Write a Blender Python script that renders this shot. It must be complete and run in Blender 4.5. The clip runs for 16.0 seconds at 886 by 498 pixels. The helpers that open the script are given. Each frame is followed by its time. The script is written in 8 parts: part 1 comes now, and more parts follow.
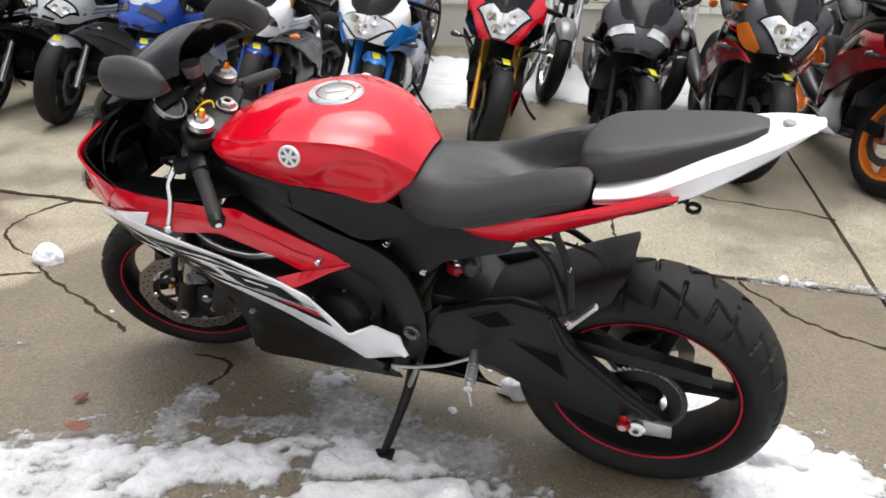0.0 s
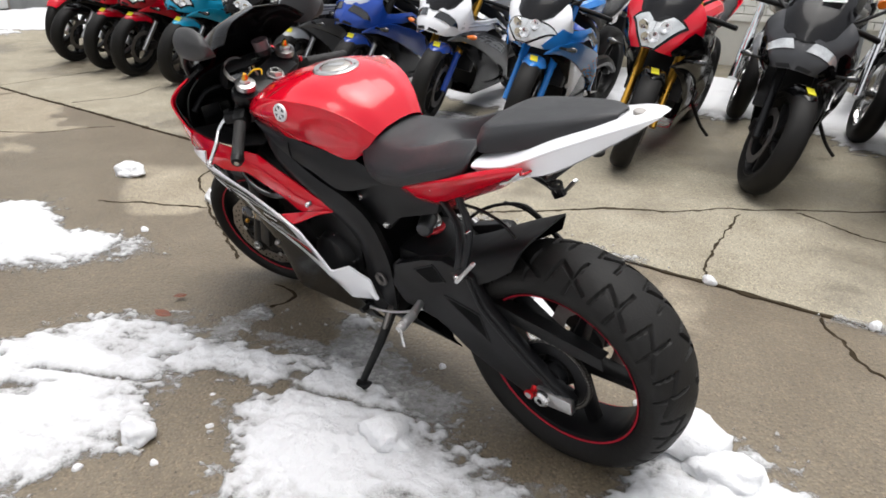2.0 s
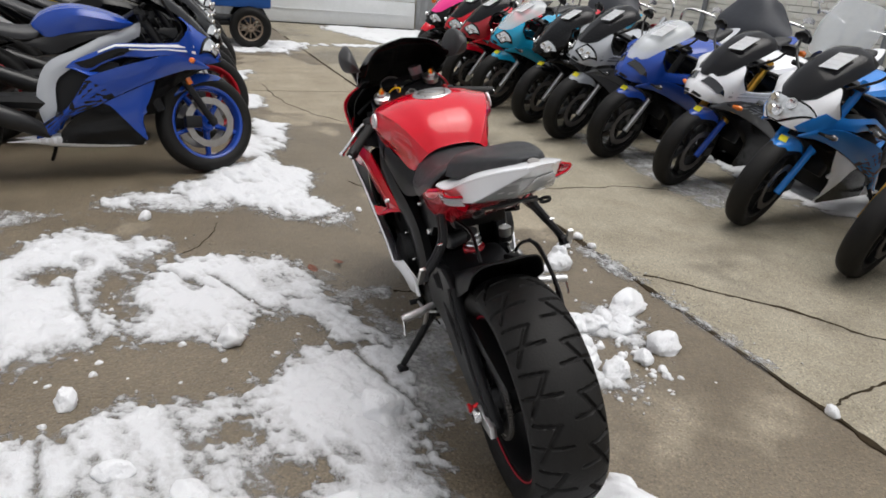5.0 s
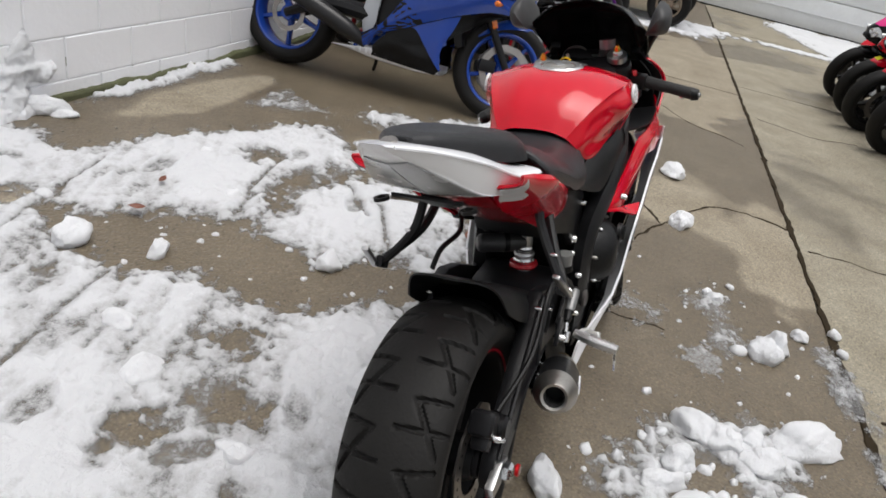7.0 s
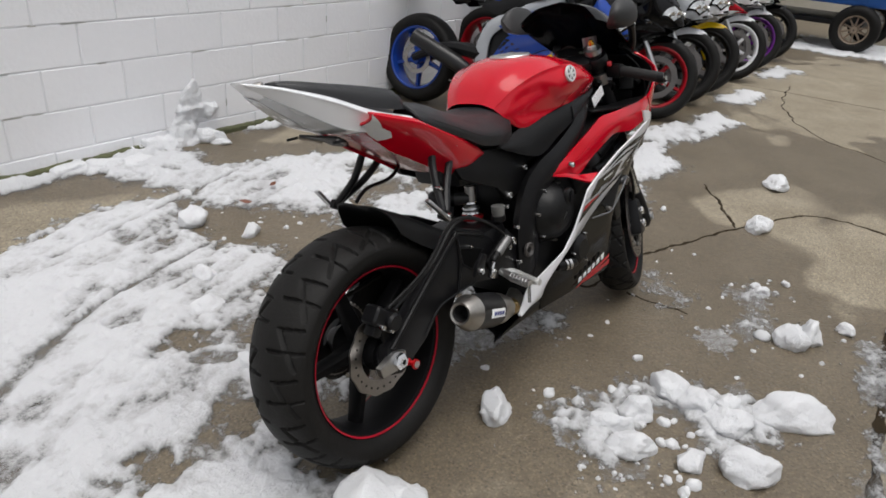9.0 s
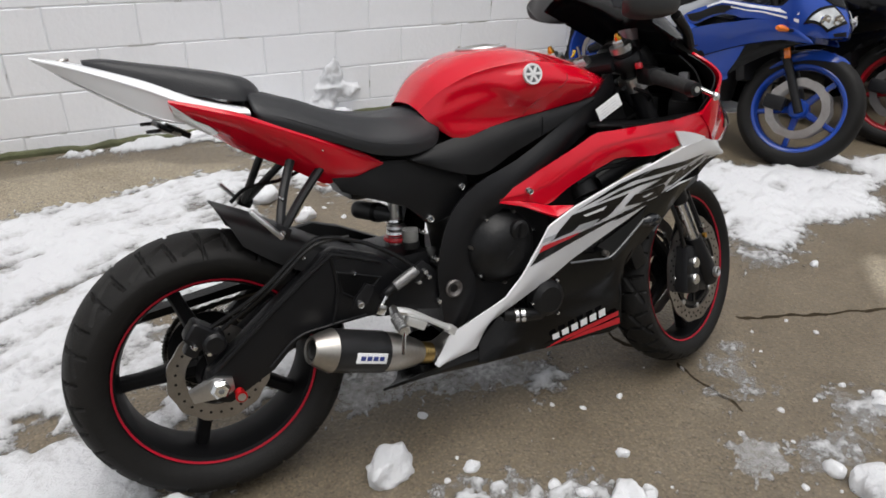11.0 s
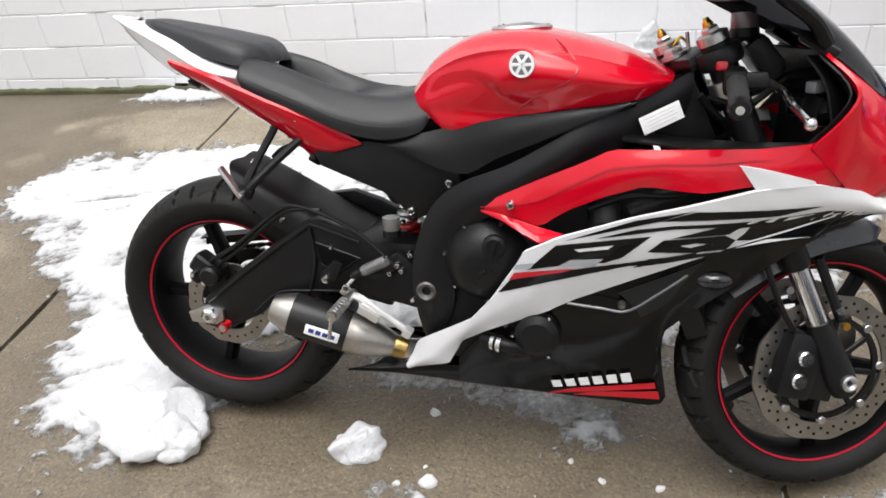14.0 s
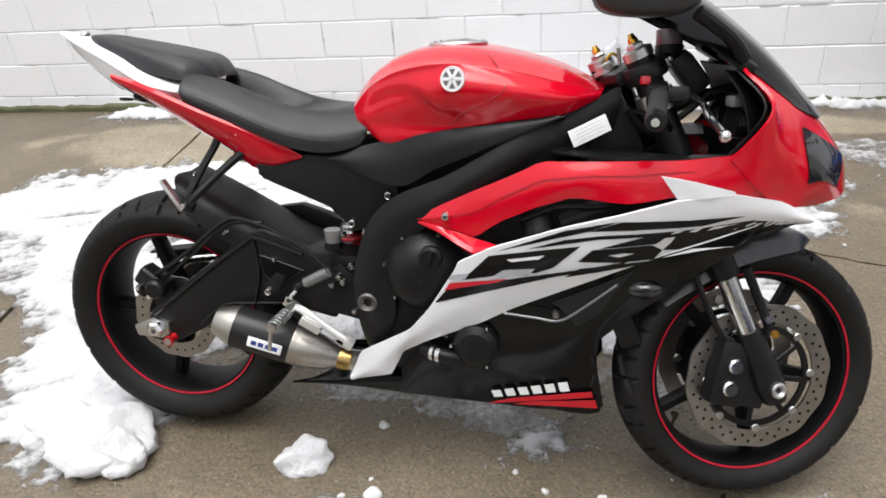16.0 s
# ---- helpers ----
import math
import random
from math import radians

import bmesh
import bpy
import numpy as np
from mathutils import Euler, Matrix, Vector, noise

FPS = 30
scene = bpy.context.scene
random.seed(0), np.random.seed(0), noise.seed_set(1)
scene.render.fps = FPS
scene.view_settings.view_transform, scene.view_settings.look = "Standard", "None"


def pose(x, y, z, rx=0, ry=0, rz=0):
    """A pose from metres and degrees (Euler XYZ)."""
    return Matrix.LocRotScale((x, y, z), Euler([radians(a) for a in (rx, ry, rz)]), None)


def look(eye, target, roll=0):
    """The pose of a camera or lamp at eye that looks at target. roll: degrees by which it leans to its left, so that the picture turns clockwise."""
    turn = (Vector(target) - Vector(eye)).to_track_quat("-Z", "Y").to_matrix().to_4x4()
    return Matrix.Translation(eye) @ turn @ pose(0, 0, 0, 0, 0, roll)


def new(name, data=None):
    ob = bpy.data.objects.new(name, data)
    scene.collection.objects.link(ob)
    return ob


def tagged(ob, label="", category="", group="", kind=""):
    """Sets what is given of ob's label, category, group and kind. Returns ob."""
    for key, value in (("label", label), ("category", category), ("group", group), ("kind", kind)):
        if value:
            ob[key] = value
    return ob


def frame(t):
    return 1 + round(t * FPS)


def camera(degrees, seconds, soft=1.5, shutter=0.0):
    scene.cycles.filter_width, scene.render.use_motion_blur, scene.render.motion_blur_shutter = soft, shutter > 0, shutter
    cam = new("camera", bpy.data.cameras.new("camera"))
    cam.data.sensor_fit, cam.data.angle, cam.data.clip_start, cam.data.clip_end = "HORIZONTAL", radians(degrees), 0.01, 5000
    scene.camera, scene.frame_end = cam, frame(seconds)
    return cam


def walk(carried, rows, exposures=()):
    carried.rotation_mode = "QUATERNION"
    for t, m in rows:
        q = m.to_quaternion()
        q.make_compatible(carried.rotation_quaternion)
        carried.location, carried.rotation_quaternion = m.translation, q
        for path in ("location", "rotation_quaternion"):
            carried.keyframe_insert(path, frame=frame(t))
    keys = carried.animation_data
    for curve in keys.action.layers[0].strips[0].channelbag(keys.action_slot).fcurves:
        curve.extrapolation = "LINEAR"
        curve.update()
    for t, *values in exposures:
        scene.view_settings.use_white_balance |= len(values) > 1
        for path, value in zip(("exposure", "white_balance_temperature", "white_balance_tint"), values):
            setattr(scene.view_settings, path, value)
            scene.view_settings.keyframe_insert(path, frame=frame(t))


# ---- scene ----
cam = camera(65.3, 16.0, soft=1.7)
METRES, EYE, TURN, EAST, NORTH = 6.02, 1.2702, -160.2, -0.009, 1.532
ROWS = [
    (0.0, 0.0, 0.0, 0.0, 0.29, -25.37, -0.61),
    (0.5, 0.0287, -0.0147, 0.0002, 7.23, -25.39, 1.06),
    (1.0, 0.054, -0.0312, 0.005, 10.33, -26.29, -0.29),
    (1.5, 0.0915, -0.0184, -0.0005, 16.28, -23.98, -0.55),
    (2.0, 0.1225, -0.0175, -0.0027, 22.63, -24.58, -0.27),
    (2.5, 0.162, -0.0321, 0.0065, 26.48, -22.9, -0.78),
    (3.0, 0.194, -0.0195, 0.0055, 33.51, -20.41, -0.77),
    (3.5, 0.2234, -0.0005, 0.0031, 42.27, -19.46, -1.66),
    (4.0, 0.2521, 0.0027, 0.0029, 48.28, -20.43, -2.73),
    (6.5, 0.2483, 0.1538, 0.0097, 75.05, -28.03, -10.33),
    (7.0, 0.2493, 0.2016, 0.0067, 92.71, -29.3, -11.38),
    (7.5, 0.2681, 0.2245, 0.005, 100.11, -29.28, -10.69),
    (8.0, 0.2985, 0.2469, 0.0058, 98.85, -28.62, -8.29),
    (8.5, 0.3102, 0.2855, 0.009, 102.52, -27.7, -4.65),
    (9.0, 0.3031, 0.3254, 0.0092, 108.71, -26.64, -4.04),
    (9.5, 0.2742, 0.3496, 0.0049, 111.34, -25.34, -5.35),
    (10.0, 0.245, 0.3799, 0.0069, 117.39, -26.07, -4.91),
    (12.5, 0.0862, 0.4683, 0.0031, 154.41, -30.81, 0.1),
    (13.0, 0.0616, 0.4644, 0.0041, 160.09, -31.4, -0.69),
    (13.5, 0.0332, 0.4724, 0.0031, 166.72, -31.6, 0.44),
    (14.0, 0.0163, 0.4812, 0.0046, 171.8, -31.76, 4.49),
    (14.5, 0.0186, 0.4878, 0.0032, 165.87, -31.53, 3.43),
    (15.0, 0.0119, 0.4883, 0.0035, 164.35, -31.13, 2.86),
    (15.5, 0.0043, 0.4871, 0.0035, 167.51, -30.66, 3.22),
    (16.0, 0.0011, 0.4877, 0.0027, 170.67, -30.25, 4.04),
]
walk(cam, [(t, pose(EAST, NORTH, EYE, 0, 0, TURN) @ pose(METRES * x, METRES * y, METRES * z, 90 + pitch, roll, yaw)) for t, x, y, z, yaw, pitch, roll in ROWS],
     exposures=[(0.0, 0.88), (2.0, 0.73), (3.0, 0.50), (4.0, 0.28), (6.5, 0.22), (9.0, 0.0), (10.0, 0.05), (12.5, 0.50), (13.5, 0.69), (16.0, 0.70)])

# ---- light: an overcast winter day ----
world = bpy.data.worlds.new("overcast")
scene.world = world
world.use_nodes = True
wn = world.node_tree
sky = wn.nodes.new("ShaderNodeTexSky")
sky.sky_type, sky.sun_disc = "NISHITA", False
sky.sun_elevation, sky.sun_rotation = radians(82), radians(200)
sky.dust_density, sky.air_density = 4.0, 1.0
pale = wn.nodes.new("ShaderNodeHueSaturation")
pale.inputs["Saturation"].default_value = 0.18
wn.links.new(sky.outputs[0], pale.inputs["Color"])
wn.links.new(pale.outputs[0], wn.nodes["Background"].inputs[0])
wn.nodes["Background"].inputs[1].default_value = 0.15
sun = new("sun", bpy.data.lights.new("sun", "SUN"))
sun.data.energy, sun.data.angle, sun.data.color = 1.3, radians(50), (1.0, 0.97, 0.93)
sun.matrix_world = look((0, 0, 10), (0.5, 1.35, 2.0))


# ---- materials ----
def mat(name, color, rough=0.5, metal=0.0, vary=0.12, scale=12.0, bump=0.0, bscale=60.0, coat=0.0, rvary=0.1, spec=0.5, tint=None, transmission=0.0, alpha=1.0, per_piece=0.0):
    m = bpy.data.materials.new(name)
    m.use_nodes = True
    nt = m.node_tree
    b = nt.nodes["Principled BSDF"]
    b.inputs["Metallic"].default_value = metal
    b.inputs["Coat Weight"].default_value = coat
    b.inputs["Coat Roughness"].default_value = 0.04
    b.inputs["Specular IOR Level"].default_value = spec
    b.inputs["Transmission Weight"].default_value = transmission
    b.inputs["Alpha"].default_value = alpha
    co = nt.nodes.new("ShaderNodeTexCoord")
    n1 = nt.nodes.new("ShaderNodeTexNoise")
    n1.inputs["Scale"].default_value, n1.inputs["Detail"].default_value = scale, 5
    n2 = nt.nodes.new("ShaderNodeTexNoise")
    n2.inputs["Scale"].default_value, n2.inputs["Detail"].default_value = scale * 9, 3
    nt.links.new(co.outputs["Object"], n1.inputs["Vector"])
    nt.links.new(co.outputs["Object"], n2.inputs["Vector"])
    mix = nt.nodes.new("ShaderNodeMix")
    mix.data_type = "RGBA"
    add = nt.nodes.new("ShaderNodeMath")
    add.operation = "MULTIPLY_ADD"
    add.inputs[1].default_value, add.inputs[2].default_value = 0.35, 0.0
    nt.links.new(n2.outputs["Fac"], add.inputs[0])
    add2 = nt.nodes.new("ShaderNodeMath")
    add2.operation = "MULTIPLY_ADD"
    add2.inputs[1].default_value = 0.65
    nt.links.new(n1.outputs["Fac"], add2.inputs[0])
    nt.links.new(add.outputs[0], add2.inputs[2])
    nt.links.new(add2.outputs[0], mix.inputs["Factor"])
    c2 = tint or [min(1, c * (1 + 2.2 * vary)) for c in color]
    mix.inputs["A"].default_value = (*[c * (1 - 2.2 * vary) for c in color], 1)
    mix.inputs["B"].default_value = (*c2, 1)
    last = mix.outputs["Result"]
    if per_piece:
        info = nt.nodes.new("ShaderNodeObjectInfo")
        hsv = nt.nodes.new("ShaderNodeHueSaturation")
        mr = nt.nodes.new("ShaderNodeMapRange")
        mr.inputs["To Min"].default_value, mr.inputs["To Max"].default_value = 1 - per_piece, 1 + per_piece
        nt.links.new(info.outputs["Random"], mr.inputs["Value"])
        nt.links.new(mr.outputs[0], hsv.inputs["Value"])
        nt.links.new(last, hsv.inputs["Color"])
        last = hsv.outputs[0]
    nt.links.new(last, b.inputs["Base Color"])
    rr = nt.nodes.new("ShaderNodeMapRange")
    rr.inputs["To Min"].default_value, rr.inputs["To Max"].default_value = max(0.02, rough - rvary), min(1, rough + rvary)
    nt.links.new(n1.outputs["Fac"], rr.inputs["Value"])
    nt.links.new(rr.outputs[0], b.inputs["Roughness"])
    if bump:
        nb = nt.nodes.new("ShaderNodeTexNoise")
        nb.inputs["Scale"].default_value, nb.inputs["Detail"].default_value = bscale, 4
        nt.links.new(co.outputs["Object"], nb.inputs["Vector"])
        bp = nt.nodes.new("ShaderNodeBump")
        bp.inputs["Strength"].default_value, bp.inputs["Distance"].default_value = bump, 0.004
        nt.links.new(nb.outputs["Fac"], bp.inputs["Height"])
        nt.links.new(bp.outputs[0], b.inputs["Normal"])
    return m


def paint(name, color, rough=0.25, coat=0.5, spec=0.3):
    return mat(name, color, rough, vary=0.03, scale=3, coat=coat, rvary=0.04, spec=spec)


RED = paint("red_paint", (0.56, 0.002, 0.016), 0.16, 0.6, 0.20)
DARKRED = paint("dark_red_paint", (0.3, 0.008, 0.015))
WHITE = paint("white_paint", (0.82, 0.83, 0.86))
BLUE = paint("blue_paint", (0.011, 0.055, 0.33))
LIGHTBLUE = paint("light_blue_paint", (0.02, 0.2, 0.62))
TEAL = paint("teal_paint", (0.01, 0.3, 0.5))
SILVERP = paint("silver_paint", (0.42, 0.44, 0.47))
GREYP = paint("grey_paint", (0.12, 0.125, 0.135))
BLACKP = paint("black_paint", (0.003, 0.003, 0.0034), 0.16, 0.12, 0.2)
ORANGE = paint("orange_paint", (0.62, 0.16, 0.02))
CHARCOAL = paint("charcoal_paint", (0.040, 0.041, 0.045), 0.3, 0.2)
YELLOW = paint("yellow_paint", (0.75, 0.5, 0.01))
PINK = paint("pink_paint", (0.8, 0.03, 0.25))
PURPLE = paint("purple_paint", (0.12, 0.02, 0.2))
BLACK = mat("black_plastic", (0.005, 0.005, 0.0055), 0.42, spec=0.28, vary=0.15, scale=8, bump=0.15, bscale=500)
FRAMEB = mat("satin_black_frame", (0.007, 0.007, 0.008), 0.38, spec=0.28, vary=0.15, scale=6, bump=0.12, bscale=350)
ENGINE = mat("engine_black", (0.006, 0.006, 0.0065), 0.42, spec=0.28, vary=0.25, scale=25, bump=0.2, bscale=120)
RUBBER = mat("tyre_rubber", (0.007, 0.007, 0.0075), 0.6, vary=0.3, scale=7, bump=0.25, bscale=160, tint=(0.014, 0.013, 0.012), spec=0.25)
SEATV = mat("seat_vinyl", (0.012, 0.0125, 0.0145), 0.40, spec=0.5, vary=0.12, scale=14, bump=0.35, bscale=420)
CHROME = mat("polished_metal", (0.7, 0.7, 0.7), 0.16, metal=1.0, vary=0.08, scale=20)
ALU = mat("bare_aluminium", (0.56, 0.56, 0.56), 0.34, metal=1.0, vary=0.12, scale=25, bump=0.1)
PALECAST = mat("pale_cast_aluminium", (0.74, 0.74, 0.73), 0.42, metal=0.75, vary=0.06, scale=25)
STEEL = mat("brake_steel", (0.36, 0.34, 0.32), 0.34, metal=1.0, vary=0.2, scale=30)
TITAN = mat("brushed_titanium", (0.42, 0.4, 0.37), 0.38, metal=1.0, vary=0.2, scale=14)
GOLD = mat("gold_anodised", (0.75, 0.4, 0.06), 0.3, metal=1.0, vary=0.1)
REDANO = mat("red_anodised", (0.6, 0.01, 0.015), 0.3, metal=0.5, vary=0.1)
CARBON = mat("carbon_dark", (0.012, 0.012, 0.013), 0.4, vary=0.3, scale=90, coat=0.2, spec=0.3)
LENS = mat("clear_lens", (0.55, 0.57, 0.6), 0.08, metal=0.6, vary=0.35, scale=18, coat=1.0)
GLASSY = mat("smoked_lens", (0.012, 0.013, 0.016), 0.05, vary=0.05, scale=9, coat=0.6)
DULLDISC = mat("dull_brake_disc", (0.14, 0.13, 0.125), 0.45, metal=0.8, vary=0.2, scale=30)
REDRIM = paint("red_rim_paint", (0.32, 0.004, 0.012), 0.35, 0.1, 0.25)
SMOKE = mat("smoked_screen", (0.006, 0.006, 0.007), 0.10, vary=0.1, scale=5, spec=0.2, coat=0.05, alpha=0.94)
CLEAR = mat("clear_screen", (0.75, 0.78, 0.8), 0.08, vary=0.05, scale=5, coat=0.5, alpha=0.4)
GREYLENS = mat("grey_tail_lens", (0.36, 0.37, 0.38), 0.25, vary=0.08, scale=16, coat=0.5)
PAPER = mat("white_paper", (0.86, 0.87, 0.88), 0.7, vary=0.05, scale=40)
TAGYEL = mat("yellow_tag", (0.8, 0.72, 0.02), 0.6, vary=0.05)
AMBER = mat("amber_lens", (0.75, 0.17, 0.01), 0.2, vary=0.1, coat=0.6)
INK = mat("grey_ink", (0.6, 0.6, 0.62), 0.7, vary=0.1)
COVER = mat("dark_vinyl_cover", (0.03, 0.033, 0.042), 0.55, vary=0.25, scale=6, bump=0.4, bscale=25)
GREYCLOTH = mat("grey_tarp", (0.09, 0.09, 0.09), 0.75, vary=0.25, scale=5, bump=0.5, bscale=18)
CARTBLUE = mat("cart_blue", (0.008, 0.09, 0.36), 0.45, vary=0.2, scale=4, bump=0.1)
BROWNRIM = mat("rusty_rim", (0.33, 0.26, 0.2), 0.5, metal=0.4, vary=0.3, scale=30)
SPRING = mat("red_spring", (0.55, 0.01, 0.02), 0.35, vary=0.1, coat=0.5)
LEAF = mat("wet_leaf", (0.16, 0.05, 0.025), 0.5, vary=0.4, scale=60)


# ---- shape helpers ----
def part(name, bm, material, parent=None, label="", sharp=35, smooth=True):
    """Link a bmesh as one mesh object, under a thing or a part."""
    me = bpy.data.meshes.new(name)
    bmesh.ops.recalc_face_normals(bm, faces=bm.faces)
    bm.to_mesh(me)
    bm.free()
    if smooth:
        me.shade_smooth()
        me.set_sharp_from_angle(angle=radians(sharp))
    me.materials.append(material)
    ob = new(name, me)
    if parent:
        ob.parent = parent
    if label:
        ob["label"] = label
    return ob


def base(name, m, label, category, group="", kind=""):
    """The empty at the foot of a thing."""
    ob = new(name)
    ob.matrix_world = m
    ob.empty_display_size = 0.1
    return tagged(ob, label, category, group, kind)


def moved(bm, m):
    bmesh.ops.transform(bm, matrix=m, verts=bm.verts)
    return bm


def box(size, at=(0, 0, 0), bevel=0.004, turn=(0, 0, 0), bm=None, segs=2):
    b = bmesh.new()
    bmesh.ops.create_cube(b, size=1)
    bmesh.ops.scale(b, vec=size, verts=b.verts)
    if bevel:
        bmesh.ops.bevel(b, geom=b.edges[:], offset=bevel, segments=segs, profile=0.6, affect="EDGES")
    moved(b, pose(*at, *turn))
    return merged(bm, b)


def merged(bm, b):
    """Add the bmesh b to bm."""
    if bm is None:
        return b
    tmp = bpy.data.meshes.new("tmp")
    b.to_mesh(tmp)
    b.free()
    bm.from_mesh(tmp)
    bpy.data.meshes.remove(tmp)
    return bm


def grid_faces(bm, rows, close_u=False, close_v=False):
    vs = [[bm.verts.new(p) for p in r] for r in rows]
    n, k = len(vs), len(vs[0])
    for i in range(n if close_u else n - 1):
        for j in range(k if close_v else k - 1):
            try:
                bm.faces.new((vs[i][j], vs[(i + 1) % n][j], vs[(i + 1) % n][(j + 1) % k], vs[i][(j + 1) % k]))
            except ValueError:
                pass
    return vs


def spline(pts, n):
    """n points along a smooth curve through pts."""
    p = np.array(pts, float)
    k = len(p)
    if k == 2:
        return [p[0] + (p[1] - p[0]) * i / (n - 1) for i in range(n)]
    out = []
    for i in range(n):
        u = i / (n - 1) * (k - 1)
        a = min(int(u), k - 2)
        f = u - a
        p0, p1, p2, p3 = p[max(a - 1, 0)], p[a], p[a + 1], p[min(a + 2, k - 1)]
        out.append(p1 + 0.5 * f * (p2 - p0 + f * (2 * p0 - 5 * p1 + 4 * p2 - p3 + f * (3 * (p1 - p2) + p3 - p0))))
    return out


def tube(pts, r, seg=10, n=None, bm=None, cap=True):
    """A round bar along a smooth curve; r may be a list, one for each given point."""
    n = n or max(2, (len(pts) - 1) * 6 + 1) if len(pts) > 2 else 2
    rs = [float(v[0]) for v in spline([[v] for v in (r if isinstance(r, (list, tuple)) else [r] * len(pts))], n)]
    c = [Vector(v) for v in spline(pts, n)]
    b = bmesh.new()
    rows, up = [], None
    for i in range(n):
        d = (c[min(i + 1, n - 1)] - c[max(i - 1, 0)]).normalized()
        if up is None:
            up = d.orthogonal().normalized()
        up = (up - d * up.dot(d)).normalized()
        side = d.cross(up)
        rows.append([c[i] + rs[i] * (math.cos(a) * up + math.sin(a) * side) for a in [2 * math.pi * j / seg for j in range(seg)]])
    vs = grid_faces(b, rows, close_v=True)
    if cap:
        b.faces.new(vs[0])
        b.faces.new(vs[-1])
    return merged(bm, b)


def lathe(profile, seg=48, close=True, bm=None, m=None):
    """Turn a profile of (radius, y) round the y axis."""
    b = bmesh.new()
    rows = [[(r * math.cos(a), y, r * math.sin(a)) for r, y in profile] for a in [2 * math.pi * i / seg for i in range(seg)]]
    grid_faces(b, rows, close_u=True, close_v=close)
    bmesh.ops.remove_doubles(b, verts=b.verts, dist=1e-5)
    if m:
        moved(b, m)
    return merged(bm, b)


def disc(r, t, seg=24, hole=0.0, bm=None, m=None, bevel=0.15):
    e = min(t * bevel, r * 0.2)
    if hole:
        prof = [(hole, -t / 2), (r - e, -t / 2), (r, -t / 2 + e), (r, t / 2 - e), (r - e, t / 2), (hole, t / 2)]
        return lathe(prof, seg, True, bm, m)
    prof = [(0, -t / 2), (r - e, -t / 2), (r, -t / 2 + e), (r, t / 2 - e), (r - e, t / 2), (0, t / 2)]
    return lathe(prof, seg, False, bm, m)


def skin(stations, nu=20, nv=16, mirror=True, thick=0.0, bm=None, flip=1, cap=False, shift=(0, 0, 0)):
    """A smooth surface through a net of (x, y, z): stations along the body, each a list of points across it."""
    mid = [spline(s, nv) for s in stations]
    rows = list(zip(*[spline([m[j] for m in mid], nu) for j in range(nv)]))
    b = bmesh.new()
    rows = [[(p[0], p[1] * flip, p[2]) for p in r] for r in rows]
    grid_faces(b, rows)
    if mirror:
        grid_faces(b, [[(p[0], -p[1], p[2]) for p in r] for r in rows])
    bmesh.ops.remove_doubles(b, verts=b.verts, dist=2e-4)
    if cap:
        bmesh.ops.holes_fill(b, edges=[e for e in b.edges if e.is_boundary], sides=0)
        bmesh.ops.triangulate(b, faces=[f for f in b.faces if len(f.verts) > 4])
    bmesh.ops.recalc_face_normals(b, faces=b.faces)
    if thick:
        bmesh.ops.solidify(b, geom=b.faces[:], thickness=thick)
    bmesh.ops.translate(b, vec=shift, verts=b.verts)
    return merged(bm, b)


def plate(outline, y, thick, bm=None, bevel=0.003, across=None):
    """A flat plate: an outline in x and z, at the side y; across(x, z) may add to y."""
    b = bmesh.new()
    f = b.faces.new([b.verts.new((x, 0, z)) for x, z in outline])
    r = bmesh.ops.extrude_face_region(b, geom=[f])
    bmesh.ops.translate(b, vec=(0, thick, 0), verts=[v for v in r["geom"] if isinstance(v, bmesh.types.BMVert)])
    bmesh.ops.translate(b, vec=(0, y - thick / 2, 0), verts=b.verts)
    if bevel:
        bmesh.ops.bevel(b, geom=b.edges[:], offset=bevel, segments=2, profile=0.6, affect="EDGES", clamp_overlap=True)
    bmesh.ops.triangulate(b, faces=[g for g in b.faces if len(g.verts) > 4])
    if across:
        for v in b.verts:
            v.co.y += across(v.co.x, v.co.z)
    return merged(bm, b)


def surf(net, u, v):
    """A point of the smooth surface through a net; u runs along the stations and v across, both 0 to 1."""
    def at(p, f):
        k = len(p)
        f = min(max(f, 0), 1) * (k - 1)
        a = min(int(f), k - 2)
        f -= a
        p0, p1, p2, p3 = p[max(a - 1, 0)], p[a], p[a + 1], p[min(a + 2, k - 1)]
        return p1 + 0.5 * f * (p2 - p0 + f * (2 * p0 - 5 * p1 + 4 * p2 - p3 + f * (3 * (p1 - p2) + p3 - p0)))
    return at([at([np.array(q, float) for q in s], v) for s in net], u)


SAMPLES = {}


def on_side(net, x, z, off=0.0, flip=1):
    """The point of a net's surface that lies at x and z as seen from the side, set off by off."""
    key = str(net)
    if key not in SAMPLES:
        SAMPLES[key] = np.array([surf(net, i / 70, j / 24) for i in range(71) for j in range(25)])
    q = SAMPLES[key]
    d = (q[:, 0] - x) ** 2 + (q[:, 2] - z) ** 2
    k = np.argsort(d)[:5]
    w = 1 / (d[k] + 1e-6)
    return (x, float((q[k, 1] * w).sum() / w.sum() + off) * flip, z)


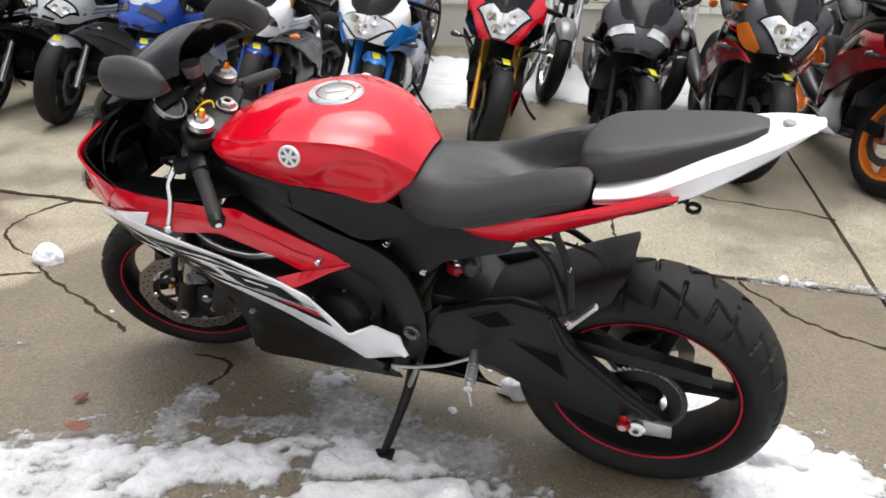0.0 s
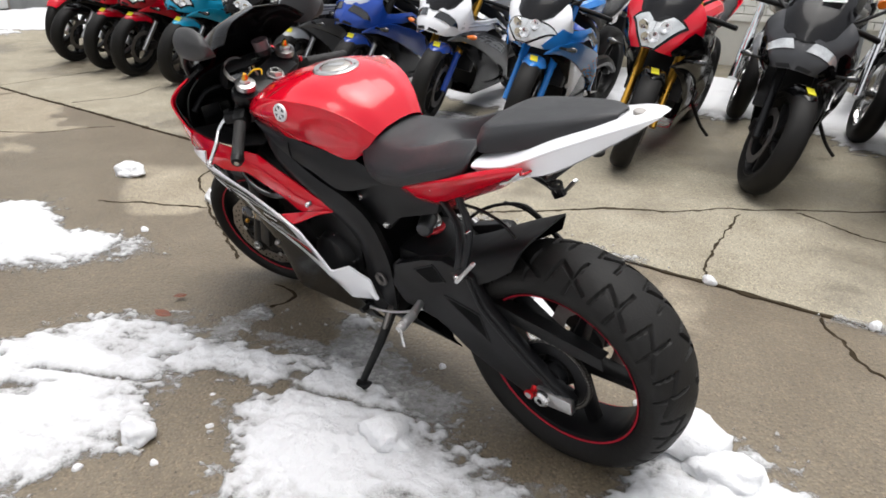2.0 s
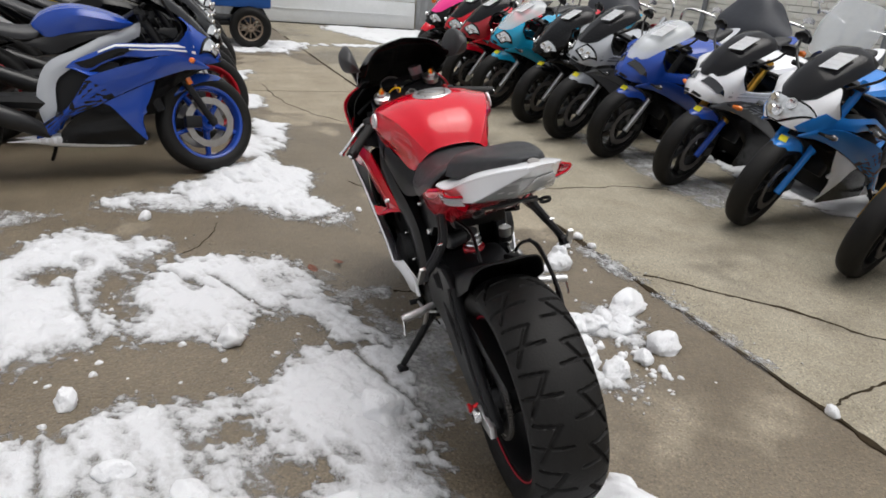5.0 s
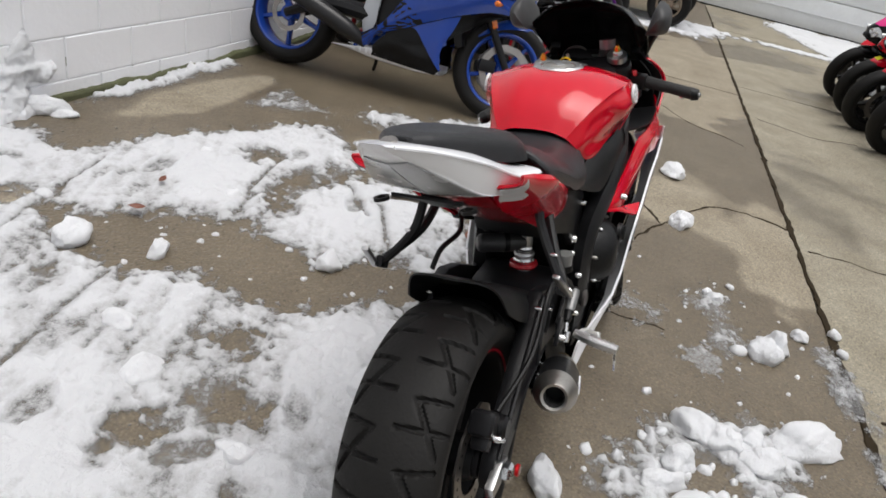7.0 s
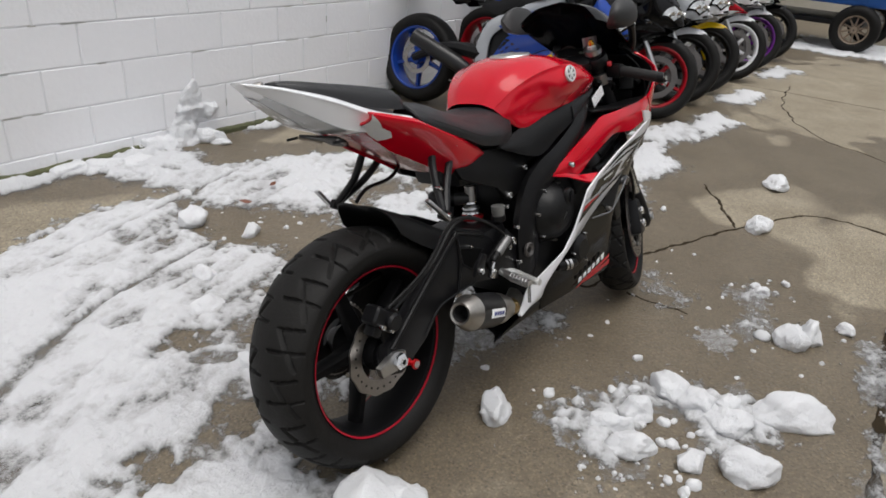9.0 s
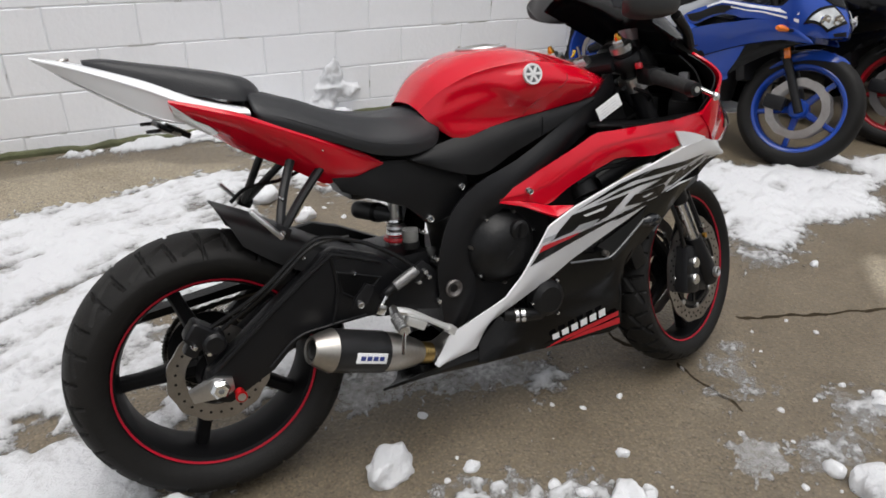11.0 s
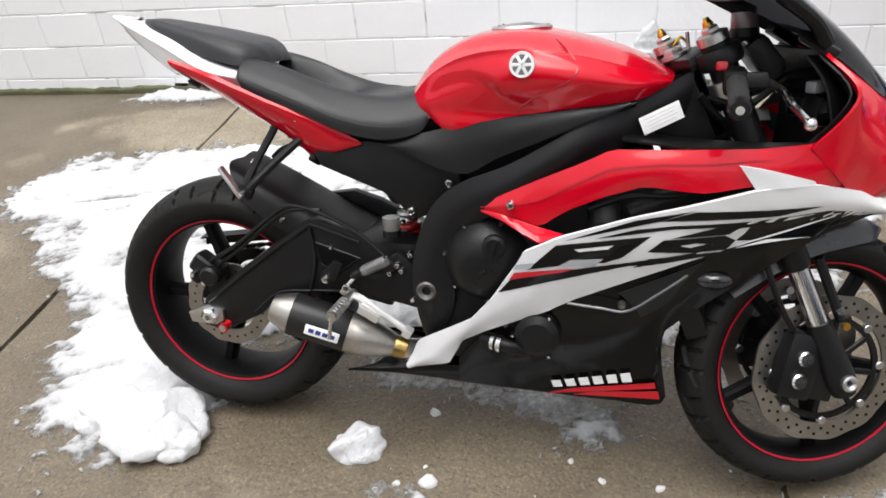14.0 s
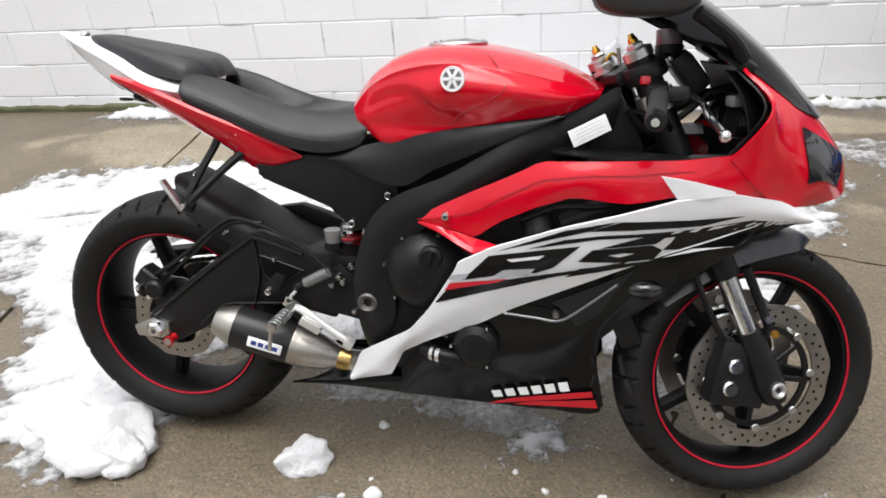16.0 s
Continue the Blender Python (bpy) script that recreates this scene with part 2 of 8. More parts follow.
def decal(net, quad, off, flip=1, nu=12, nv=7):
    """A thin sheet laid on a net's surface: quad gives four corners in x and z, in turn."""
    b = bmesh.new()
    rows = []
    for i in range(nu):
        s = i / (nu - 1)
        rows.append([])
        for j in range(nv):
            t = j / (nv - 1)
            x, z = [(1 - s) * ((1 - t) * quad[0][k] + t * quad[1][k]) + s * ((1 - t) * quad[3][k] + t * quad[2][k]) for k in (0, 1)]
            rows[-1].append(on_side(net, x, z, off, flip))
    grid_faces(b, rows)
    bmesh.ops.remove_doubles(b, verts=b.verts, dist=1e-5)
    return b


def patch(net, quad, offset, flip=1, nu=8, nv=6, thick=0.0, bm=None):
    """A piece of a net's surface, set off from it: quad gives four (u, v) corners in turn."""
    b = bmesh.new()
    rows = []
    for i in range(nu):
        r = []
        for j in range(nv):
            s, t = i / (nu - 1), j / (nv - 1)
            u, v = [(1 - s) * ((1 - t) * quad[0][k] + t * quad[1][k]) + s * ((1 - t) * quad[3][k] + t * quad[2][k]) for k in (0, 1)]
            p = surf(net, u, v)
            n = Vector(surf(net, u + 0.02, v) - surf(net, u - 0.02, v)).cross(Vector(surf(net, u, v + 0.02) - surf(net, u, v - 0.02))).normalized()
            if n.y < 0:
                n = -n
            q = Vector(p) + n * offset
            r.append((q.x, q.y * flip, q.z))
        rows.append(r)
    grid_faces(b, rows)
    bmesh.ops.remove_doubles(b, verts=b.verts, dist=1e-5)
    bmesh.ops.recalc_face_normals(b, faces=b.faces)
    if thick:
        bmesh.ops.solidify(b, geom=b.faces[:], thickness=thick)
    return merged(bm, b)


# ---- the forms of a sports motorcycle: x ahead from the rear wheel's foot, y to its left, z up ----
TANK = [
    [(.505, 0, .848), (.505, .045, .845), (.51, .08, .832), (.525, .100, .808), (.552, .106, .783)],
    [(.555, 0, .905), (.555, .06, .900), (.558, .112, .876), (.570, .131, .824), (.590, .122, .764)],
    [(.635, 0, .944), (.635, .075, .938), (.635, .143, .908), (.642, .159, .850), (.660, .142, .784)],
    [(.735, 0, .955), (.735, .09, .948), (.735, .170, .920), (.742, .190, .876), (.75, .160, .801)],
    [(.84, 0, .938), (.84, .085, .932), (.84, .163, .908), (.845, .187, .868), (.85, .157, .814)],
    [(.94, 0, .908), (.94, .07, .902), (.94, .135, .882), (.945, .157, .855), (.945, .142, .824)],
    [(1.02, 0, .866), (1.02, .05, .864), (1.016, .09, .860), (1.012, .102, .854), (1.008, .104, .848)],
]
RIDER_SEAT = [
    [(.142, 0, .828), (.140, .045, .846), (.138, .082, .902), (.138, .120, .900), (.140, .140, .884), (.146, .144, .868)],
    [(.158, 0, .820), (.152, .045, .838), (.148, .080, .912), (.150, .122, .904), (.154, .148, .880), (.160, .150, .858)],
    [(.225, 0, .808), (.225, .045, .828), (.225, .078, .894), (.225, .126, .876), (.226, .150, .852), (.228, .151, .830)],
    [(.30, 0, .806), (.30, .045, .820), (.30, .080, .864), (.30, .130, .842), (.300, .150, .820), (.300, .150, .798)],
    [(.38, 0, .824), (.38, .050, .828), (.38, .090, .838), (.38, .134, .808), (.380, .148, .788), (.380, .146, .763)],
    [(.46, 0, .830), (.46, .050, .830), (.46, .095, .824), (.46, .132, .796), (.460, .144, .775), (.462, .142, .750)],
    [(.515, 0, .838), (.515, .040, .836), (.515, .080, .824), (.518, .116, .796), (.522, .124, .778), (.525, .124, .760)],
    [(.548, 0, .835), (.548, .030, .833), (.548, .070, .820), (.546, .100, .802), (.545, .108, .792), (.545, .108, .782)],
]
PASSENGER_SEAT = [
    [(-.140, 0, 1.003), (-.140, .012, 1.003), (-.139, .020, 1.001), (-.138, .024, .995), (-.138, .025, .988)],
    [(-.105, 0, 1.003), (-.105, .028, 1.002), (-.105, .040, .999), (-.105, .048, .992), (-.105, .052, .980)],
    [(-.050, 0, .992), (-.050, .046, .991), (-.050, .060, .987), (-.050, .069, .976), (-.050, .074, .954)],
    [(.030, 0, .976), (.030, .062, .974), (.030, .080, .968), (.030, .092, .954), (.030, .099, .926)],
    [(.100, 0, .960), (.100, .072, .957), (.100, .092, .949), (.100, .106, .934), (.100, .113, .908)],
    [(.128, 0, .952), (.130, .068, .949), (.132, .088, .940), (.134, .103, .926), (.134, .111, .902)],
    [(.160, 0, .940), (.158, .056, .936), (.156, .074, .928), (.154, .088, .918), (.153, .096, .900)],
    [(.177, 0, .922), (.174, .044, .919), (.171, .060, .914), (.169, .070, .908), (.168, .076, .897)],
    [(.180, 0, .902), (.177, .044, .900), (.174, .060, .899), (.172, .069, .898), (.171, .074, .896)],
]
TAIL = [
    [(-.226, 0, 1.014), (-.225, .010, 1.014), (-.224, .016, 1.013), (-.223, .019, 1.011), (-.221, .018, 1.009), (-.219, .016, 1.006), (-.217, .014, 1.004), (-.216, 0, 1.003)],
    [(-.150, 0, .998), (-.150, .040, .996), (-.150, .060, .992), (-.149, .066, .987), (-.147, .066, .981), (-.140, .058, .956), (-.136, .052, .950), (-.132, 0, .942)],
    [(-.045, 0, .964), (-.045, .074, .960), (-.045, .098, .950), (-.044, .105, .944), (-.042, .104, .936), (-.032, .094, .894), (-.028, .086, .886), (-.024, 0, .876)],
    [(.050, 0, .921), (.050, .090, .917), (.050, .118, .905), (.051, .126, .897), (.053, .124, .890), (.060, .110, .870), (.062, .102, .864), (.066, 0, .856)],
    [(.135, 0, .890), (.135, .094, .890), (.135, .130, .886), (.135, .137, .880), (.135, .135, .875), (.135, .122, .863), (.135, .114, .859), (.135, 0, .856)],
]
TAIL_SIDE = [
    [(-.012, .150, .924), (-.012, .153, .917), (-.008, .140, .902), (.000, .098, .890)],
    [(.045, .152, .908), (.042, .158, .896), (.045, .136, .872), (.058, .080, .846)],
    [(.110, .164, .886), (.110, .172, .872), (.110, .138, .836), (.110, .078, .806)],
    [(.200, .158, .842), (.200, .162, .830), (.198, .132, .786), (.196, .084, .758)],
    [(.300, .143, .796), (.298, .146, .784), (.288, .126, .736), (.276, .092, .706)],
    [(.365, .130, .764), (.362, .132, .752), (.345, .122, .722), (.325, .104, .712)],
    [(.402, .120, .738), (.401, .120, .736), (.398, .119, .734), (.392, .117, .731)],
]
SIDE_COVER = [
    [(.455, .128, .742), (.465, .132, .735), (.475, .130, .728)],
    [(.578, .118, .768), (.590, .140, .732), (.612, .150, .682)],
    [(.70, .150, .792), (.70, .164, .762), (.70, .166, .722)],
    [(.83, .156, .812), (.825, .168, .795), (.82, .172, .770)],
    [(.94, .140, .820), (.945, .150, .822), (.950, .152, .822)],
]
SPAR = [
    [(1.05, .086, .872), (1.05, .096, .835), (1.04, .092, .790)],
    [(.95, .122, .822), (.95, .134, .782), (.945, .128, .742)],
    [(.85, .165, .782), (.842, .178, .742), (.835, .168, .700)],
    [(.72, .162, .708), (.715, .176, .668), (.715, .166, .625)],
    [(.61, .152, .662), (.635, .166, .622), (.655, .158, .585)],
    [(.545, .140, .600), (.575, .156, .575), (.612, .150, .545)],
    [(.508, .136, .500), (.55, .152, .490), (.595, .146, .480)],
    [(.502, .136, .425), (.55, .150, .410), (.595, .144, .395)],
    [(.512, .132, .350), (.54, .142, .340), (.568, .136, .330)],
    [(.525, .125, .302), (.535, .130, .300), (.545, .126, .298)],
]
MID_FAIRING = [
    [(.647, .159, .617), (.648, .160, .616), (.648, .159, .614)],
    [(.704, .176, .649), (.715, .186, .628), (.724, .188, .608)],
    [(.777, .186, .684), (.780, .194, .640), (.778, .190, .592)],
    [(.846, .192, .714), (.846, .204, .676), (.836, .200, .630)],
    [(.909, .198, .744), (.908, .214, .704), (.898, .210, .659)],
    [(1.001, .208, .747), (.985, .222, .714), (.966, .214, .680)],
    [(1.080, .212, .749), (1.078, .226, .714), (1.066, .228, .674)],
    [(1.154, .213, .751), (1.156, .226, .722), (1.154, .232, .690)],
    [(1.240, .206, .760), (1.262, .206, .722), (1.270, .196, .680)],
    [(1.318, .186, .792), (1.335, .176, .725), (1.350, .148, .650)],
]
MID_TIP = [
    [(.647, .160, .616), (.648, .160, .615), (.648, .160, .613)],
    [(.700, .184, .612), (.702, .188, .606), (.704, .190, .600)],
    [(.740, .190, .602), (.742, .204, .592), (.744, .212, .584)],
    [(.778, .192, .590), (.779, .212, .580), (.780, .226, .570)],
    [(.825, .226, .589), (.812, .227, .583), (.798, .228, .577)],
]
WHITE_PANEL = [
    [(0.482, 0.132, 0.233), (0.483, 0.140, 0.232), (0.484, 0.131, 0.230)],
    [(0.516, 0.146, 0.306), (0.550, 0.158, 0.280), (0.580, 0.150, 0.259)],
    [(0.640, 0.200, 0.390), (0.625, 0.189, 0.356), (0.610, 0.162, 0.322)],
    [(0.683, 0.212, 0.441), (0.677, 0.203, 0.400), (0.672, 0.178, 0.360)],
    [(0.738, 0.222, 0.527), (0.764, 0.208, 0.468), (0.790, 0.178, 0.409)],
    [(0.752, 0.226, 0.553), (0.798, 0.211, 0.497), (0.845, 0.180, 0.440)],
    [(0.818, 0.230, 0.586), (0.860, 0.215, 0.526), (0.902, 0.184, 0.467)],
    [(0.950, 0.232, 0.629), (0.985, 0.222, 0.576), (1.020, 0.195, 0.522)],
    [(1.050, 0.236, 0.656), (1.089, 0.221, 0.611), (1.128, 0.190, 0.567)],
    [(1.152, 0.236, 0.686), (1.184, 0.215, 0.642), (1.217, 0.178, 0.598)],
    [(1.246, 0.212, 0.692), (1.262, 0.197, 0.654), (1.278, 0.165, 0.616)],
    [(1.334, 0.170, 0.670), (1.339, 0.166, 0.645), (1.343, 0.145, 0.619)],
    [(1.401, 0.125, 0.627), (1.402, 0.132, 0.625), (1.404, 0.123, 0.622)],
]
LOWER_PANEL = [
    [(.600, .140, .262), (.600, .138, .232), (.600, .136, .203)],
    [(.680, .160, .352), (.690, .150, .262), (.700, .138, .197)],
    [(.790, .170, .402), (.800, .164, .300), (.800, .140, .192)],
    [(.902, .176, .460), (.900, .170, .325), (.910, .142, .190)],
    [(1.020, .186, .515), (.995, .178, .370), (1.038, .146, .196)],
    [(1.075, .186, .538), (1.045, .178, .430), (1.012, .166, .335)],
    [(1.128, .182, .560), (1.100, .178, .490), (1.056, .168, .400)],
    [(1.217, .170, .592), (1.190, .172, .545), (1.150, .168, .478)],
    [(1.300, .150, .612), (1.270, .156, .590), (1.235, .158, .540)],
    [(1.390, .124, .619), (1.350, .138, .606), (1.300, .142, .580)],
]
WHITE_LEFT = [
    [(0.547, 0.164, 0.362), (0.548, 0.170, 0.361), (0.549, 0.163, 0.360)],
    [(0.558, 0.168, 0.423), (0.572, 0.170, 0.384), (0.585, 0.160, 0.346)],
    [(0.612, 0.190, 0.464), (0.633, 0.186, 0.397), (0.655, 0.170, 0.330)],
    [(0.668, 0.212, 0.443), (0.695, 0.202, 0.412), (0.722, 0.180, 0.382)],
    [(0.712, 0.218, 0.500), (0.741, 0.204, 0.450), (0.770, 0.178, 0.400)],
    [(0.752, 0.226, 0.553), (0.798, 0.209, 0.497), (0.845, 0.180, 0.440)],
    [(0.818, 0.230, 0.586), (0.860, 0.213, 0.526), (0.902, 0.184, 0.467)],
    [(0.950, 0.232, 0.629), (0.985, 0.220, 0.576), (1.020, 0.195, 0.522)],
    [(1.050, 0.236, 0.656), (1.089, 0.219, 0.611), (1.128, 0.190, 0.567)],
    [(1.152, 0.236, 0.686), (1.184, 0.213, 0.642), (1.217, 0.178, 0.598)],
    [(1.246, 0.212, 0.692), (1.262, 0.195, 0.654), (1.278, 0.165, 0.616)],
    [(1.334, 0.170, 0.670), (1.339, 0.164, 0.645), (1.343, 0.145, 0.619)],
    [(1.401, 0.125, 0.627), (1.402, 0.130, 0.625), (1.404, 0.123, 0.622)],
]
LOWER_LEFT = [[(x, y - d, z) for (x, y, z), d in zip(s, (.0, .022, .036))] for s in LOWER_PANEL]
BELLY = [
    [(.338, .146, .213), (.345, .141, .209), (.39, .10, .206), (.43, 0, .204)],
    [(.46, .142, .226), (.46, .139, .210), (.48, .10, .196), (.50, 0, .192)],
    [(.60, .136, .240), (.60, .132, .206), (.60, .10, .180), (.60, 0, .168)],
    [(.80, .138, .226), (.80, .136, .200), (.80, .11, .176), (.80, 0, .162)],
    [(.93, .140, .226), (.93, .138, .200), (.93, .12, .176), (.93, 0, .165)],
    [(1.025, .142, .226), (1.026, .138, .205), (1.03, .12, .190), (1.03, 0, .18)],
]
NOSE = [
    [(1.492, 0, .672), (1.486, .03, .670), (1.470, .07, .662), (1.440, .10, .654), (1.400, .112, .645)],
    [(1.476, 0, .730), (1.466, .05, .728), (1.442, .10, .718), (1.412, .138, .700), (1.372, .142, .652)],
    [(1.440, 0, .785), (1.422, .06, .785), (1.388, .12, .772), (1.362, .162, .735), (1.335, .162, .655)],
    [(1.395, 0, .830), (1.372, .08, .835), (1.338, .145, .825), (1.318, .192, .775), (1.285, .200, .700)],
    [(1.370, 0, .850), (1.325, .10, .872), (1.255, .155, .905), (1.298, .214, .842), (1.235, .213, .752)],
]
SCREEN = [
    [(1.437, 0, .800), (1.407, .07, .806), (1.357, .120, .830)],
    [(1.322, 0, .925), (1.302, .095, .918), (1.257, .152, .905)],
    [(1.192, 0, 1.030), (1.174, .105, 1.014), (1.142, .165, .966)],
    [(1.09, 0, 1.078), (1.08, .105, 1.058), (1.055, .162, 1.010)],
    [(1.03, 0, 1.088), (1.022, .09, 1.070), (1.005, .142, 1.028)],
]
FENDER = [
    [(1.62, 0, .50), (1.62, .03, .497), (1.615, .05, .485)],
    [(1.56, 0, .572), (1.555, .045, .562), (1.545, .072, .53)],
    [(1.46, 0, .618), (1.455, .055, .605), (1.45, .080, .56)],
    [(1.35, 0, .622), (1.35, .058, .610), (1.35, .082, .56)],
    [(1.22, 0, .575), (1.225, .055, .565), (1.235, .080, .53)],
    [(1.14, 0, .500), (1.15, .045, .497), (1.165, .07, .48)],
]
HUGGER = [
    [(.054, 0, .672), (.052, .060, .674), (.064, .090, .652), (.086, .104, .600)],
    [(.145, 0, .628), (.145, .068, .626), (.150, .100, .600), (.160, .112, .545)],
    [(.290, 0, .546), (.290, .072, .542), (.292, .102, .520), (.296, .112, .470)],
    [(.385, 0, .500), (.385, .070, .496), (.380, .098, .476), (.376, .106, .436)],
    [(.430, 0, .456), (.430, .060, .456), (.424, .086, .442), (.420, .096, .416)],
]


def dense(net, k=3):
    """The same net with more stations in between, on straight lines, so that its corners stay crisp."""
    out = []
    for a, b in zip(net, net[1:]):
        out += [[tuple(p + (q - p) * i / k for p, q in zip(u, v)) for u, v in zip(a, b)] for i in range(k)]
    return out + [net[-1]]


def crisp(net, col, f=.12):
    """The same net with a tight bend at one column."""
    out = []
    for r in net:
        near = [tuple(p + (q - p) * f for p, q in zip(r[col], r[col + d])) for d in (-1, 1)]
        out.append(r[:col] + [near[0], r[col], near[1]] + r[col + 1:])
    return out


WHITE_PANEL, WHITE_LEFT, MID_TIP, MID_FAIRING, TAIL_SIDE = dense(WHITE_PANEL), dense(WHITE_LEFT), dense(MID_TIP), dense(MID_FAIRING, 2), dense(TAIL_SIDE, 2)
TANK = crisp(TANK, 2)
SHORT_FENDER = [
    [(1.470, 0, .540), (1.466, .012, .538), (1.455, .024, .532)],
    [(1.430, 0, .562), (1.428, .034, .554), (1.415, .060, .526)],
    [(1.370, 0, .572), (1.370, .048, .562), (1.360, .074, .520)],
    [(1.290, 0, .568), (1.290, .055, .556), (1.285, .078, .505)],
    [(1.190, 0, .520), (1.195, .052, .508), (1.205, .076, .470)],
    [(1.115, 0, .448), (1.122, .045, .442), (1.135, .066, .425)],
]
SCREW = Vector((1.42, 0, 0))


def steering(deg):
    """Turn about the steering axis, which leans back by 24 degrees."""
    axis = Vector((-math.sin(radians(24)), 0, math.cos(radians(24))))
    return Matrix.Translation(SCREW) @ Matrix.Rotation(radians(deg), 4, axis) @ Matrix.Translation(-SCREW)


def seg_dist(s, y, a, b):
    ax, ay, bx, by = a[0], a[1], b[0], b[1]
    dx, dy = bx - ax, by - ay
    t = np.clip(((s - ax) * dx + (y - ay) * dy) / (dx * dx + dy * dy), 0, 1)
    return np.hypot(s - ax - t * dx, y - ay - t * dy)


def tyre_mesh(R, w, rim, seg=64, grooves=()):
    """A tyre round the y axis; grooves: segments in metres along and across the tread, with the pattern's length first."""
    fine = bool(grooves)
    h = R - rim
    nc = 61 if fine else 15
    prof = [(rim - .004, -.36 * w), (rim + .006, -.43 * w), (rim + h * .3, -.50 * w)]
    for i in range(nc):
        a = -1 + 2 * i / (nc - 1)
        ang = a * radians(80)
        prof.append((R - h * .62 + h * .62 * math.cos(ang) ** .9 * 1.0, .505 * w * math.sin(ang) / math.sin(radians(80))))
    prof += [(rim + h * .3, .50 * w), (rim + .006, .43 * w), (rim - .004, .36 * w)]
    seg = 600 if fine else seg
    b = bmesh.new()
    r = np.array([p[0] for p in prof])
    y = np.array([p[1] for p in prof])
    girth = np.concatenate([[-.5 * w] * 3, np.linspace(-.5 * w, .5 * w, nc), [.5 * w] * 3])
    rows = []
    for i in range(seg):
        a = 2 * math.pi * i / seg
        rr = r.copy()
        if fine:
            length = grooves[0]
            s = (a * R) % length
            d = np.full(len(r), 9.0)
            for p, q in grooves[1:]:
                for k in (-1, 0, 1):
                    d = np.minimum(d, seg_dist(s + k * length, girth, p, q))
            rr -= 0.008 * np.clip((0.0048 - d) / 0.0018, 0, 1) * (np.abs(girth) < .475 * w)
        rows.append([(rr[j] * math.cos(a), y[j], rr[j] * math.sin(a)) for j in range(len(r))])
    grid_faces(b, rows, close_u=True, close_v=True)
    return b


def rim_mesh(rim, w, hub=.05):
    b = lathe([(rim, -.40 * w), (rim + .004, -.42 * w), (rim - .002, -.44 * w), (rim - .012, -.40 * w), (rim - .022, -.2 * w), (rim - .022, .2 * w), (rim - .012, .40 * w), (rim - .002, .44 * w), (rim + .004, .42 * w), (rim, .40 * w), (rim - .012, .2 * w), (rim - .012, -.2 * w)], 64)
    lathe([(.012, -.5 * w), (hub * .8, -.5 * w), (hub, -.35 * w), (hub * .8, -.1 * w), (hub * .8, .1 * w), (hub, .35 * w), (hub * .8, .5 * w), (.012, .5 * w)], 28, True, b)
    return b


def spokes_of(wheel, at, material, rim, n=5, hub=.05, deep=.035, width=.03, phase=.3):
    """The spokes of a cast wheel, each a mesh of its own on shared data."""
    s = bmesh.new()
    rows = []
    for i in range(6):
        f = i / 5
        x = hub * .6 + f * (rim - .016 - hub * .6)
        ww = width * (1.15 - .55 * f + .5 * max(0, f - .75) * 2)
        dd = deep * (1 - .25 * f)
        rows.append([(x, -dd, -ww * .6), (x, -dd * .6, -ww), (x, dd * .6, -ww), (x, dd, -ww * .6), (x, dd, ww * .6), (x, dd * .6, ww), (x, -dd * .6, ww), (x, -dd, ww * .6)])
    grid_faces(s, rows, close_v=True)
    first = part("spoke", s, material, wheel)
    for k in range(n):
        ob = first if k == 0 else new("spoke", first.data)
        ob.parent = wheel
        ob.matrix_basis = at @ Matrix.Rotation(2 * math.pi * k / n + phase, 4, "Y")


def disc_mesh(r, hole, t=.005, holes=24):
    """A drilled brake disc with its inner carrier."""
    b = bmesh.new()
    rows = []
    n = 96
    for i in range(n):
        a = 2 * math.pi * i / n
        wav = r + .002 * math.sin(a * 12)
        rows.append([(rr * math.cos(a), yy, rr * math.sin(a)) for rr, yy in ((hole, -t / 2), (wav, -t / 2), (wav, t / 2), (hole, t / 2))])
    grid_faces(b, rows, close_u=True, close_v=True)
    return b


def dots(r, n, size, y, thick=.0035, phase=0.0):
    """Small round studs or drillings in a ring about the y axis."""
    b = bmesh.new()
    for k in range(n):
        a = 2 * math.pi * k / n + phase
        disc(size, thick, 8, bm=b, m=Matrix.Translation((r * math.cos(a), y, r * math.sin(a))))
    return b


def tag_bars(parent, p0, ex, ez, rows, material):
    """Plain bars that stand for lines of small print, on a sheet at p0 with the half axes ex and ez."""
    b = bmesh.new()
    p0, ex, ez = Vector(p0), Vector(ex), Vector(ez)
    n = ex.cross(ez).normalized() * .0012
    for k in range(rows):
        f = .7 - 1.4 * k / max(1, rows - 1)
        l = .8 - .25 * ((k * 7) % 3) / 2
        vs = [b.verts.new(p0 + s * n + ex * x + ez * (f + z)) for s in (1, 1.6) for x, z in ((-.8, -.016), (l, -.016), (l, .016), (-.8, .016))]
        b.faces.new(vs[4:])
        for i in range(4):
            b.faces.new((vs[i], vs[(i + 1) % 4], vs[4 + (i + 1) % 4], vs[4 + i]))
    return part("print", b, material, parent)


def warped(net, f):
    return [[f(*p) for p in s] for s in net]


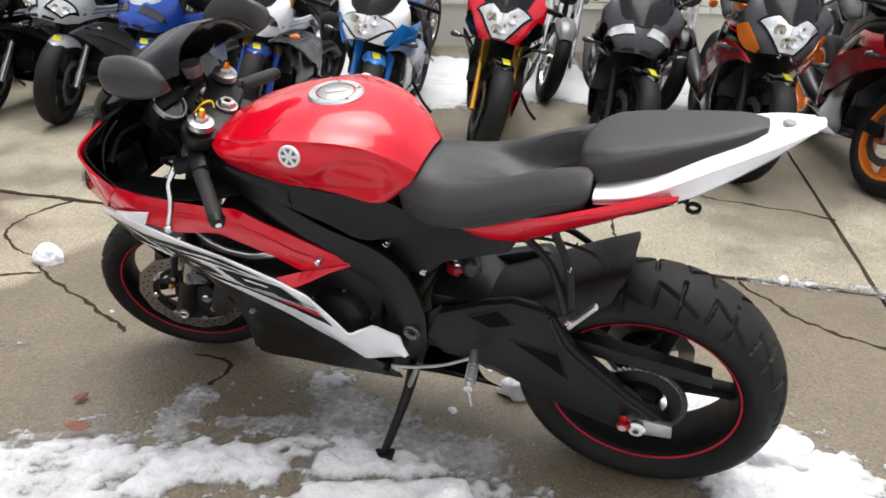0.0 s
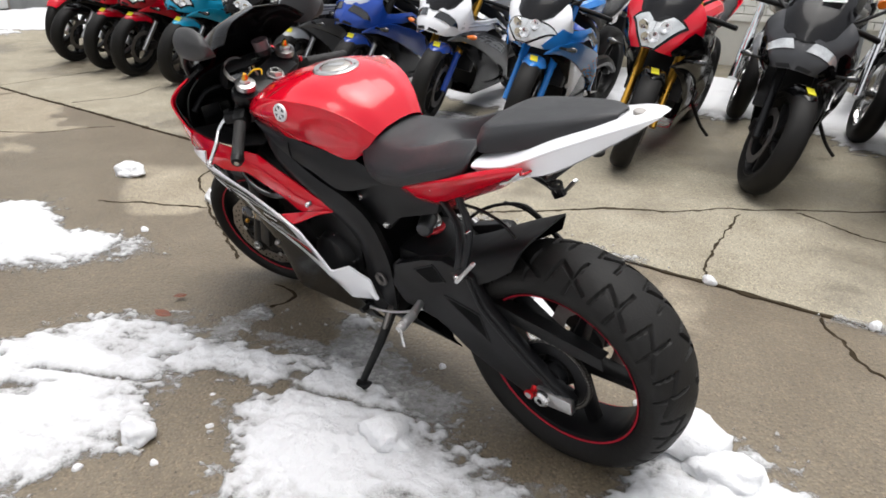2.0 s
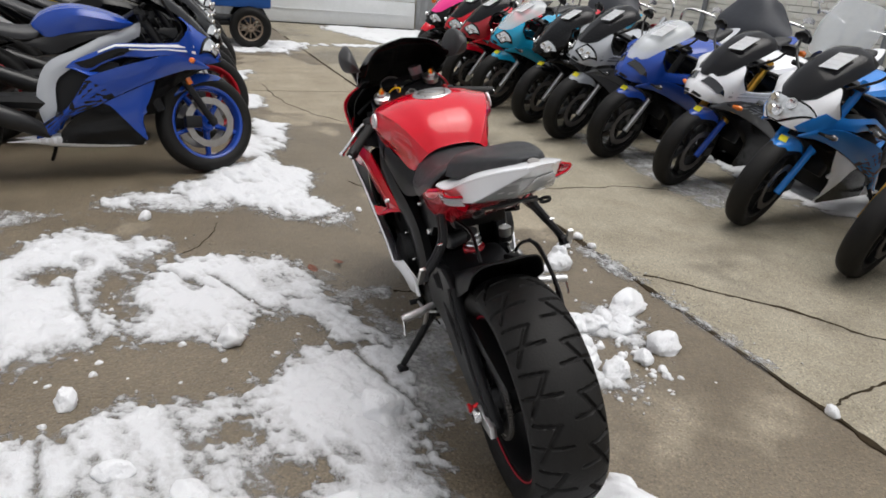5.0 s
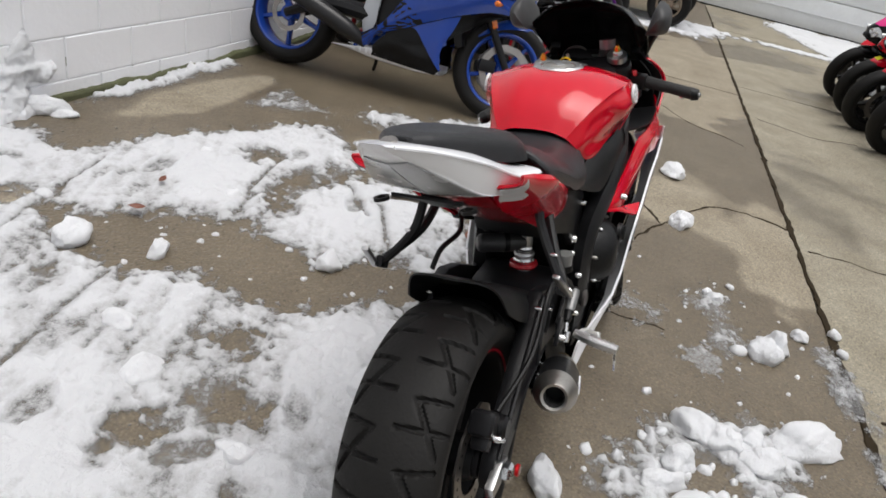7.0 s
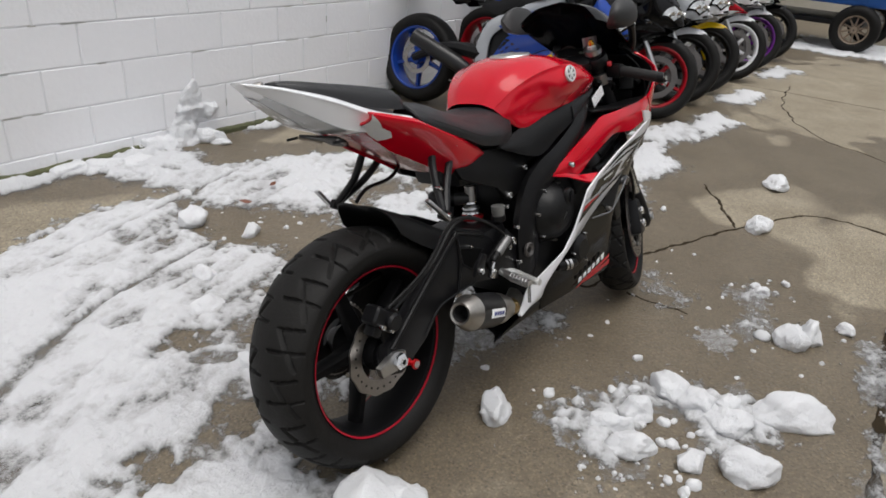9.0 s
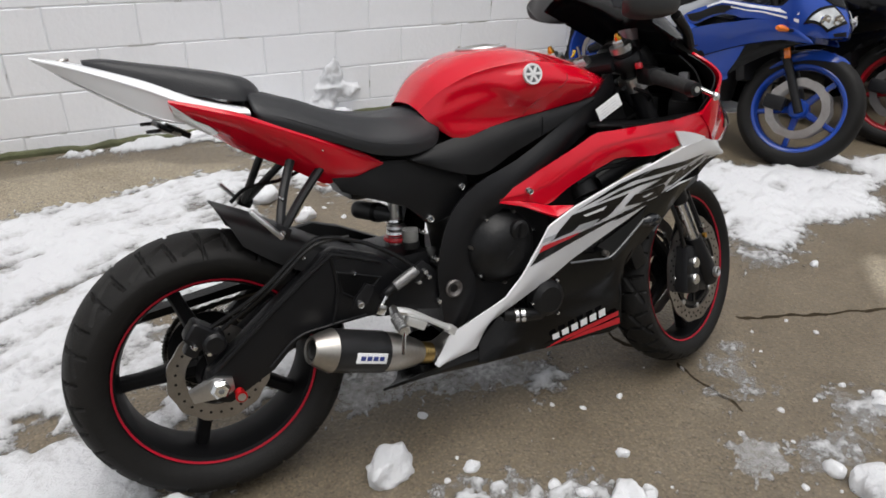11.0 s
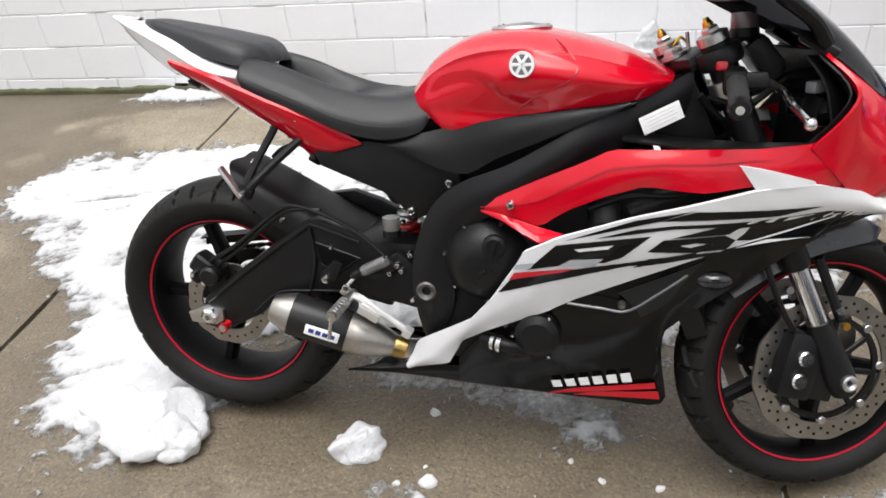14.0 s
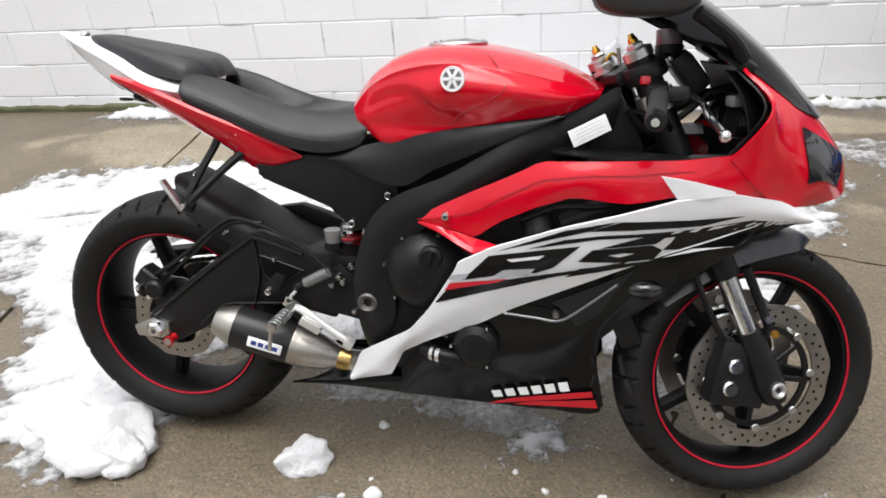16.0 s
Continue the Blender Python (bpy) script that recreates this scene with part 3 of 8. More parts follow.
def sport_bike(m, label, c, lean=9.0, steer=18.0, lights="twin", tag=True, nose_up=0.0, group=""):
    """A parked sports motorcycle, plainer than the red one, with the colours in c. m is the pose of its rear wheel's foot, before it leans."""
    bike = base("motorcycle", m @ pose(0, 0, 0, -lean, 0, 0), label, "motorcycle", group)
    g = lambda k, d=BLACK: c.get(k, d)
    k = 1 + nose_up
    W = lambda net: warped(net, lambda x, y, z: (x, y * (1 + nose_up * .5), z * k if z > .5 else z))
    S = steering(steer)
    # wheels
    for name, x, R, w, st, col in (("rear_wheel", 0, .31, .165, Matrix(), g("rim")), ("front_wheel", 1.38, .298, .12, S, g("rim"))):
        at = st @ Matrix.Translation((x, 0, R))
        wheel = part(name, moved(rim_mesh(.216, w), at), col, bike)
        spokes_of(wheel, at, col, .216, 5, .045, .028, .017)
        part("tyre", moved(tyre_mesh(R, w, .216), at), RUBBER, wheel, "worn black rubber tyre")
        for y in ((-.07, .07) if x else (-.06,)):
            part("brake_disc", moved(disc_mesh(.15 if x else .11, .110 if x else .08), at @ Matrix.Translation((0, y, 0))), g("disc", DULLDISC), wheel)
    # fork, fender and bars
    for s in (1, -1):
        part("fork_tube", moved(tube([(1.0, .1 * s, .93), (1.24, .1 * s, .52)], .026, 12), S), g("fork_top", FRAMEB), bike)
        part("fork_leg", moved(tube([(1.24, .1 * s, .53), (1.40, .1 * s, .28)], .021, 12), S), g("fork", ALU), bike)
        part("brake_caliper", moved(box((.10, .05, .07), (1.27, .085 * s, .30), .012), S), g("caliper", FRAMEB), bike)
        part("handlebar", moved(tube([(1.04, .10 * s, .87), (1.00, .20 * s, .865), (.95, .34 * s, .85)], [.012, .016, .016], 10), S), BLACK, bike)
        part("mirror_stalk", tube([(1.22, .16 * s, .90 * k), (1.16, .27 * s, .98 * k), (1.12, .30 * s, 1.04 * k)], .008, 8), BLACK, bike)
        b = skin([[(1.13, .24, 1.03), (1.12, .24, 1.05), (1.13, .24, 1.07)], [(1.10, .28, 1.02), (1.085, .28, 1.055), (1.11, .28, 1.085)], [(1.09, .34, 1.025), (1.075, .34, 1.055), (1.09, .34, 1.085)], [(1.11, .38, 1.04), (1.11, .38, 1.05), (1.11, .38, 1.065)]], 10, 8, False, .02, flip=s)
        part("mirror", moved(b, Matrix.Translation((1.11, .30 * s, 1.05 + .03 * nose_up)) @ Matrix.Scale(.78, 4) @ Matrix.Translation((-1.11, -.30 * s, -1.05))), BLACK, bike)
    part("front_fender", moved(skin(warped(SHORT_FENDER, lambda x, y, z: (x + .05, y * 1.0, z + .026)), 18, 8, True, .004), S), g("fender"), bike)
    part("triple_clamp", moved(box((.09, .26, .03), (1.02, 0, .90), .012), S), FRAMEB, bike)
    # body
    part("fuel_tank", skin(TANK, 20, 12, True), g("tank"), bike)
    part("rider_seat", skin(RIDER_SEAT, 18, 10, True, cap=True), SEATV, bike)
    part("passenger_seat", skin(PASSENGER_SEAT, 14, 8, True, cap=True), SEATV, bike)
    part("tail_cowl", skin(TAIL, 12, 10, True, cap=True), g("tail"), bike)
    part("nose_fairing", skin(W(NOSE), 16, 16, True, .006), g("nose"), bike)
    part("windscreen", skin(W(SCREEN), 14, 10, True, .003), g("screen", SMOKE), bike)
    part("belly_pan", skin(BELLY, 12, 8, True, .004), c.get("pan", g("belly")), bike)
    for s in (1, -1):
        part("side_fairing", skin(W(MID_FAIRING), 16, 8, False, .006, flip=s), g("side"), bike)
        part("fairing_tip", skin(MID_TIP, 10, 8, False, .006, flip=s), g("side"), bike)
        part("lower_fairing", skin(WHITE_PANEL, 24, 8, False, .005, flip=s), g("lower"), bike)
        part("belly_fairing", skin(LOWER_PANEL, 18, 8, False, .005, flip=s), g("belly"), bike)
        part("tail_side", skin(TAIL_SIDE, 10, 6, False, .005, flip=s), g("tail"), bike)
        part("side_cover", skin(SIDE_COVER, 10, 6, False, .006, flip=s), BLACK, bike)
        part("frame_spar", skin(SPAR, 18, 6, False, .02, flip=s), g("spar", FRAMEB), bike)
        if lights == "twin":
            lamp = part("headlight", patch(W(NOSE), [(.30, .18), (.18, .62), (.46, .78), (.52, .30)], .009, s, 8, 8, .004), g("lens", LENS), bike)
            part("lamp_surround", patch(W(NOSE), [(.26, .10), (.13, .66), (.50, .86), (.58, .26)], .005, s, 8, 8, .004), BLACKP, lamp)
            for u, v in ((.32, .38), (.34, .62)):
                part("reflector_bowl", lathe([(.0, .004), (.010, .006), (.021, .014), (.025, .014), (.024, .004), (.0, -.002)], 16, False, m=Matrix.Translation(Vector(surf(W(NOSE), u, v)) * Vector((1, s, 1)) + Vector((.010, .002 * s, .006))) @ pose(0, 0, 0, 15, 0, -70 * s) @ Matrix.Rotation(0 if s > 0 else radians(180), 4, "Z")), CHROME, lamp)
        elif lights == "slit":
            part("headlight", patch(W(NOSE), [(.38, .14), (.32, .70), (.48, .84), (.56, .20)], .006, s, 8, 8, .004), g("lens", GLASSY), bike)
            part("lamp_brow", patch(W(NOSE), [(.57, .16), (.48, .86), (.53, .90), (.64, .20)], .010, s, 8, 4, .006), g("nose"), bike)
        sig = part("turn_signal", tube([(1.315, .225 * s, .662), (1.30, .262 * s, .664), (1.295, .285 * s, .664)], [.010, .017, .010], 10), g("signal", GLASSY), bike)
        part("signal_stem", tube([(1.315, .18 * s, .66), (1.312, .232 * s, .662)], .008, 8), BLACK, sig)
        # vents, streaks and cheeks
        part("side_vent", patch(W(MID_FAIRING), [(.10, .30), (.14, .78), (.52, .86), (.60, .42)], .004, s, 8, 5, .003), BLACKP, bike)
        if lights in ("twin", "slit"):
            part("nose_vent", patch(W(NOSE), [(.03, .10), (.03, .50), (.10, .52), (.12, .14)], .003, s, 6, 5, .002), BLACK, bike)
        if "line" in c:
            part("edge_line", patch(W(NOSE), [(.62, .60), (.60, .68), (.98, .72), (.98, .66)], .004, s, 8, 3, .002), g("line", GREYP), bike)
        if "cheek" in c:
            part("cheek_panel", patch(W(NOSE), [(.10, .72), (.05, 1.0), (.95, 1.0), (.70, .72)], .004, s, 10, 5, .003), c["cheek"], bike)
        if "stripe" in c:
            for q in ([(.30, .10), (.30, .24), (.98, .42), (.98, .22)], [(.55, .46), (.55, .52), (.98, .66), (.98, .56)]):
                part("side_stripe", patch(W(MID_FAIRING), q, .005, s, 10, 3, .002), c["stripe"], bike)
            if "letters" not in c:
                part("lower_stripe", patch(WHITE_PANEL, [(.36, .20), (.36, .50), (.86, .62), (.80, .20)], .005, s, 12, 4, .002), c["stripe"], bike)
        if "shield" in c:
            part("fairing_shield", patch(LOWER_PANEL, [(.26, 0), (.46, .98), (.62, .98), (.62, 0)], .005, s, 12, 8, .003), c["shield"], bike)
        if "shield" in c:
            part("engine_side", patch(WHITE_PANEL, [(0, 0), (0, 1), (.50, 1), (.42, 0)], .005, s, 12, 6, .003), ENGINE, bike)
        if "letters" in c:
            for k2 in range(6):
                u = .26 + .055 * k2
                part("letter_bar", patch(BELLY, [(u, .10), (u, .36), (u + .034, .36), (u + .034, .10)], .003, s, 3, 3, .001), c["letters"], bike)
        if "reflector" in c:
            part("reflector", moved(box((.03, .012, .07), (1.245, .132 * s, .545), .004, (0, -24, 0)), S), c["reflector"], bike, "amber side reflector")
    if lights in ("single", "wing"):
        shape, around = ([(.05, 0), (.05, .24), (.60, .52), (.78, 0)], [(.02, 0), (.0, .30), (.62, .60), (.84, 0)]) if lights == "single" else ([(.05, 0), (.05, .24), (.50, .74), (.56, 0)], [(.02, 0), (.0, .30), (.52, .82), (.61, 0)])
        b = patch(W(NOSE), shape, .006, 1, 10, 8, .006)
        patch(W(NOSE), shape, .006, -1, 10, 8, .006, bm=b)
        lamp = part("headlight", b, LENS, bike)
        for s in (1, -1):
            part("lamp_surround", patch(W(NOSE), around, .003, s, 10, 8, .002), BLACKP, lamp)
            for u, v in ((.22, .10), (.44, .24)):
                part("reflector_bowl", lathe([(.0, .004), (.010, .006), (.026, .016), (.030, .016), (.029, .004), (.0, -.002)], 18, False, m=Matrix.Translation(Vector(surf(W(NOSE), u, v)) * Vector((1, s, 1)) + Vector((.014, .001 * s, .008))) @ pose(0, 0, 0, 20, 0, -80 * s) @ Matrix.Rotation(0 if s > 0 else radians(180), 4, "Z")), CHROME, lamp)
    # core
    b = box((.34, .26, .30), (.76, 0, .50), .03)
    box((.30, .24, .20), (.80, 0, .32), .03, bm=b)
    part("engine", b, ENGINE, bike)
    part("radiator", box((.05, .34, .26), (1.08, 0, .50), .01, (0, -20, 0)), BLACK, bike)
    part("inner_shell", skin(warped(NOSE, lambda x, y, z: (x - .03, y * .93, z * k)), 10, 10, True, .004), BLACK, bike)
    for s in (1, -1):
        part("swingarm", tube([(.54, .10 * s, .42), (.25, .11 * s, .42), (0, .105 * s, .31)], [.05, .04, .025], 8), g("frame", FRAMEB), bike)
    part("muffler", tube([(.55, -.12, .25), (.40, -.17, .33), (.05, -.21, .46)], [.025, .055, .05], 14), g("muffler", CARBON), bike)
    part("kickstand", tube([(.56, .13, .28), (.53, .22, .14), (.50, .29, .02 + .29 * math.tan(radians(lean)))], [.013, .011, .011], 8), BLACK, bike)
    if tag:
        # a sheet of paper behind the screen and a small yellow tag on the fender
        p = Vector(surf(W(SCREEN), .45, .25)) + Vector((.01, 0, .012))
        q = Vector(surf(W(SCREEN), .60, .25)) - Vector(surf(W(SCREEN), .35, .25))
        ez = q.normalized() * .072
        b = bmesh.new()
        e = Vector((0, .050, 0)) + q.normalized() * .012
        b.faces.new([b.verts.new(p + v) for v in (-e - ez, e - ez, e + ez, -e + ez)])
        bmesh.ops.solidify(b, geom=b.faces[:], thickness=.001)
        sheet = part("price_sheet", b, PAPER, bike, "white printed paper sheet")
        tag_bars(sheet, p + Vector((.002, 0, .002)), e, ez * .8, 3, INK)
        part("yellow_tag", moved(box((.05, .045, .003), (1.462, 0, .598), .001, (0, 22, 14)), S), TAGYEL, bike)
    return bike


def cruiser(m, label, paint_mat, screen=0, lean=8.0, group="", bars=1.0):
    """A parked cruiser with a chrome fork. screen: 0 none, 1 a clear windshield, 2 a covered fairing."""
    bike = base("cruiser_motorcycle", m @ pose(0, 0, 0, -lean, 0, 0), label, "motorcycle", group)
    S = Matrix.Translation((.28, 0, 0)) @ steering(14)
    for name, x, R, w in (("rear_wheel", 0, .32, .16), ("front_wheel", 1.66, .31, .12)):
        at = (S @ Matrix.Translation((1.38, 0, R))) if x else Matrix.Translation((0, 0, R))
        wheel = part(name, moved(rim_mesh(.20, w), at), CHROME, bike)
        spokes_of(wheel, at, CHROME, .20, 9, .05, .02, .012)
        part("tyre", moved(tyre_mesh(R, w, .20, 48), at), RUBBER, wheel)
        part("brake_disc", moved(disc_mesh(.14, .09), at @ Matrix.Translation((0, .07, 0))), STEEL, wheel)
    for s in (1, -1):
        part("fork_tube", moved(tube([(1.02, .11 * s, .95), (1.25, .11 * s, .55)], .027, 12), S), CHROME, bike)
        part("fork_leg", moved(tube([(1.22, .11 * s, .60), (1.42, .11 * s, .28)], .034, 12), S), CHROME, bike)
        part("handlebar", moved(tube([(.98, .06 * s, .97), (.98, .10 * s, 1.12 * bars), (.90, .36 * s, 1.14 * bars), (.80, .42 * s, 1.10 * bars)], .013, 10), S), CHROME, bike)
        part("mirror", moved(skin([[(.93, .36, 1.20), (.925, .36, 1.215)], [(.925, .41, 1.19), (.92, .41, 1.25)], [(.93, .47, 1.20), (.93, .47, 1.235)]], 8, 6, False, .015, flip=s), S), CHROME, bike)
        part("mirror_stalk", moved(tube([(.93, .34 * s, 1.13), (.93, .40 * s, 1.2)], .006, 6), S), CHROME, bike)
        part("turn_signal", moved(disc(.03, .04, 14, m=pose(1.20, .20 * s, .82, 0, 0, 90)), S), AMBER, bike)
    part("headlight", moved(lathe([(0, -.10), (.05, -.09), (.085, -.02), (.09, .03), (.085, .045), (0, .05)], 24, False, m=pose(1.24, 0, .84, 0, 0, -90)), S), CHROME, bike)
    part("front_fender", moved(skin(warped(FENDER, lambda x, y, z: (x, y * 1.05, z + .02)), 18, 8, True, .004), S), paint_mat, bike)
    part("fuel_tank", skin(warped(TANK, lambda x, y, z: (x * 1.15 + .1, y * .95, z * .72 + .16)), 18, 10, True), paint_mat, bike)
    part("seat", skin(warped(RIDER_SEAT, lambda x, y, z: (x * 1.5 - .12, y * 1.1, z * .55 + .23)), 16, 10, True, cap=True), SEATV, bike)
    part("rear_fender", skin([[(-.28, 0, .62), (-.28, .07, .61), (-.28, .09, .54)], [(-.12, 0, .70), (-.12, .08, .69), (-.12, .10, .6)], [(.15, 0, .70), (.15, .08, .69), (.15, .10, .60)], [(.3, 0, .6), (.3, .08, .59), (.3, .1, .54)]], 12, 8, True, .004), paint_mat, bike)
    part("engine", box((.42, .26, .36), (.78, 0, .42), .04), ENGINE, bike)
    for k in (.70, .90):
        part("cylinder", tube([(k, 0, .5), (k + (k - .8) * 1.2, 0, .70)], .075, 12), CHROME, bike)
    part("exhaust_pipe", tube([(.95, -.14, .5), (1.0, -.19, .3), (.7, -.2, .2), (-.2, -.2, .24)], [.02, .024, .035, .04], 10), CHROME, bike)
    part("frame_tube", tube([(1.05, 0, .9), (1.06, 0, .3), (.8, 0, .18), (.2, 0, .22), (0, 0, .32)], .025, 8), FRAMEB, bike)
    part("kickstand", tube([(.66, .12, .2), (.62, .28, .045)], .012, 8), CHROME, bike)
    if screen == 1:
        part("windshield", moved(skin([[(1.24, 0, .86), (1.22, .12, .86), (1.16, .2, .88)], [(1.14, 0, 1.1), (1.12, .16, 1.1), (1.06, .25, 1.08)], [(1.04, 0, 1.34), (1.02, .14, 1.34), (.97, .22, 1.28)]], 12, 10, True, .004), S), CLEAR, bike)
    if screen == 2:
        part("covered_fairing", skin([[(1.60, 0, .86), (1.58, .15, .86), (1.5, .26, .88), (1.42, .36, .90)], [(1.60, 0, 1.0), (1.57, .22, 1.0), (1.48, .34, 1.0), (1.36, .46, 1.0)], [(1.52, 0, 1.16), (1.50, .20, 1.14), (1.42, .33, 1.10), (1.30, .45, 1.05)], [(1.40, 0, 1.32), (1.38, .14, 1.30), (1.32, .24, 1.20), (1.24, .36, 1.09)], [(1.22, 0, 1.28), (1.21, .14, 1.26), (1.18, .24, 1.15), (1.16, .32, 1.05)]], 18, 12, True, .01), COVER, bike)
    return bike


# ---- the yard ----
SLOPE = radians(5.66)
E1, E2, CORNER = Vector((math.cos(SLOPE), math.sin(SLOPE), 0)), Vector((-math.sin(SLOPE), math.cos(SLOPE), 0)), Vector((0, -1.135, 0))


def dip(x, y):
    """The slabs have sunk a little where the front wheel stands."""
    return -.008 * math.exp(-((x - 1.38) ** 2 + (y + .04) ** 2) / (2 * .42 ** 2))


def hash_noise(x, y, seed=0):
    """Smooth value noise on arrays, 0 to 1."""
    def h(i, j):
        n = (i * 374761393 + j * 668265263 + seed * 974711) & 0xffffffff
        n = ((n ^ (n >> 13)) * 1274126177) & 0xffffffff
        return ((n ^ (n >> 16)) & 0xffff) / 65535.0
    xi, yi = np.floor(x).astype(np.int64), np.floor(y).astype(np.int64)
    fx, fy = x - xi, y - yi
    fx, fy = fx * fx * (3 - 2 * fx), fy * fy * (3 - 2 * fy)
    a = h(xi, yi) * (1 - fx) + h(xi + 1, yi) * fx
    b = h(xi, yi + 1) * (1 - fx) + h(xi + 1, yi + 1) * fx
    return a * (1 - fy) + b * fy


def fbm(x, y, octaves=4, seed=0):
    s, amp, tot = 0, 1.0, 0
    for k in range(octaves):
        s, tot = s + amp * hash_noise(x * 2 ** k, y * 2 ** k, seed + k), tot + amp
        amp *= .55
    return s / tot


def concrete(name, dry, wet, level, grain=1.0, dried=()):
    """Worn concrete with stones in it, wet in patches with an uneven edge; dried lists round spots that have dried: x, y and the half lengths."""
    m = bpy.data.materials.new(name)
    m.use_nodes = True
    nt = m.node_tree
    N, L = nt.nodes.new, nt.links.new
    b = nt.nodes["Principled BSDF"]
    geo = N("ShaderNodeNewGeometry")
    pos = geo.outputs["Position"]

    def tex(kind, scale, detail=4, rough=.6):
        t = N(kind)
        t.inputs["Scale"].default_value = scale
        if kind == "ShaderNodeTexNoise":
            t.inputs["Detail"].default_value, t.inputs["Roughness"].default_value = detail, rough
        L(pos, t.inputs["Vector"])
        return t

    def ramp(src, a, c):
        r = N("ShaderNodeMapRange")
        r.inputs["From Min"].default_value, r.inputs["From Max"].default_value = a, c
        L(src, r.inputs["Value"])
        return r.outputs[0]

    def blend(f, a, c, how="MIX"):
        x = N("ShaderNodeMix")
        x.data_type, x.blend_type = "RGBA", how
        if isinstance(f, float):
            x.inputs["Factor"].default_value = f
        else:
            L(f, x.inputs["Factor"])
        for key, v in (("A", a), ("B", c)):
            if isinstance(v, tuple):
                x.inputs[key].default_value = (*v, 1)
            else:
                L(v, x.inputs[key])
        return x.outputs["Result"]
    big = tex("ShaderNodeTexNoise", .55, 6, .62)
    mid = tex("ShaderNodeTexNoise", 3.2, 6, .65)
    fine = tex("ShaderNodeTexNoise", 85, 5, .75)
    stones = tex("ShaderNodeTexVoronoi", 190)
    pits = tex("ShaderNodeTexVoronoi", 70)
    wetness = ramp(big.outputs["Fac"], level - .035, level + .035)

    def calc(op, *args):
        k = N("ShaderNodeMath")
        k.operation = op
        for i, q in enumerate(args):
            if isinstance(q, (int, float)):
                k.inputs[i].default_value = q
            else:
                L(q, k.inputs[i])
        return k.outputs[0]

    xyz = N("ShaderNodeSeparateXYZ")
    L(pos, xyz.inputs[0])
    fray = calc("MULTIPLY_ADD", tex("ShaderNodeTexNoise", 2.6, 5, .6).outputs["Fac"], 1.5, -.75)
    for cx, cy, rx, ry, edge in dried:
        u, v = calc("MULTIPLY_ADD", xyz.outputs[0], 1 / rx, -cx / rx), calc("MULTIPLY_ADD", xyz.outputs[1], 1 / ry, -cy / ry)
        far = calc("SQRT", calc("ADD", calc("MULTIPLY", u, u), calc("MULTIPLY", v, v)))
        wetness = calc("MAXIMUM", wetness, ramp(calc("ADD", far, fray), 1.0 + edge, 1.0 - edge))
    col = blend(wetness, wet, dry)
    col = blend(ramp(mid.outputs["Fac"], .35, .7), col, blend(1.0, col, (.72, .70, .67), "MULTIPLY"))
    col = blend(ramp(fine.outputs["Fac"], .3, .75), blend(1.0, col, (.74, .72, .70), "MULTIPLY"), col)
    speck = N("ShaderNodeSeparateColor")
    L(stones.outputs["Color"], speck.inputs[0])
    col = blend(ramp(speck.outputs[0], .72 - .12 * grain, 1.0), col, blend(1.0, col, (1.55, 1.52, 1.45), "MULTIPLY"))
    col = blend(ramp(speck.outputs[1], .80, 1.0), col, blend(1.0, col, (.55, .54, .52), "MULTIPLY"))
    L(col, b.inputs["Base Color"])
    rr = N("ShaderNodeMapRange")
    rr.inputs["To Min"].default_value, rr.inputs["To Max"].default_value = .42, .88
    L(wetness, rr.inputs["Value"])
    L(rr.outputs[0], b.inputs["Roughness"])
    h = N("ShaderNodeMath")
    h.operation = "ADD"
    L(fine.outputs["Fac"], h.inputs[0])
    L(ramp(pits.outputs["Distance"], 0, .5), h.inputs[1])
    bp = N("ShaderNodeBump")
    bp.inputs["Strength"].default_value, bp.inputs["Distance"].default_value = .55, .004
    L(h.outputs[0], bp.inputs["Height"])
    L(bp.outputs[0], b.inputs["Normal"])
    return m


LANE = concrete("wet_concrete", (.325, .288, .222), (.172, .143, .102), .64, 1.0, ((6.3, .1, 1.95, .95, .05), (2.62, -.22, .33, .26, .10), (2.45, -.82, .60, .27, .10), (-.7, 1.95, 1.2, .30, .12), (1.9, 2.2, .5, .16, .10), (9.5, -.9, 1.6, .8, .1)))
APRON = concrete("pale_concrete", (.335, .308, .243), (.205, .183, .140), .46, .6)
EARTH = mat("joint_dirt", (.022, .018, .014), .9, vary=.4, scale=9, bump=.5)

b = bmesh.new()
grid_faces(b, [[(x, y, -.05) for y in (-300, -8, 8, 300)] for x in (-300, -8, 14, 300)])
ground = tagged(part("ground", b, EARTH, smooth=False), "dark trodden ground under the concrete slabs", "ground", kind="structure")

pavement = base("pavement", Matrix(), "cracked grey-brown concrete slabs, wet in patches", "pavement", kind="structure")


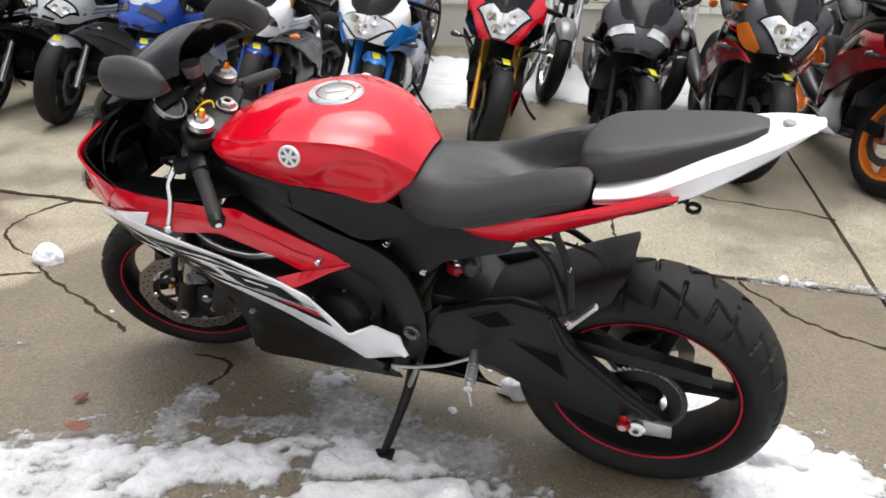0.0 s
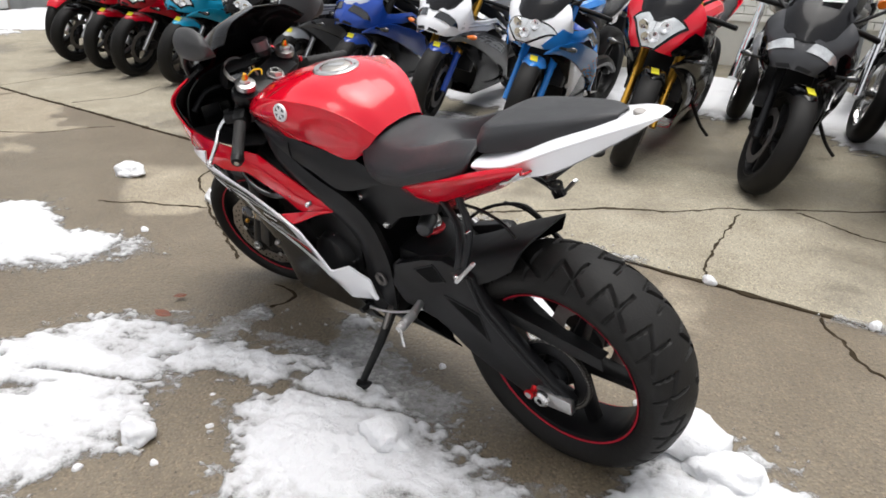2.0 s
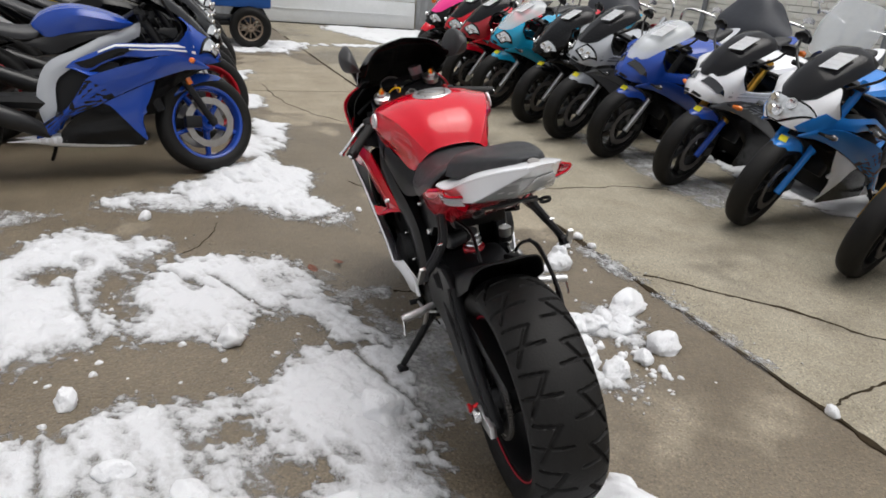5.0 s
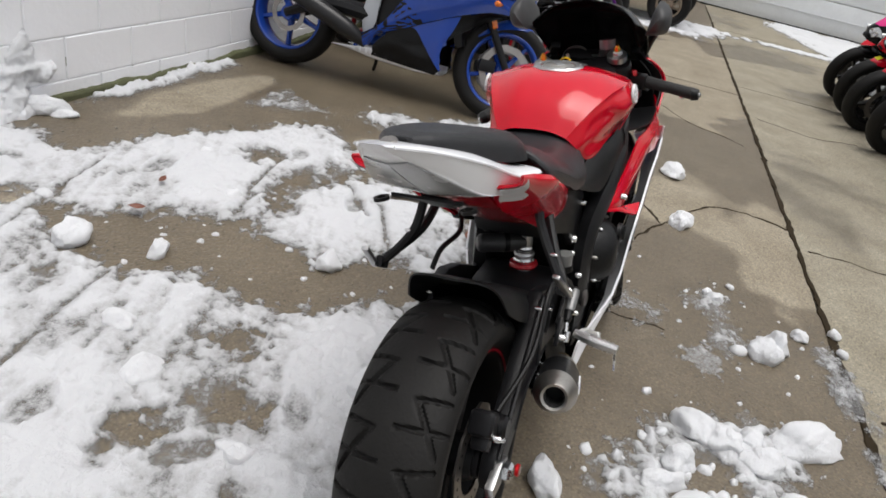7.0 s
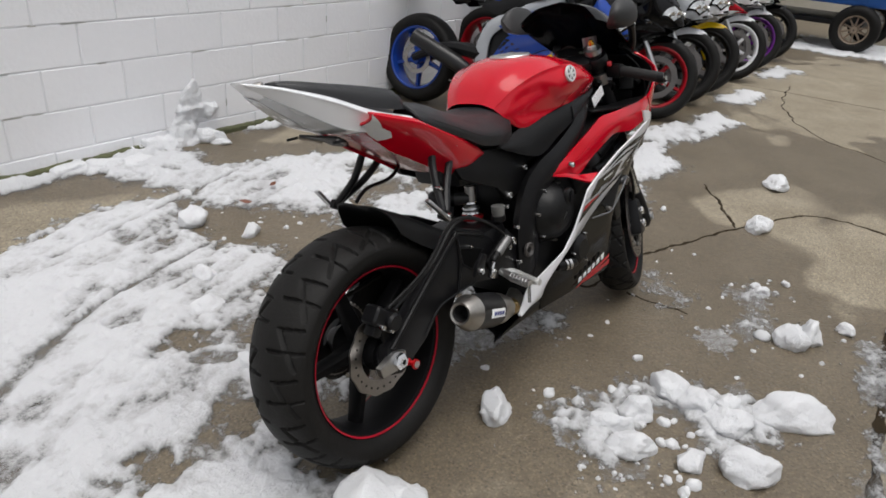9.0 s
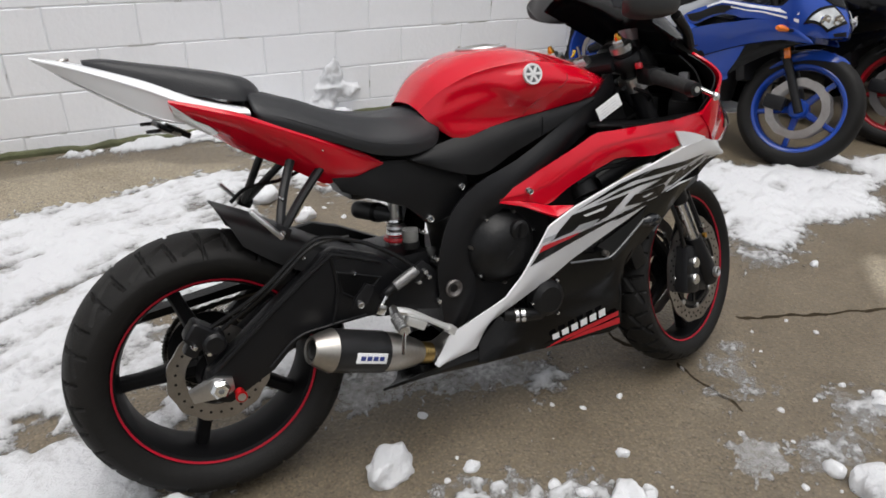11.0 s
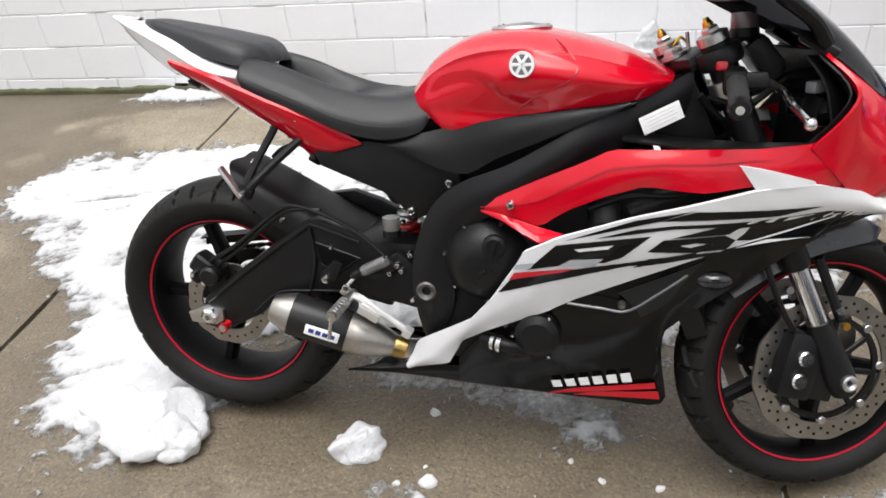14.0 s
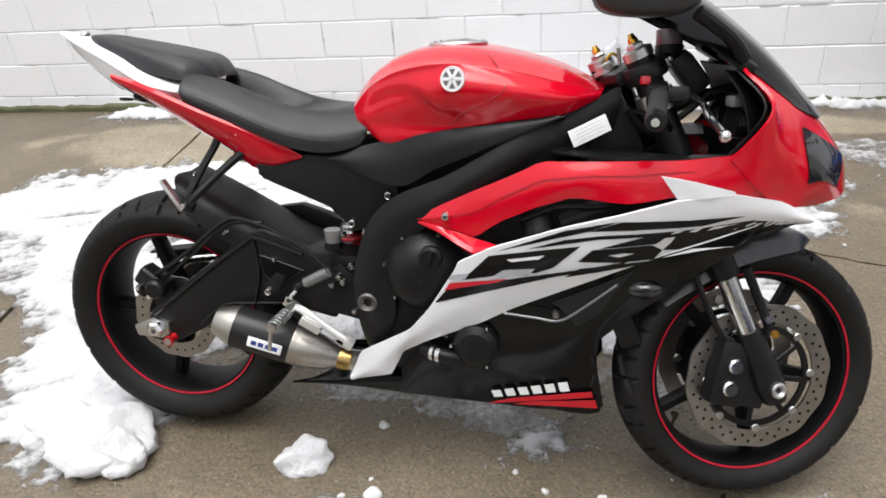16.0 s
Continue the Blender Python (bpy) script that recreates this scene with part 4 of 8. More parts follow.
def slab(a0, a1, c0, c1, material):
    """One slab of the yard with worn edges, its sides along the two joint directions."""
    g = .010
    a0, a1, c0, c1 = a0 + g, a1 - g, c0 + g, c1 - g
    step = .13 if a1 - a0 < 9 and c1 - c0 < 6 else .5
    na, nc = max(2, int((a1 - a0) / step)), max(2, int((c1 - c0) / step))
    rows = []
    for i in range(-1, na + 2):
        r = []
        for j in range(-1, nc + 2):
            p = CORNER + E1 * (a0 + (a1 - a0) * min(max(i, 0), na) / na) + E2 * (c0 + (c1 - c0) * min(max(j, 0), nc) / nc)
            edge = i in (-1, na + 1) or j in (-1, nc + 1)
            rim = i in (0, na) or j in (0, nc)
            wob = .009 * noise.noise(p * 5) + .006 * noise.noise(p * 19) if rim or edge else 0
            p = p + E1 * wob + E2 * wob
            r.append((p.x, p.y, -.09 if edge else dip(p.x, p.y) + .004 * noise.noise(p * .8) - (.004 if rim else 0)))
        rows.append(r)
    bm = bmesh.new()
    grid_faces(bm, rows)
    return part("slab", bm, material, pavement, sharp=50)


for a0, a1 in ((-12, -.8), (-.8, 6.0), (6.0, 10.0), (10.0, 16.0)):
    slab(a0, a1, 0, 4.3 if a0 < 0 else 3.9, LANE)
for a0, a1 in ((-12, -.8), (-.8, 6.4), (6.4, 10.4), (10.4, 16)):
    slab(a0, a1, -2.9, 0, APRON)
    slab(a0, a1, -7.5, -2.9, APRON)


CRACKDIRT = mat("crack_dirt", (.030, .022, .013), .95, spec=.1, vary=.42, scale=14, bump=.6, bscale=120)


def crack(pts, w=.015, stray=1.0):
    """A dirty open crack that wanders along the given line."""
    line = spline([(*p, 0) for p in pts], 22 * (len(pts) - 1) + 1)
    bm = bmesh.new()
    rows = []
    for i, p in enumerate(line):
        p = Vector(p)
        d = Vector(line[min(i + 1, len(line) - 1)]) - Vector(line[max(i - 1, 0)])
        s = Vector((-d.y, d.x, 0)).normalized()
        p = p + s * stray * (.035 * noise.noise(p * 6 + Vector((7, 3, 1))) + .012 * noise.noise(p * 25))
        ww = w * (.18 + .8 * abs(noise.noise(p * 9)) + .5 * abs(noise.noise(p * 40))) * (.3 if i in (0, len(line) - 1) else 1)
        z = dip(p.x, p.y) + .004 * noise.noise(Vector((p.x, p.y, 0)) * .8)
        rows.append([(*(p + s * k * ww).xy, z + (.0016 if abs(k) < 1 else -.003)) for k in (-1, -.8, .8, 1)])
    grid_faces(bm, rows)
    return part("crack", bm, CRACKDIRT, pavement, smooth=False)


for a in range(-4, 9, 3):
    # dirt washed out of the long joint
    crack([(CORNER + E1 * (a + .75 * k)).xy for k in range(5)], .030, .30)
crack([(1.69, .02), (1.97, -.10), (2.30, -.22), (2.80, -.50), (2.79, -.84)])
crack([(2.30, -.21), (2.55, -.05), (2.80, .12)])
crack([(1.31, -.09), (1.33, -.34)], .012)
crack([(1.38, .03), (1.25, .05), (1.23, .16)], .012)
crack([(1.26, -1.08), (1.13, -1.25), (.85, -1.54), (.56, -1.78), (.29, -2.07), (-.22, -2.46)], .019)
crack([(.31, -1.95), (.26, -1.67), (.21, -1.31), (.16, -1.19)], .012)
crack([(.12, -2.14), (-.18, -2.05), (-.34, -2.05), (-.74, -1.98)], .014)
crack([(-.29, -1.14), (-.45, -.94), (-.64, -.83), (-.9, -.72)], .017)
crack([(2.60, -.93), (2.62, -1.4), (2.65, -1.8), (2.50, -2.29)], .012)
crack([(4.2, -.6), (4.5, -.1), (5.2, .3), (6.2, .5)], .012)
crack([(5.3, -1.5), (5.1, -1.1), (5.2, -.7)], .008)
crack([(1.7, 1.05), (1.85, .95), (2.1, .9)], .007)

# ---- painted block wall along the yard ----
MORTAR = mat("painted_mortar", (.80, .81, .83), .7, vary=.06, scale=6, bump=.3, bscale=80)
BLOCK = mat("white_painted_block", (.90, .905, .93), .62, vary=.02, scale=3, bump=.5, bscale=45, per_piece=.012)
GRIME = mat("mossy_footing", (.085, .090, .045), .9, vary=.5, scale=5, bump=.6, bscale=40)
WALLROT = pose(0, 2.545, 0, 0, 0, .55)
wall = part("wall_north", box((24, .25, 4.0), (3, .104, 1.9), 0), MORTAR)
wall.matrix_world = WALLROT
tagged(wall, "long white-painted concrete block wall with dirty base", "wall", kind="structure")


def block_mesh(w, h, seed):
    """One painted block face with rounded, slightly uneven edges."""
    bm = box((w, .06, h), (0, 0, 0), .004, segs=1)
    for v in bm.verts:
        v.co += Vector((1, .6, 1)) * .0025 * noise.noise(v.co * 9 + Vector((seed * 3.1, 0, 0)))
    me = bpy.data.meshes.new("block")
    bm.to_mesh(me)
    bm.free()
    me.materials.append(BLOCK)
    return me


foot = bmesh.new()
rows = []
for k in range(420):
    x = -3.4 + k * .0286
    top = .034 + .030 * (fbm(np.array([x * 5.0]), np.array([.3]), 4, 61)[0] - .5) * 2 + .012 * (fbm(np.array([x * 30.0]), np.array([.7]), 2, 62)[0] - .5)
    rows.append([(x, -.055, -.03), (x, -.054, max(.006, top - .010)), (x, -.046, max(.010, top)), (x, -.012, max(.010, top) + .004)])
grid_faces(foot, rows)
part("footing", foot, GRIME, wall)

# ---- roll-up door and metal wall at the yard's far end ----
DOORW = mat("white_door_panel", (.74, .76, .77), .5, vary=.07, scale=2.5, bump=.15)
METAL = mat("grey_corrugated_metal", (.52, .54, .56), .5, metal=0, vary=.12, scale=3)
CREAM = mat("cream_wall", (.60, .57, .49), .8, vary=.1, scale=3, bump=.3)
POST = mat("grey_post", (.22, .23, .24), .6, vary=.2)
far_wall = part("wall_east", box((.3, 16, 4.5), (13.75, -2.0, 2.2), 0), CREAM)
tagged(far_wall, "cream-painted end wall around the garage door", "wall", kind="structure")
door = base("door_1", pose(13.45, -1.25, 0), "closed white sectional garage door with horizontal panels", "garage door", kind="structure")
for k in range(5):
    pnl = box((.06, 3.3, .525), (0, 0, .28 + .535 * k), .012)
    box((.02, 3.1, .012), (-.035, 0, .28 + .535 * k), .003, bm=pnl)
    part("panel", pnl, DOORW, door)
part("bottom_seal", box((.05, 3.3, .03), (-.01, 0, .005), .006), BLACK, door)
for y0, y1 in ((.42, 1.15), (-4.05, -2.93)):
    rows = []
    n = int((y1 - y0) / .02)
    for i in range(n + 1):
        y = y0 + (y1 - y0) * i / n
        x = 13.42 + .006 * math.sin(y * 40)
        rows.append([(x, y, 0), (x, y, 4.2)])
    bm = bmesh.new()
    grid_faces(bm, rows)
    bmesh.ops.solidify(bm, geom=bm.faces[:], thickness=.004)
    tagged(part("metal_cladding", bm, METAL, smooth=False), "grey corrugated metal sheet beside the garage door", "cladding", kind="structure")

# ---- cream brick wall behind the rows of motorcycles ----
BRICK = mat("cream_painted_brick", (.92, .90, .81), .7, vary=.03, scale=4, bump=.2, per_piece=0)
south = part("wall_south", box((24, .25, 3.4), (4, -.15, 1.6), 0), mat("pale_mortar", (.84, .82, .74), .9, vary=.06, scale=8))
south.matrix_world = pose(0, -6.3, 0, 0, 0, 5.66)
tagged(south, "cream-painted brick wall behind parked motorcycles", "wall", kind="structure")
vs, fs = [], []
rng = random.Random(4)
for j in range(22):
    for i in range(78):
        x0 = -3 + i * .212 + (.106 if j % 2 else 0)
        z0, dx, dz, o = .45 + j * .076, .2100, .0722, -.0245 - .002 * rng.random()
        k = len(vs)
        vs += [(x0, -.02, z0), (x0 + dx, -.02, z0), (x0 + dx, -.02, z0 + dz), (x0, -.02, z0 + dz)]
        vs += [(x0 + .003, -o, z0 + .003), (x0 + dx - .003, -o, z0 + .003), (x0 + dx - .003, -o, z0 + dz - .003), (x0 + .003, -o, z0 + dz - .003)]
        fs += [(k + 4, k + 5, k + 6, k + 7), (k, k + 1, k + 5, k + 4), (k + 1, k + 2, k + 6, k + 5), (k + 2, k + 3, k + 7, k + 6), (k + 3, k, k + 4, k + 7)]
me = bpy.data.meshes.new("brick_courses")
me.from_pydata(vs, [], fs)
me.materials.append(BRICK)
bricks = new("brick_courses", me)
bricks.parent = south
tagged(bricks, kind="stuff")
for x in (.9, 3.3, 4.6, 7.4, 10.2):
    part("wall_post", tube([(x, .07, 0), (x, .07, 3.3)], .035, 12), POST, south)

# ---- the row of sports motorcycles that face the lane ----
def parked(x, y, heading):
    """Pose of a rear wheel's foot, from the front wheel's."""
    a = radians(heading)
    return pose(x - 1.40 * math.cos(a), y - 1.40 * math.sin(a), 0, 0, 0, heading)


ROW = "motorcycles in the long row"
G = dict(nose=GREYP, side=GREYP, tank=BLACKP, lower=BLACKP, belly=BLACKP, tail=BLACKP, fender=BLACKP)
sport_bike(parked(-.97, -2.43, 99), "dark sports motorcycle with orange-striped wheels", dict(nose=BLACKP, side=DARKRED, tank=BLACKP, lower=DARKRED, belly=BLACKP, tail=BLACKP, fender=BLACKP, rim=ORANGE), group=ROW, steer=20)
sport_bike(parked(-.28, -2.40, 99), "black sports motorcycle with copper-orange and dark red flashes", dict(nose=CHARCOAL, side=BLACKP, tank=ORANGE, lower=DARKRED, belly=BLACKP, tail=BLACKP, fender=BLACKP, cheek=ORANGE, stripe=DARKRED, fork=FRAMEB), lights="single", group=ROW, steer=12, nose_up=.04)
sport_bike(parked(.42, -2.32, 98), "matt black sports motorcycle with slanted headlights", dict(G, nose=CHARCOAL, side=BLACKP, fork=FRAMEB, lens=LENS, cheek=BLACKP), lights="slit", group=ROW, steer=24)
sport_bike(parked(1.15, -2.24, 100), "red and black sports motorcycle with a large headlight", dict(nose=RED, side=BLACKP, tank=RED, lower=BLACKP, belly=BLACKP, pan=RED, tail=RED, fender=BLACKP, cheek=BLACKP, fork=GOLD, fork_top=GOLD, screen=SMOKE), lights="single", group=ROW, steer=14, nose_up=.05)
sport_bike(parked(1.91, -2.15, 99), "white and light blue sports motorcycle", dict(nose=WHITE, side=LIGHTBLUE, tank=LIGHTBLUE, lower=LIGHTBLUE, belly=BLACKP, pan=WHITE, shield=WHITE, tail=WHITE, fender=LIGHTBLUE, cheek=LIGHTBLUE, fork=LIGHTBLUE, fork_top=LIGHTBLUE), lights="wing", group=ROW, steer=18)
sport_bike(parked(2.70, -2.16, 98), "white and grey sports motorcycle with blue fender", dict(stripe=SILVERP, nose=WHITE, side=WHITE, tank=WHITE, lower=GREYP, belly=BLACKP, tail=WHITE, fender=BLUE, fork=BLUE, fork_top=GOLD, signal=AMBER, lens=GLASSY), lights="slit", group=ROW, steer=16)
sport_bike(parked(3.42, -2.03, 98), "blue sports motorcycle with clear screen", dict(nose=BLUE, side=BLUE, tank=BLUE, lower=BLUE, belly=BLACKP, tail=BLUE, fender=BLUE, screen=CLEAR, lens=GLASSY), lights="slit", group=ROW, steer=14)
sport_bike(parked(4.02, -1.92, 98), "silver touring sports motorcycle with grey fairing", dict(stripe=GREYP, nose=SILVERP, side=SILVERP, tank=SILVERP, lower=GREYP, belly=GREYP, tail=SILVERP, fender=SILVERP), group=ROW, steer=16, nose_up=.05)
sport_bike(parked(4.64, -1.87, 98), "black sports motorcycle with white-streaked nose", dict(G, stripe=SILVERP, nose=BLACKP, side=BLACKP), group=ROW, steer=18)
sport_bike(parked(5.30, -1.70, 98), "teal blue sports motorcycle", dict(nose=TEAL, side=TEAL, tank=TEAL, lower=TEAL, belly=BLACKP, tail=TEAL, fender=TEAL, screen=CLEAR), group=ROW, steer=16)
sport_bike(parked(5.95, -1.59, 98), "dark red sports motorcycle with paper sheet on screen", dict(nose=DARKRED, side=RED, tank=RED, lower=RED, belly=BLACKP, tail=RED, fender=RED), group=ROW, steer=15)
sport_bike(parked(6.48, -1.57, 98), "red and black sports motorcycle", dict(nose=RED, side=RED, tank=RED, lower=BLACKP, belly=BLACKP, tail=BLACKP, fender=RED), group=ROW, steer=15)
sport_bike(parked(7.20, -1.54, 98), "black motorcycle with bright pink screen panel", dict(nose=BLACKP, side=BLACKP, tank=BLACKP, lower=BLACKP, belly=BLACKP, tail=BLACKP, fender=BLACKP, screen=PINK), tag=False, group=ROW, steer=15)
cruiser(parked(8.3, -2.0, 120), "red cruiser motorcycle by the garage door", RED, 0, group=ROW)

SECOND = "motorcycles in the row behind"
for x, y, lab, col, scr in ((-1.2, -4.2, "dark cruiser motorcycle with chrome fork", BLACKP, 0), (.30, -4.05, "black cruiser motorcycle with chrome fork", BLACKP, 0), (1.15, -4.15, "dark cruiser motorcycle with chrome fork", GREYP, 1), (2.6, -4.1, "blue touring motorcycle with a covered fairing", BLUE, 2), (3.6, -4.0, "silver cruiser motorcycle with tall clear windshield", SILVERP, 1), (4.7, -4.0, "blue touring motorcycle with a covered fairing", BLUE, 2), (5.8, -3.8, "black cruiser motorcycle with chrome bars", BLACKP, 0), (6.9, -3.7, "touring motorcycle with a dark covered fairing", BLACKP, 2), (7.9, -3.6, "black cruiser motorcycle with chrome bars", BLACKP, 0), (9.0, -3.4, "dark cruiser motorcycle with high bars", DARKRED, 0)):
    cruiser(parked(x, y, 97), lab, col, scr, group=SECOND)

# ---- the row along the block wall ----
WROW = "motorcycles along the white wall"
def wallside(x, y):
    return parked(x, y, -83)


sport_bike(wallside(3.01, .93), "blue and white sports motorcycle with blue wheels", dict(nose=BLUE, side=BLUE, tank=BLUE, lower=BLUE, belly=BLACKP, shield=BLUE, pan=WHITE, spar=SILVERP, tail=BLACKP, fender=BLUE, rim=BLUE, fork=FRAMEB, lens=LENS, stripe=WHITE, signal=AMBER, letters=INK, reflector=AMBER, disc=STEEL), group=WROW, tag=False, steer=20)
sport_bike(wallside(3.86, .93), "black motorcycle with red wheel rims", dict(G, nose=BLACKP, side=BLACKP, rim=REDRIM, fork=ALU), group=WROW, tag=False, steer=18)
sport_bike(wallside(4.50, .98), "black motorcycle with a white front fender", dict(G, side=BLACKP, nose=SILVERP, fender=WHITE), group=WROW, tag=False, steer=18)
sport_bike(wallside(5.05, 1.0), "white motorcycle with yellow fork legs", dict(nose=WHITE, side=WHITE, tank=YELLOW, lower=WHITE, belly=WHITE, tail=YELLOW, fender=YELLOW, fork=YELLOW, fork_top=YELLOW), group=WROW, tag=False, steer=18)
sport_bike(wallside(5.85, 1.0), "white and red sports motorcycle with white wheels", dict(stripe=RED, nose=WHITE, side=WHITE, tank=WHITE, lower=RED, belly=WHITE, tail=WHITE, fender=WHITE, rim=WHITE), group=WROW, tag=False, steer=18, nose_up=.05)
sport_bike(wallside(6.6, 1.05), "white motorcycle with purple rims", dict(nose=WHITE, side=WHITE, tank=WHITE, lower=WHITE, belly=GREYP, tail=WHITE, fender=WHITE, rim=PURPLE), group=WROW, tag=False, steer=18)
sport_bike(wallside(7.4, 1.1), "dark grey motorcycle with black wheels", dict(G), group=WROW, tag=False, steer=18)

# ---- the blue cart ----
cart = base("utility_cart", pose(9.0, .25, 0), "blue utility cart with a grey cover beside the wall", "cart")
bm = box((1.25, 2.2, .34), (.65, 1.1, .72), .03)
part("body", bm, CARTBLUE, cart)
part("top_rail", box((1.30, 2.26, .05), (.65, 1.1, .90), .015), BLACK, cart)
part("cover", skin([[(.0, -.03, .92), (.6, -.03, 1.0), (1.3, -.03, .92)], [(-.02, .6, .93), (.6, .6, 1.08), (1.32, .6, .93)], [(.0, 1.5, .93), (.6, 1.5, 1.06), (1.3, 1.5, .93)], [(0, 2.2, .92), (.6, 2.2, .98), (1.3, 2.2, .92)]], 16, 12, False, .012), GREYCLOTH, cart)
for y in (.28, 1.85):
    for x in (.04, 1.2):
        at = Matrix.Translation((x, y, .285)) @ Matrix.Rotation(radians(90), 4, "Z")
        wl = part("wheel", moved(rim_mesh(.17, .14), at), BROWNRIM, cart)
        spokes_of(wl, at, BROWNRIM, .17, 10, .05, .02, .012)
        part("tyre", moved(tyre_mesh(.285, .16, .17, 48), at), RUBBER, wl)
part("round_badge", lathe([(0, -.002), (.075, -.002), (.08, 0), (.075, .004), (0, .004)], 24, False, m=pose(.02, .62, .74, 0, 0, 90)), PAPER, cart, "white round emblem")
part("axle", box((1.1, 1.7, .06), (.62, 1.06, .33), .01), FRAMEB, cart)
for y in (.2, .5):
    part("rope", tube([(.1, y + .2, .95), (.3, y, 2.6)], .012, 6), POST, cart)


# ---- the red and white sports motorcycle on its side stand ----
LEAN, STEER = 12.1, 19.0
hero = base("sports_motorcycle", pose(0, 0, 0, -LEAN, 0, 0), "glossy red, white and black sports motorcycle leaning on its side stand", "motorcycle")
S = steering(STEER)
RIMB = mat("black_rim", (.005, .005, .0055), .5, vary=.15, scale=20, spec=.12)
PIN = paint("red_rim_stripe", (.36, .004, .02), .4, .1)
GROOVES_REAR = (.121, ((0.000, 0.022), (0.088, 0.066)), ((0.000, 0.022), (-0.010, 0.070)), ((0.052, 0.008), (0.044, 0.088)), ((0.060, -0.022), (0.148, -0.066)), ((0.060, -0.022), (0.050, -0.070)), ((0.112, -0.008), (0.104, -0.088)))
GROOVES_FRONT = (.112, ((0.000, 0.010), (0.070, 0.044)), ((0.000, 0.010), (-0.008, 0.046)), ((0.044, 0.004), (0.038, 0.058)), ((0.056, -0.010), (0.126, -0.044)), ((0.056, -0.010), (0.048, -0.046)), ((0.100, -0.004), (0.094, -0.058)))
REAR_AT = Matrix.Translation((-.001, .022, .316))
ASKEW = Matrix.Translation((-.003, -.051, .006)) @ S
FRONT_AT = ASKEW @ Matrix.Translation((1.336, 0, .2665))


def turned(b):
    """Bring a part of the front end from straight ahead to where it stands, turned to the left and a little askew."""
    moved(b, S)
    for v in b.verts:
        v.co.y -= .046 * min(max((.92 - v.co.z) / .65, 0), 1)
    return b




def bolt(at, r=.010, parent=None, side=-1, material=None):
    """A round-headed bolt whose axis lies across the motorcycle."""
    r *= .78
    b = lathe([(0, .008), (r * .45, .008), (r * .5, .004), (r * .8, .006), (r, .002), (r, -.008), (0, -.008)], 14, False, m=Matrix.Translation(at) @ Matrix.Rotation(0 if side > 0 else math.pi, 4, "Z"))
    return part("bolt", b, material or CHROME, parent or hero, "small bright bolt")


# rear wheel
wheel = part("rear_wheel", moved(rim_mesh(.220, .158), REAR_AT), RIMB, hero, "black cast wheel with a red rim stripe")
spokes_of(wheel, REAR_AT, RIMB, .220, 5, .055, .026, .018, .62)
part("tyre", moved(tyre_mesh(.306, .184, .2215, grooves=GROOVES_REAR), REAR_AT), RUBBER, wheel, "black tyre with zigzag tread grooves")
for s in (1, -1):
    part("rim_stripe", lathe([(.2132, .0685 * s), (.2176, .0704 * s), (.2176, .0717 * s), (.2132, .0698 * s)], 64, True, m=REAR_AT @ Matrix.Translation((0, .0012 * s, 0))), PIN, wheel, "thin red stripe")
disc_r = part("brake_disc", moved(disc_mesh(.110, .072), REAR_AT @ Matrix.Translation((0, -.070, 0))), STEEL, wheel, "drilled steel brake disc")
part("drill_pattern", moved(dots(.092, 26, .0032, -.0728, .0012), REAR_AT), BLACK, disc_r)
b = lathe([(.060, -.004), (.092, -.004), (.092, .004), (.060, .004)], 48, True, m=REAR_AT @ Matrix.Translation((0, .082, 0)))
sprocket = part("sprocket", b, FRAMEB, wheel)
rows = []
b = bmesh.new()
for k in range(86):
    a = 2 * math.pi * k / 86
    r = .1005 if k % 2 else .093
    rows.append([(q * math.cos(a), y, q * math.sin(a)) for q, y in ((.088, .079), (r, .079), (r, .085), (.088, .085))])
grid_faces(b, rows, close_u=True, close_v=True)
part("sprocket_teeth", moved(b, REAR_AT), STEEL, wheel)
part("hub", lathe([(.02, -.10), (.035, -.09), (.038, .07), (.03, .10), (.02, .10)], 24, True, m=REAR_AT), FRAMEB, wheel)
links = [(.53, .100, .435), (.30, .100, .440), (-.001, .104, .415), (-.071, .104, .387), (-.099, .104, .316), (-.071, .104, .247), (-.001, .104, .217), (.20, .100, .265), (.53, .100, .360)]
chain_pts = spline(links, 150)
part("chain", tube([tuple(p) for p in chain_pts[::1]], [.0078 if i % 2 else .0050 for i in range(150)], 6, 150), mat("oily_chain", (.06, .055, .05), .4, metal=.8, vary=.3, scale=60), hero, "dark oily drive chain")

# swingarm
ARM = [(-.030, .352), (.116, .462), (.243, .552), (.272, .563), (.376, .525), (.439, .469), (.443, .358), (.340, .384), (.234, .380), (.171, .371), (.110, .315), (.008, .265), (-.040, .280), (-.046, .315)]
ARM_L = [(-.078, .292), (-.074, .264), (-.017, .248), (.057, .246), (.150, .272), (.240, .302), (.330, .360), (.460, .370), (.500, .420), (.470, .494), (.360, .547), (.290, .570), (.235, .563), (.195, .553), (.172, .503), (.150, .470), (.027, .365)]
swing = part("swingarm", plate(ARM, -.088, .032, bevel=.010), FRAMEB, hero, "satin black braced swingarm")
part("swingarm_side", plate(ARM_L, .130, .030, bevel=.009), FRAMEB, hero)
HOLLOW_SHADE = mat("hollow_shade_black", (.003, .003, .0032), .8, vary=.2, scale=30, spec=.1)
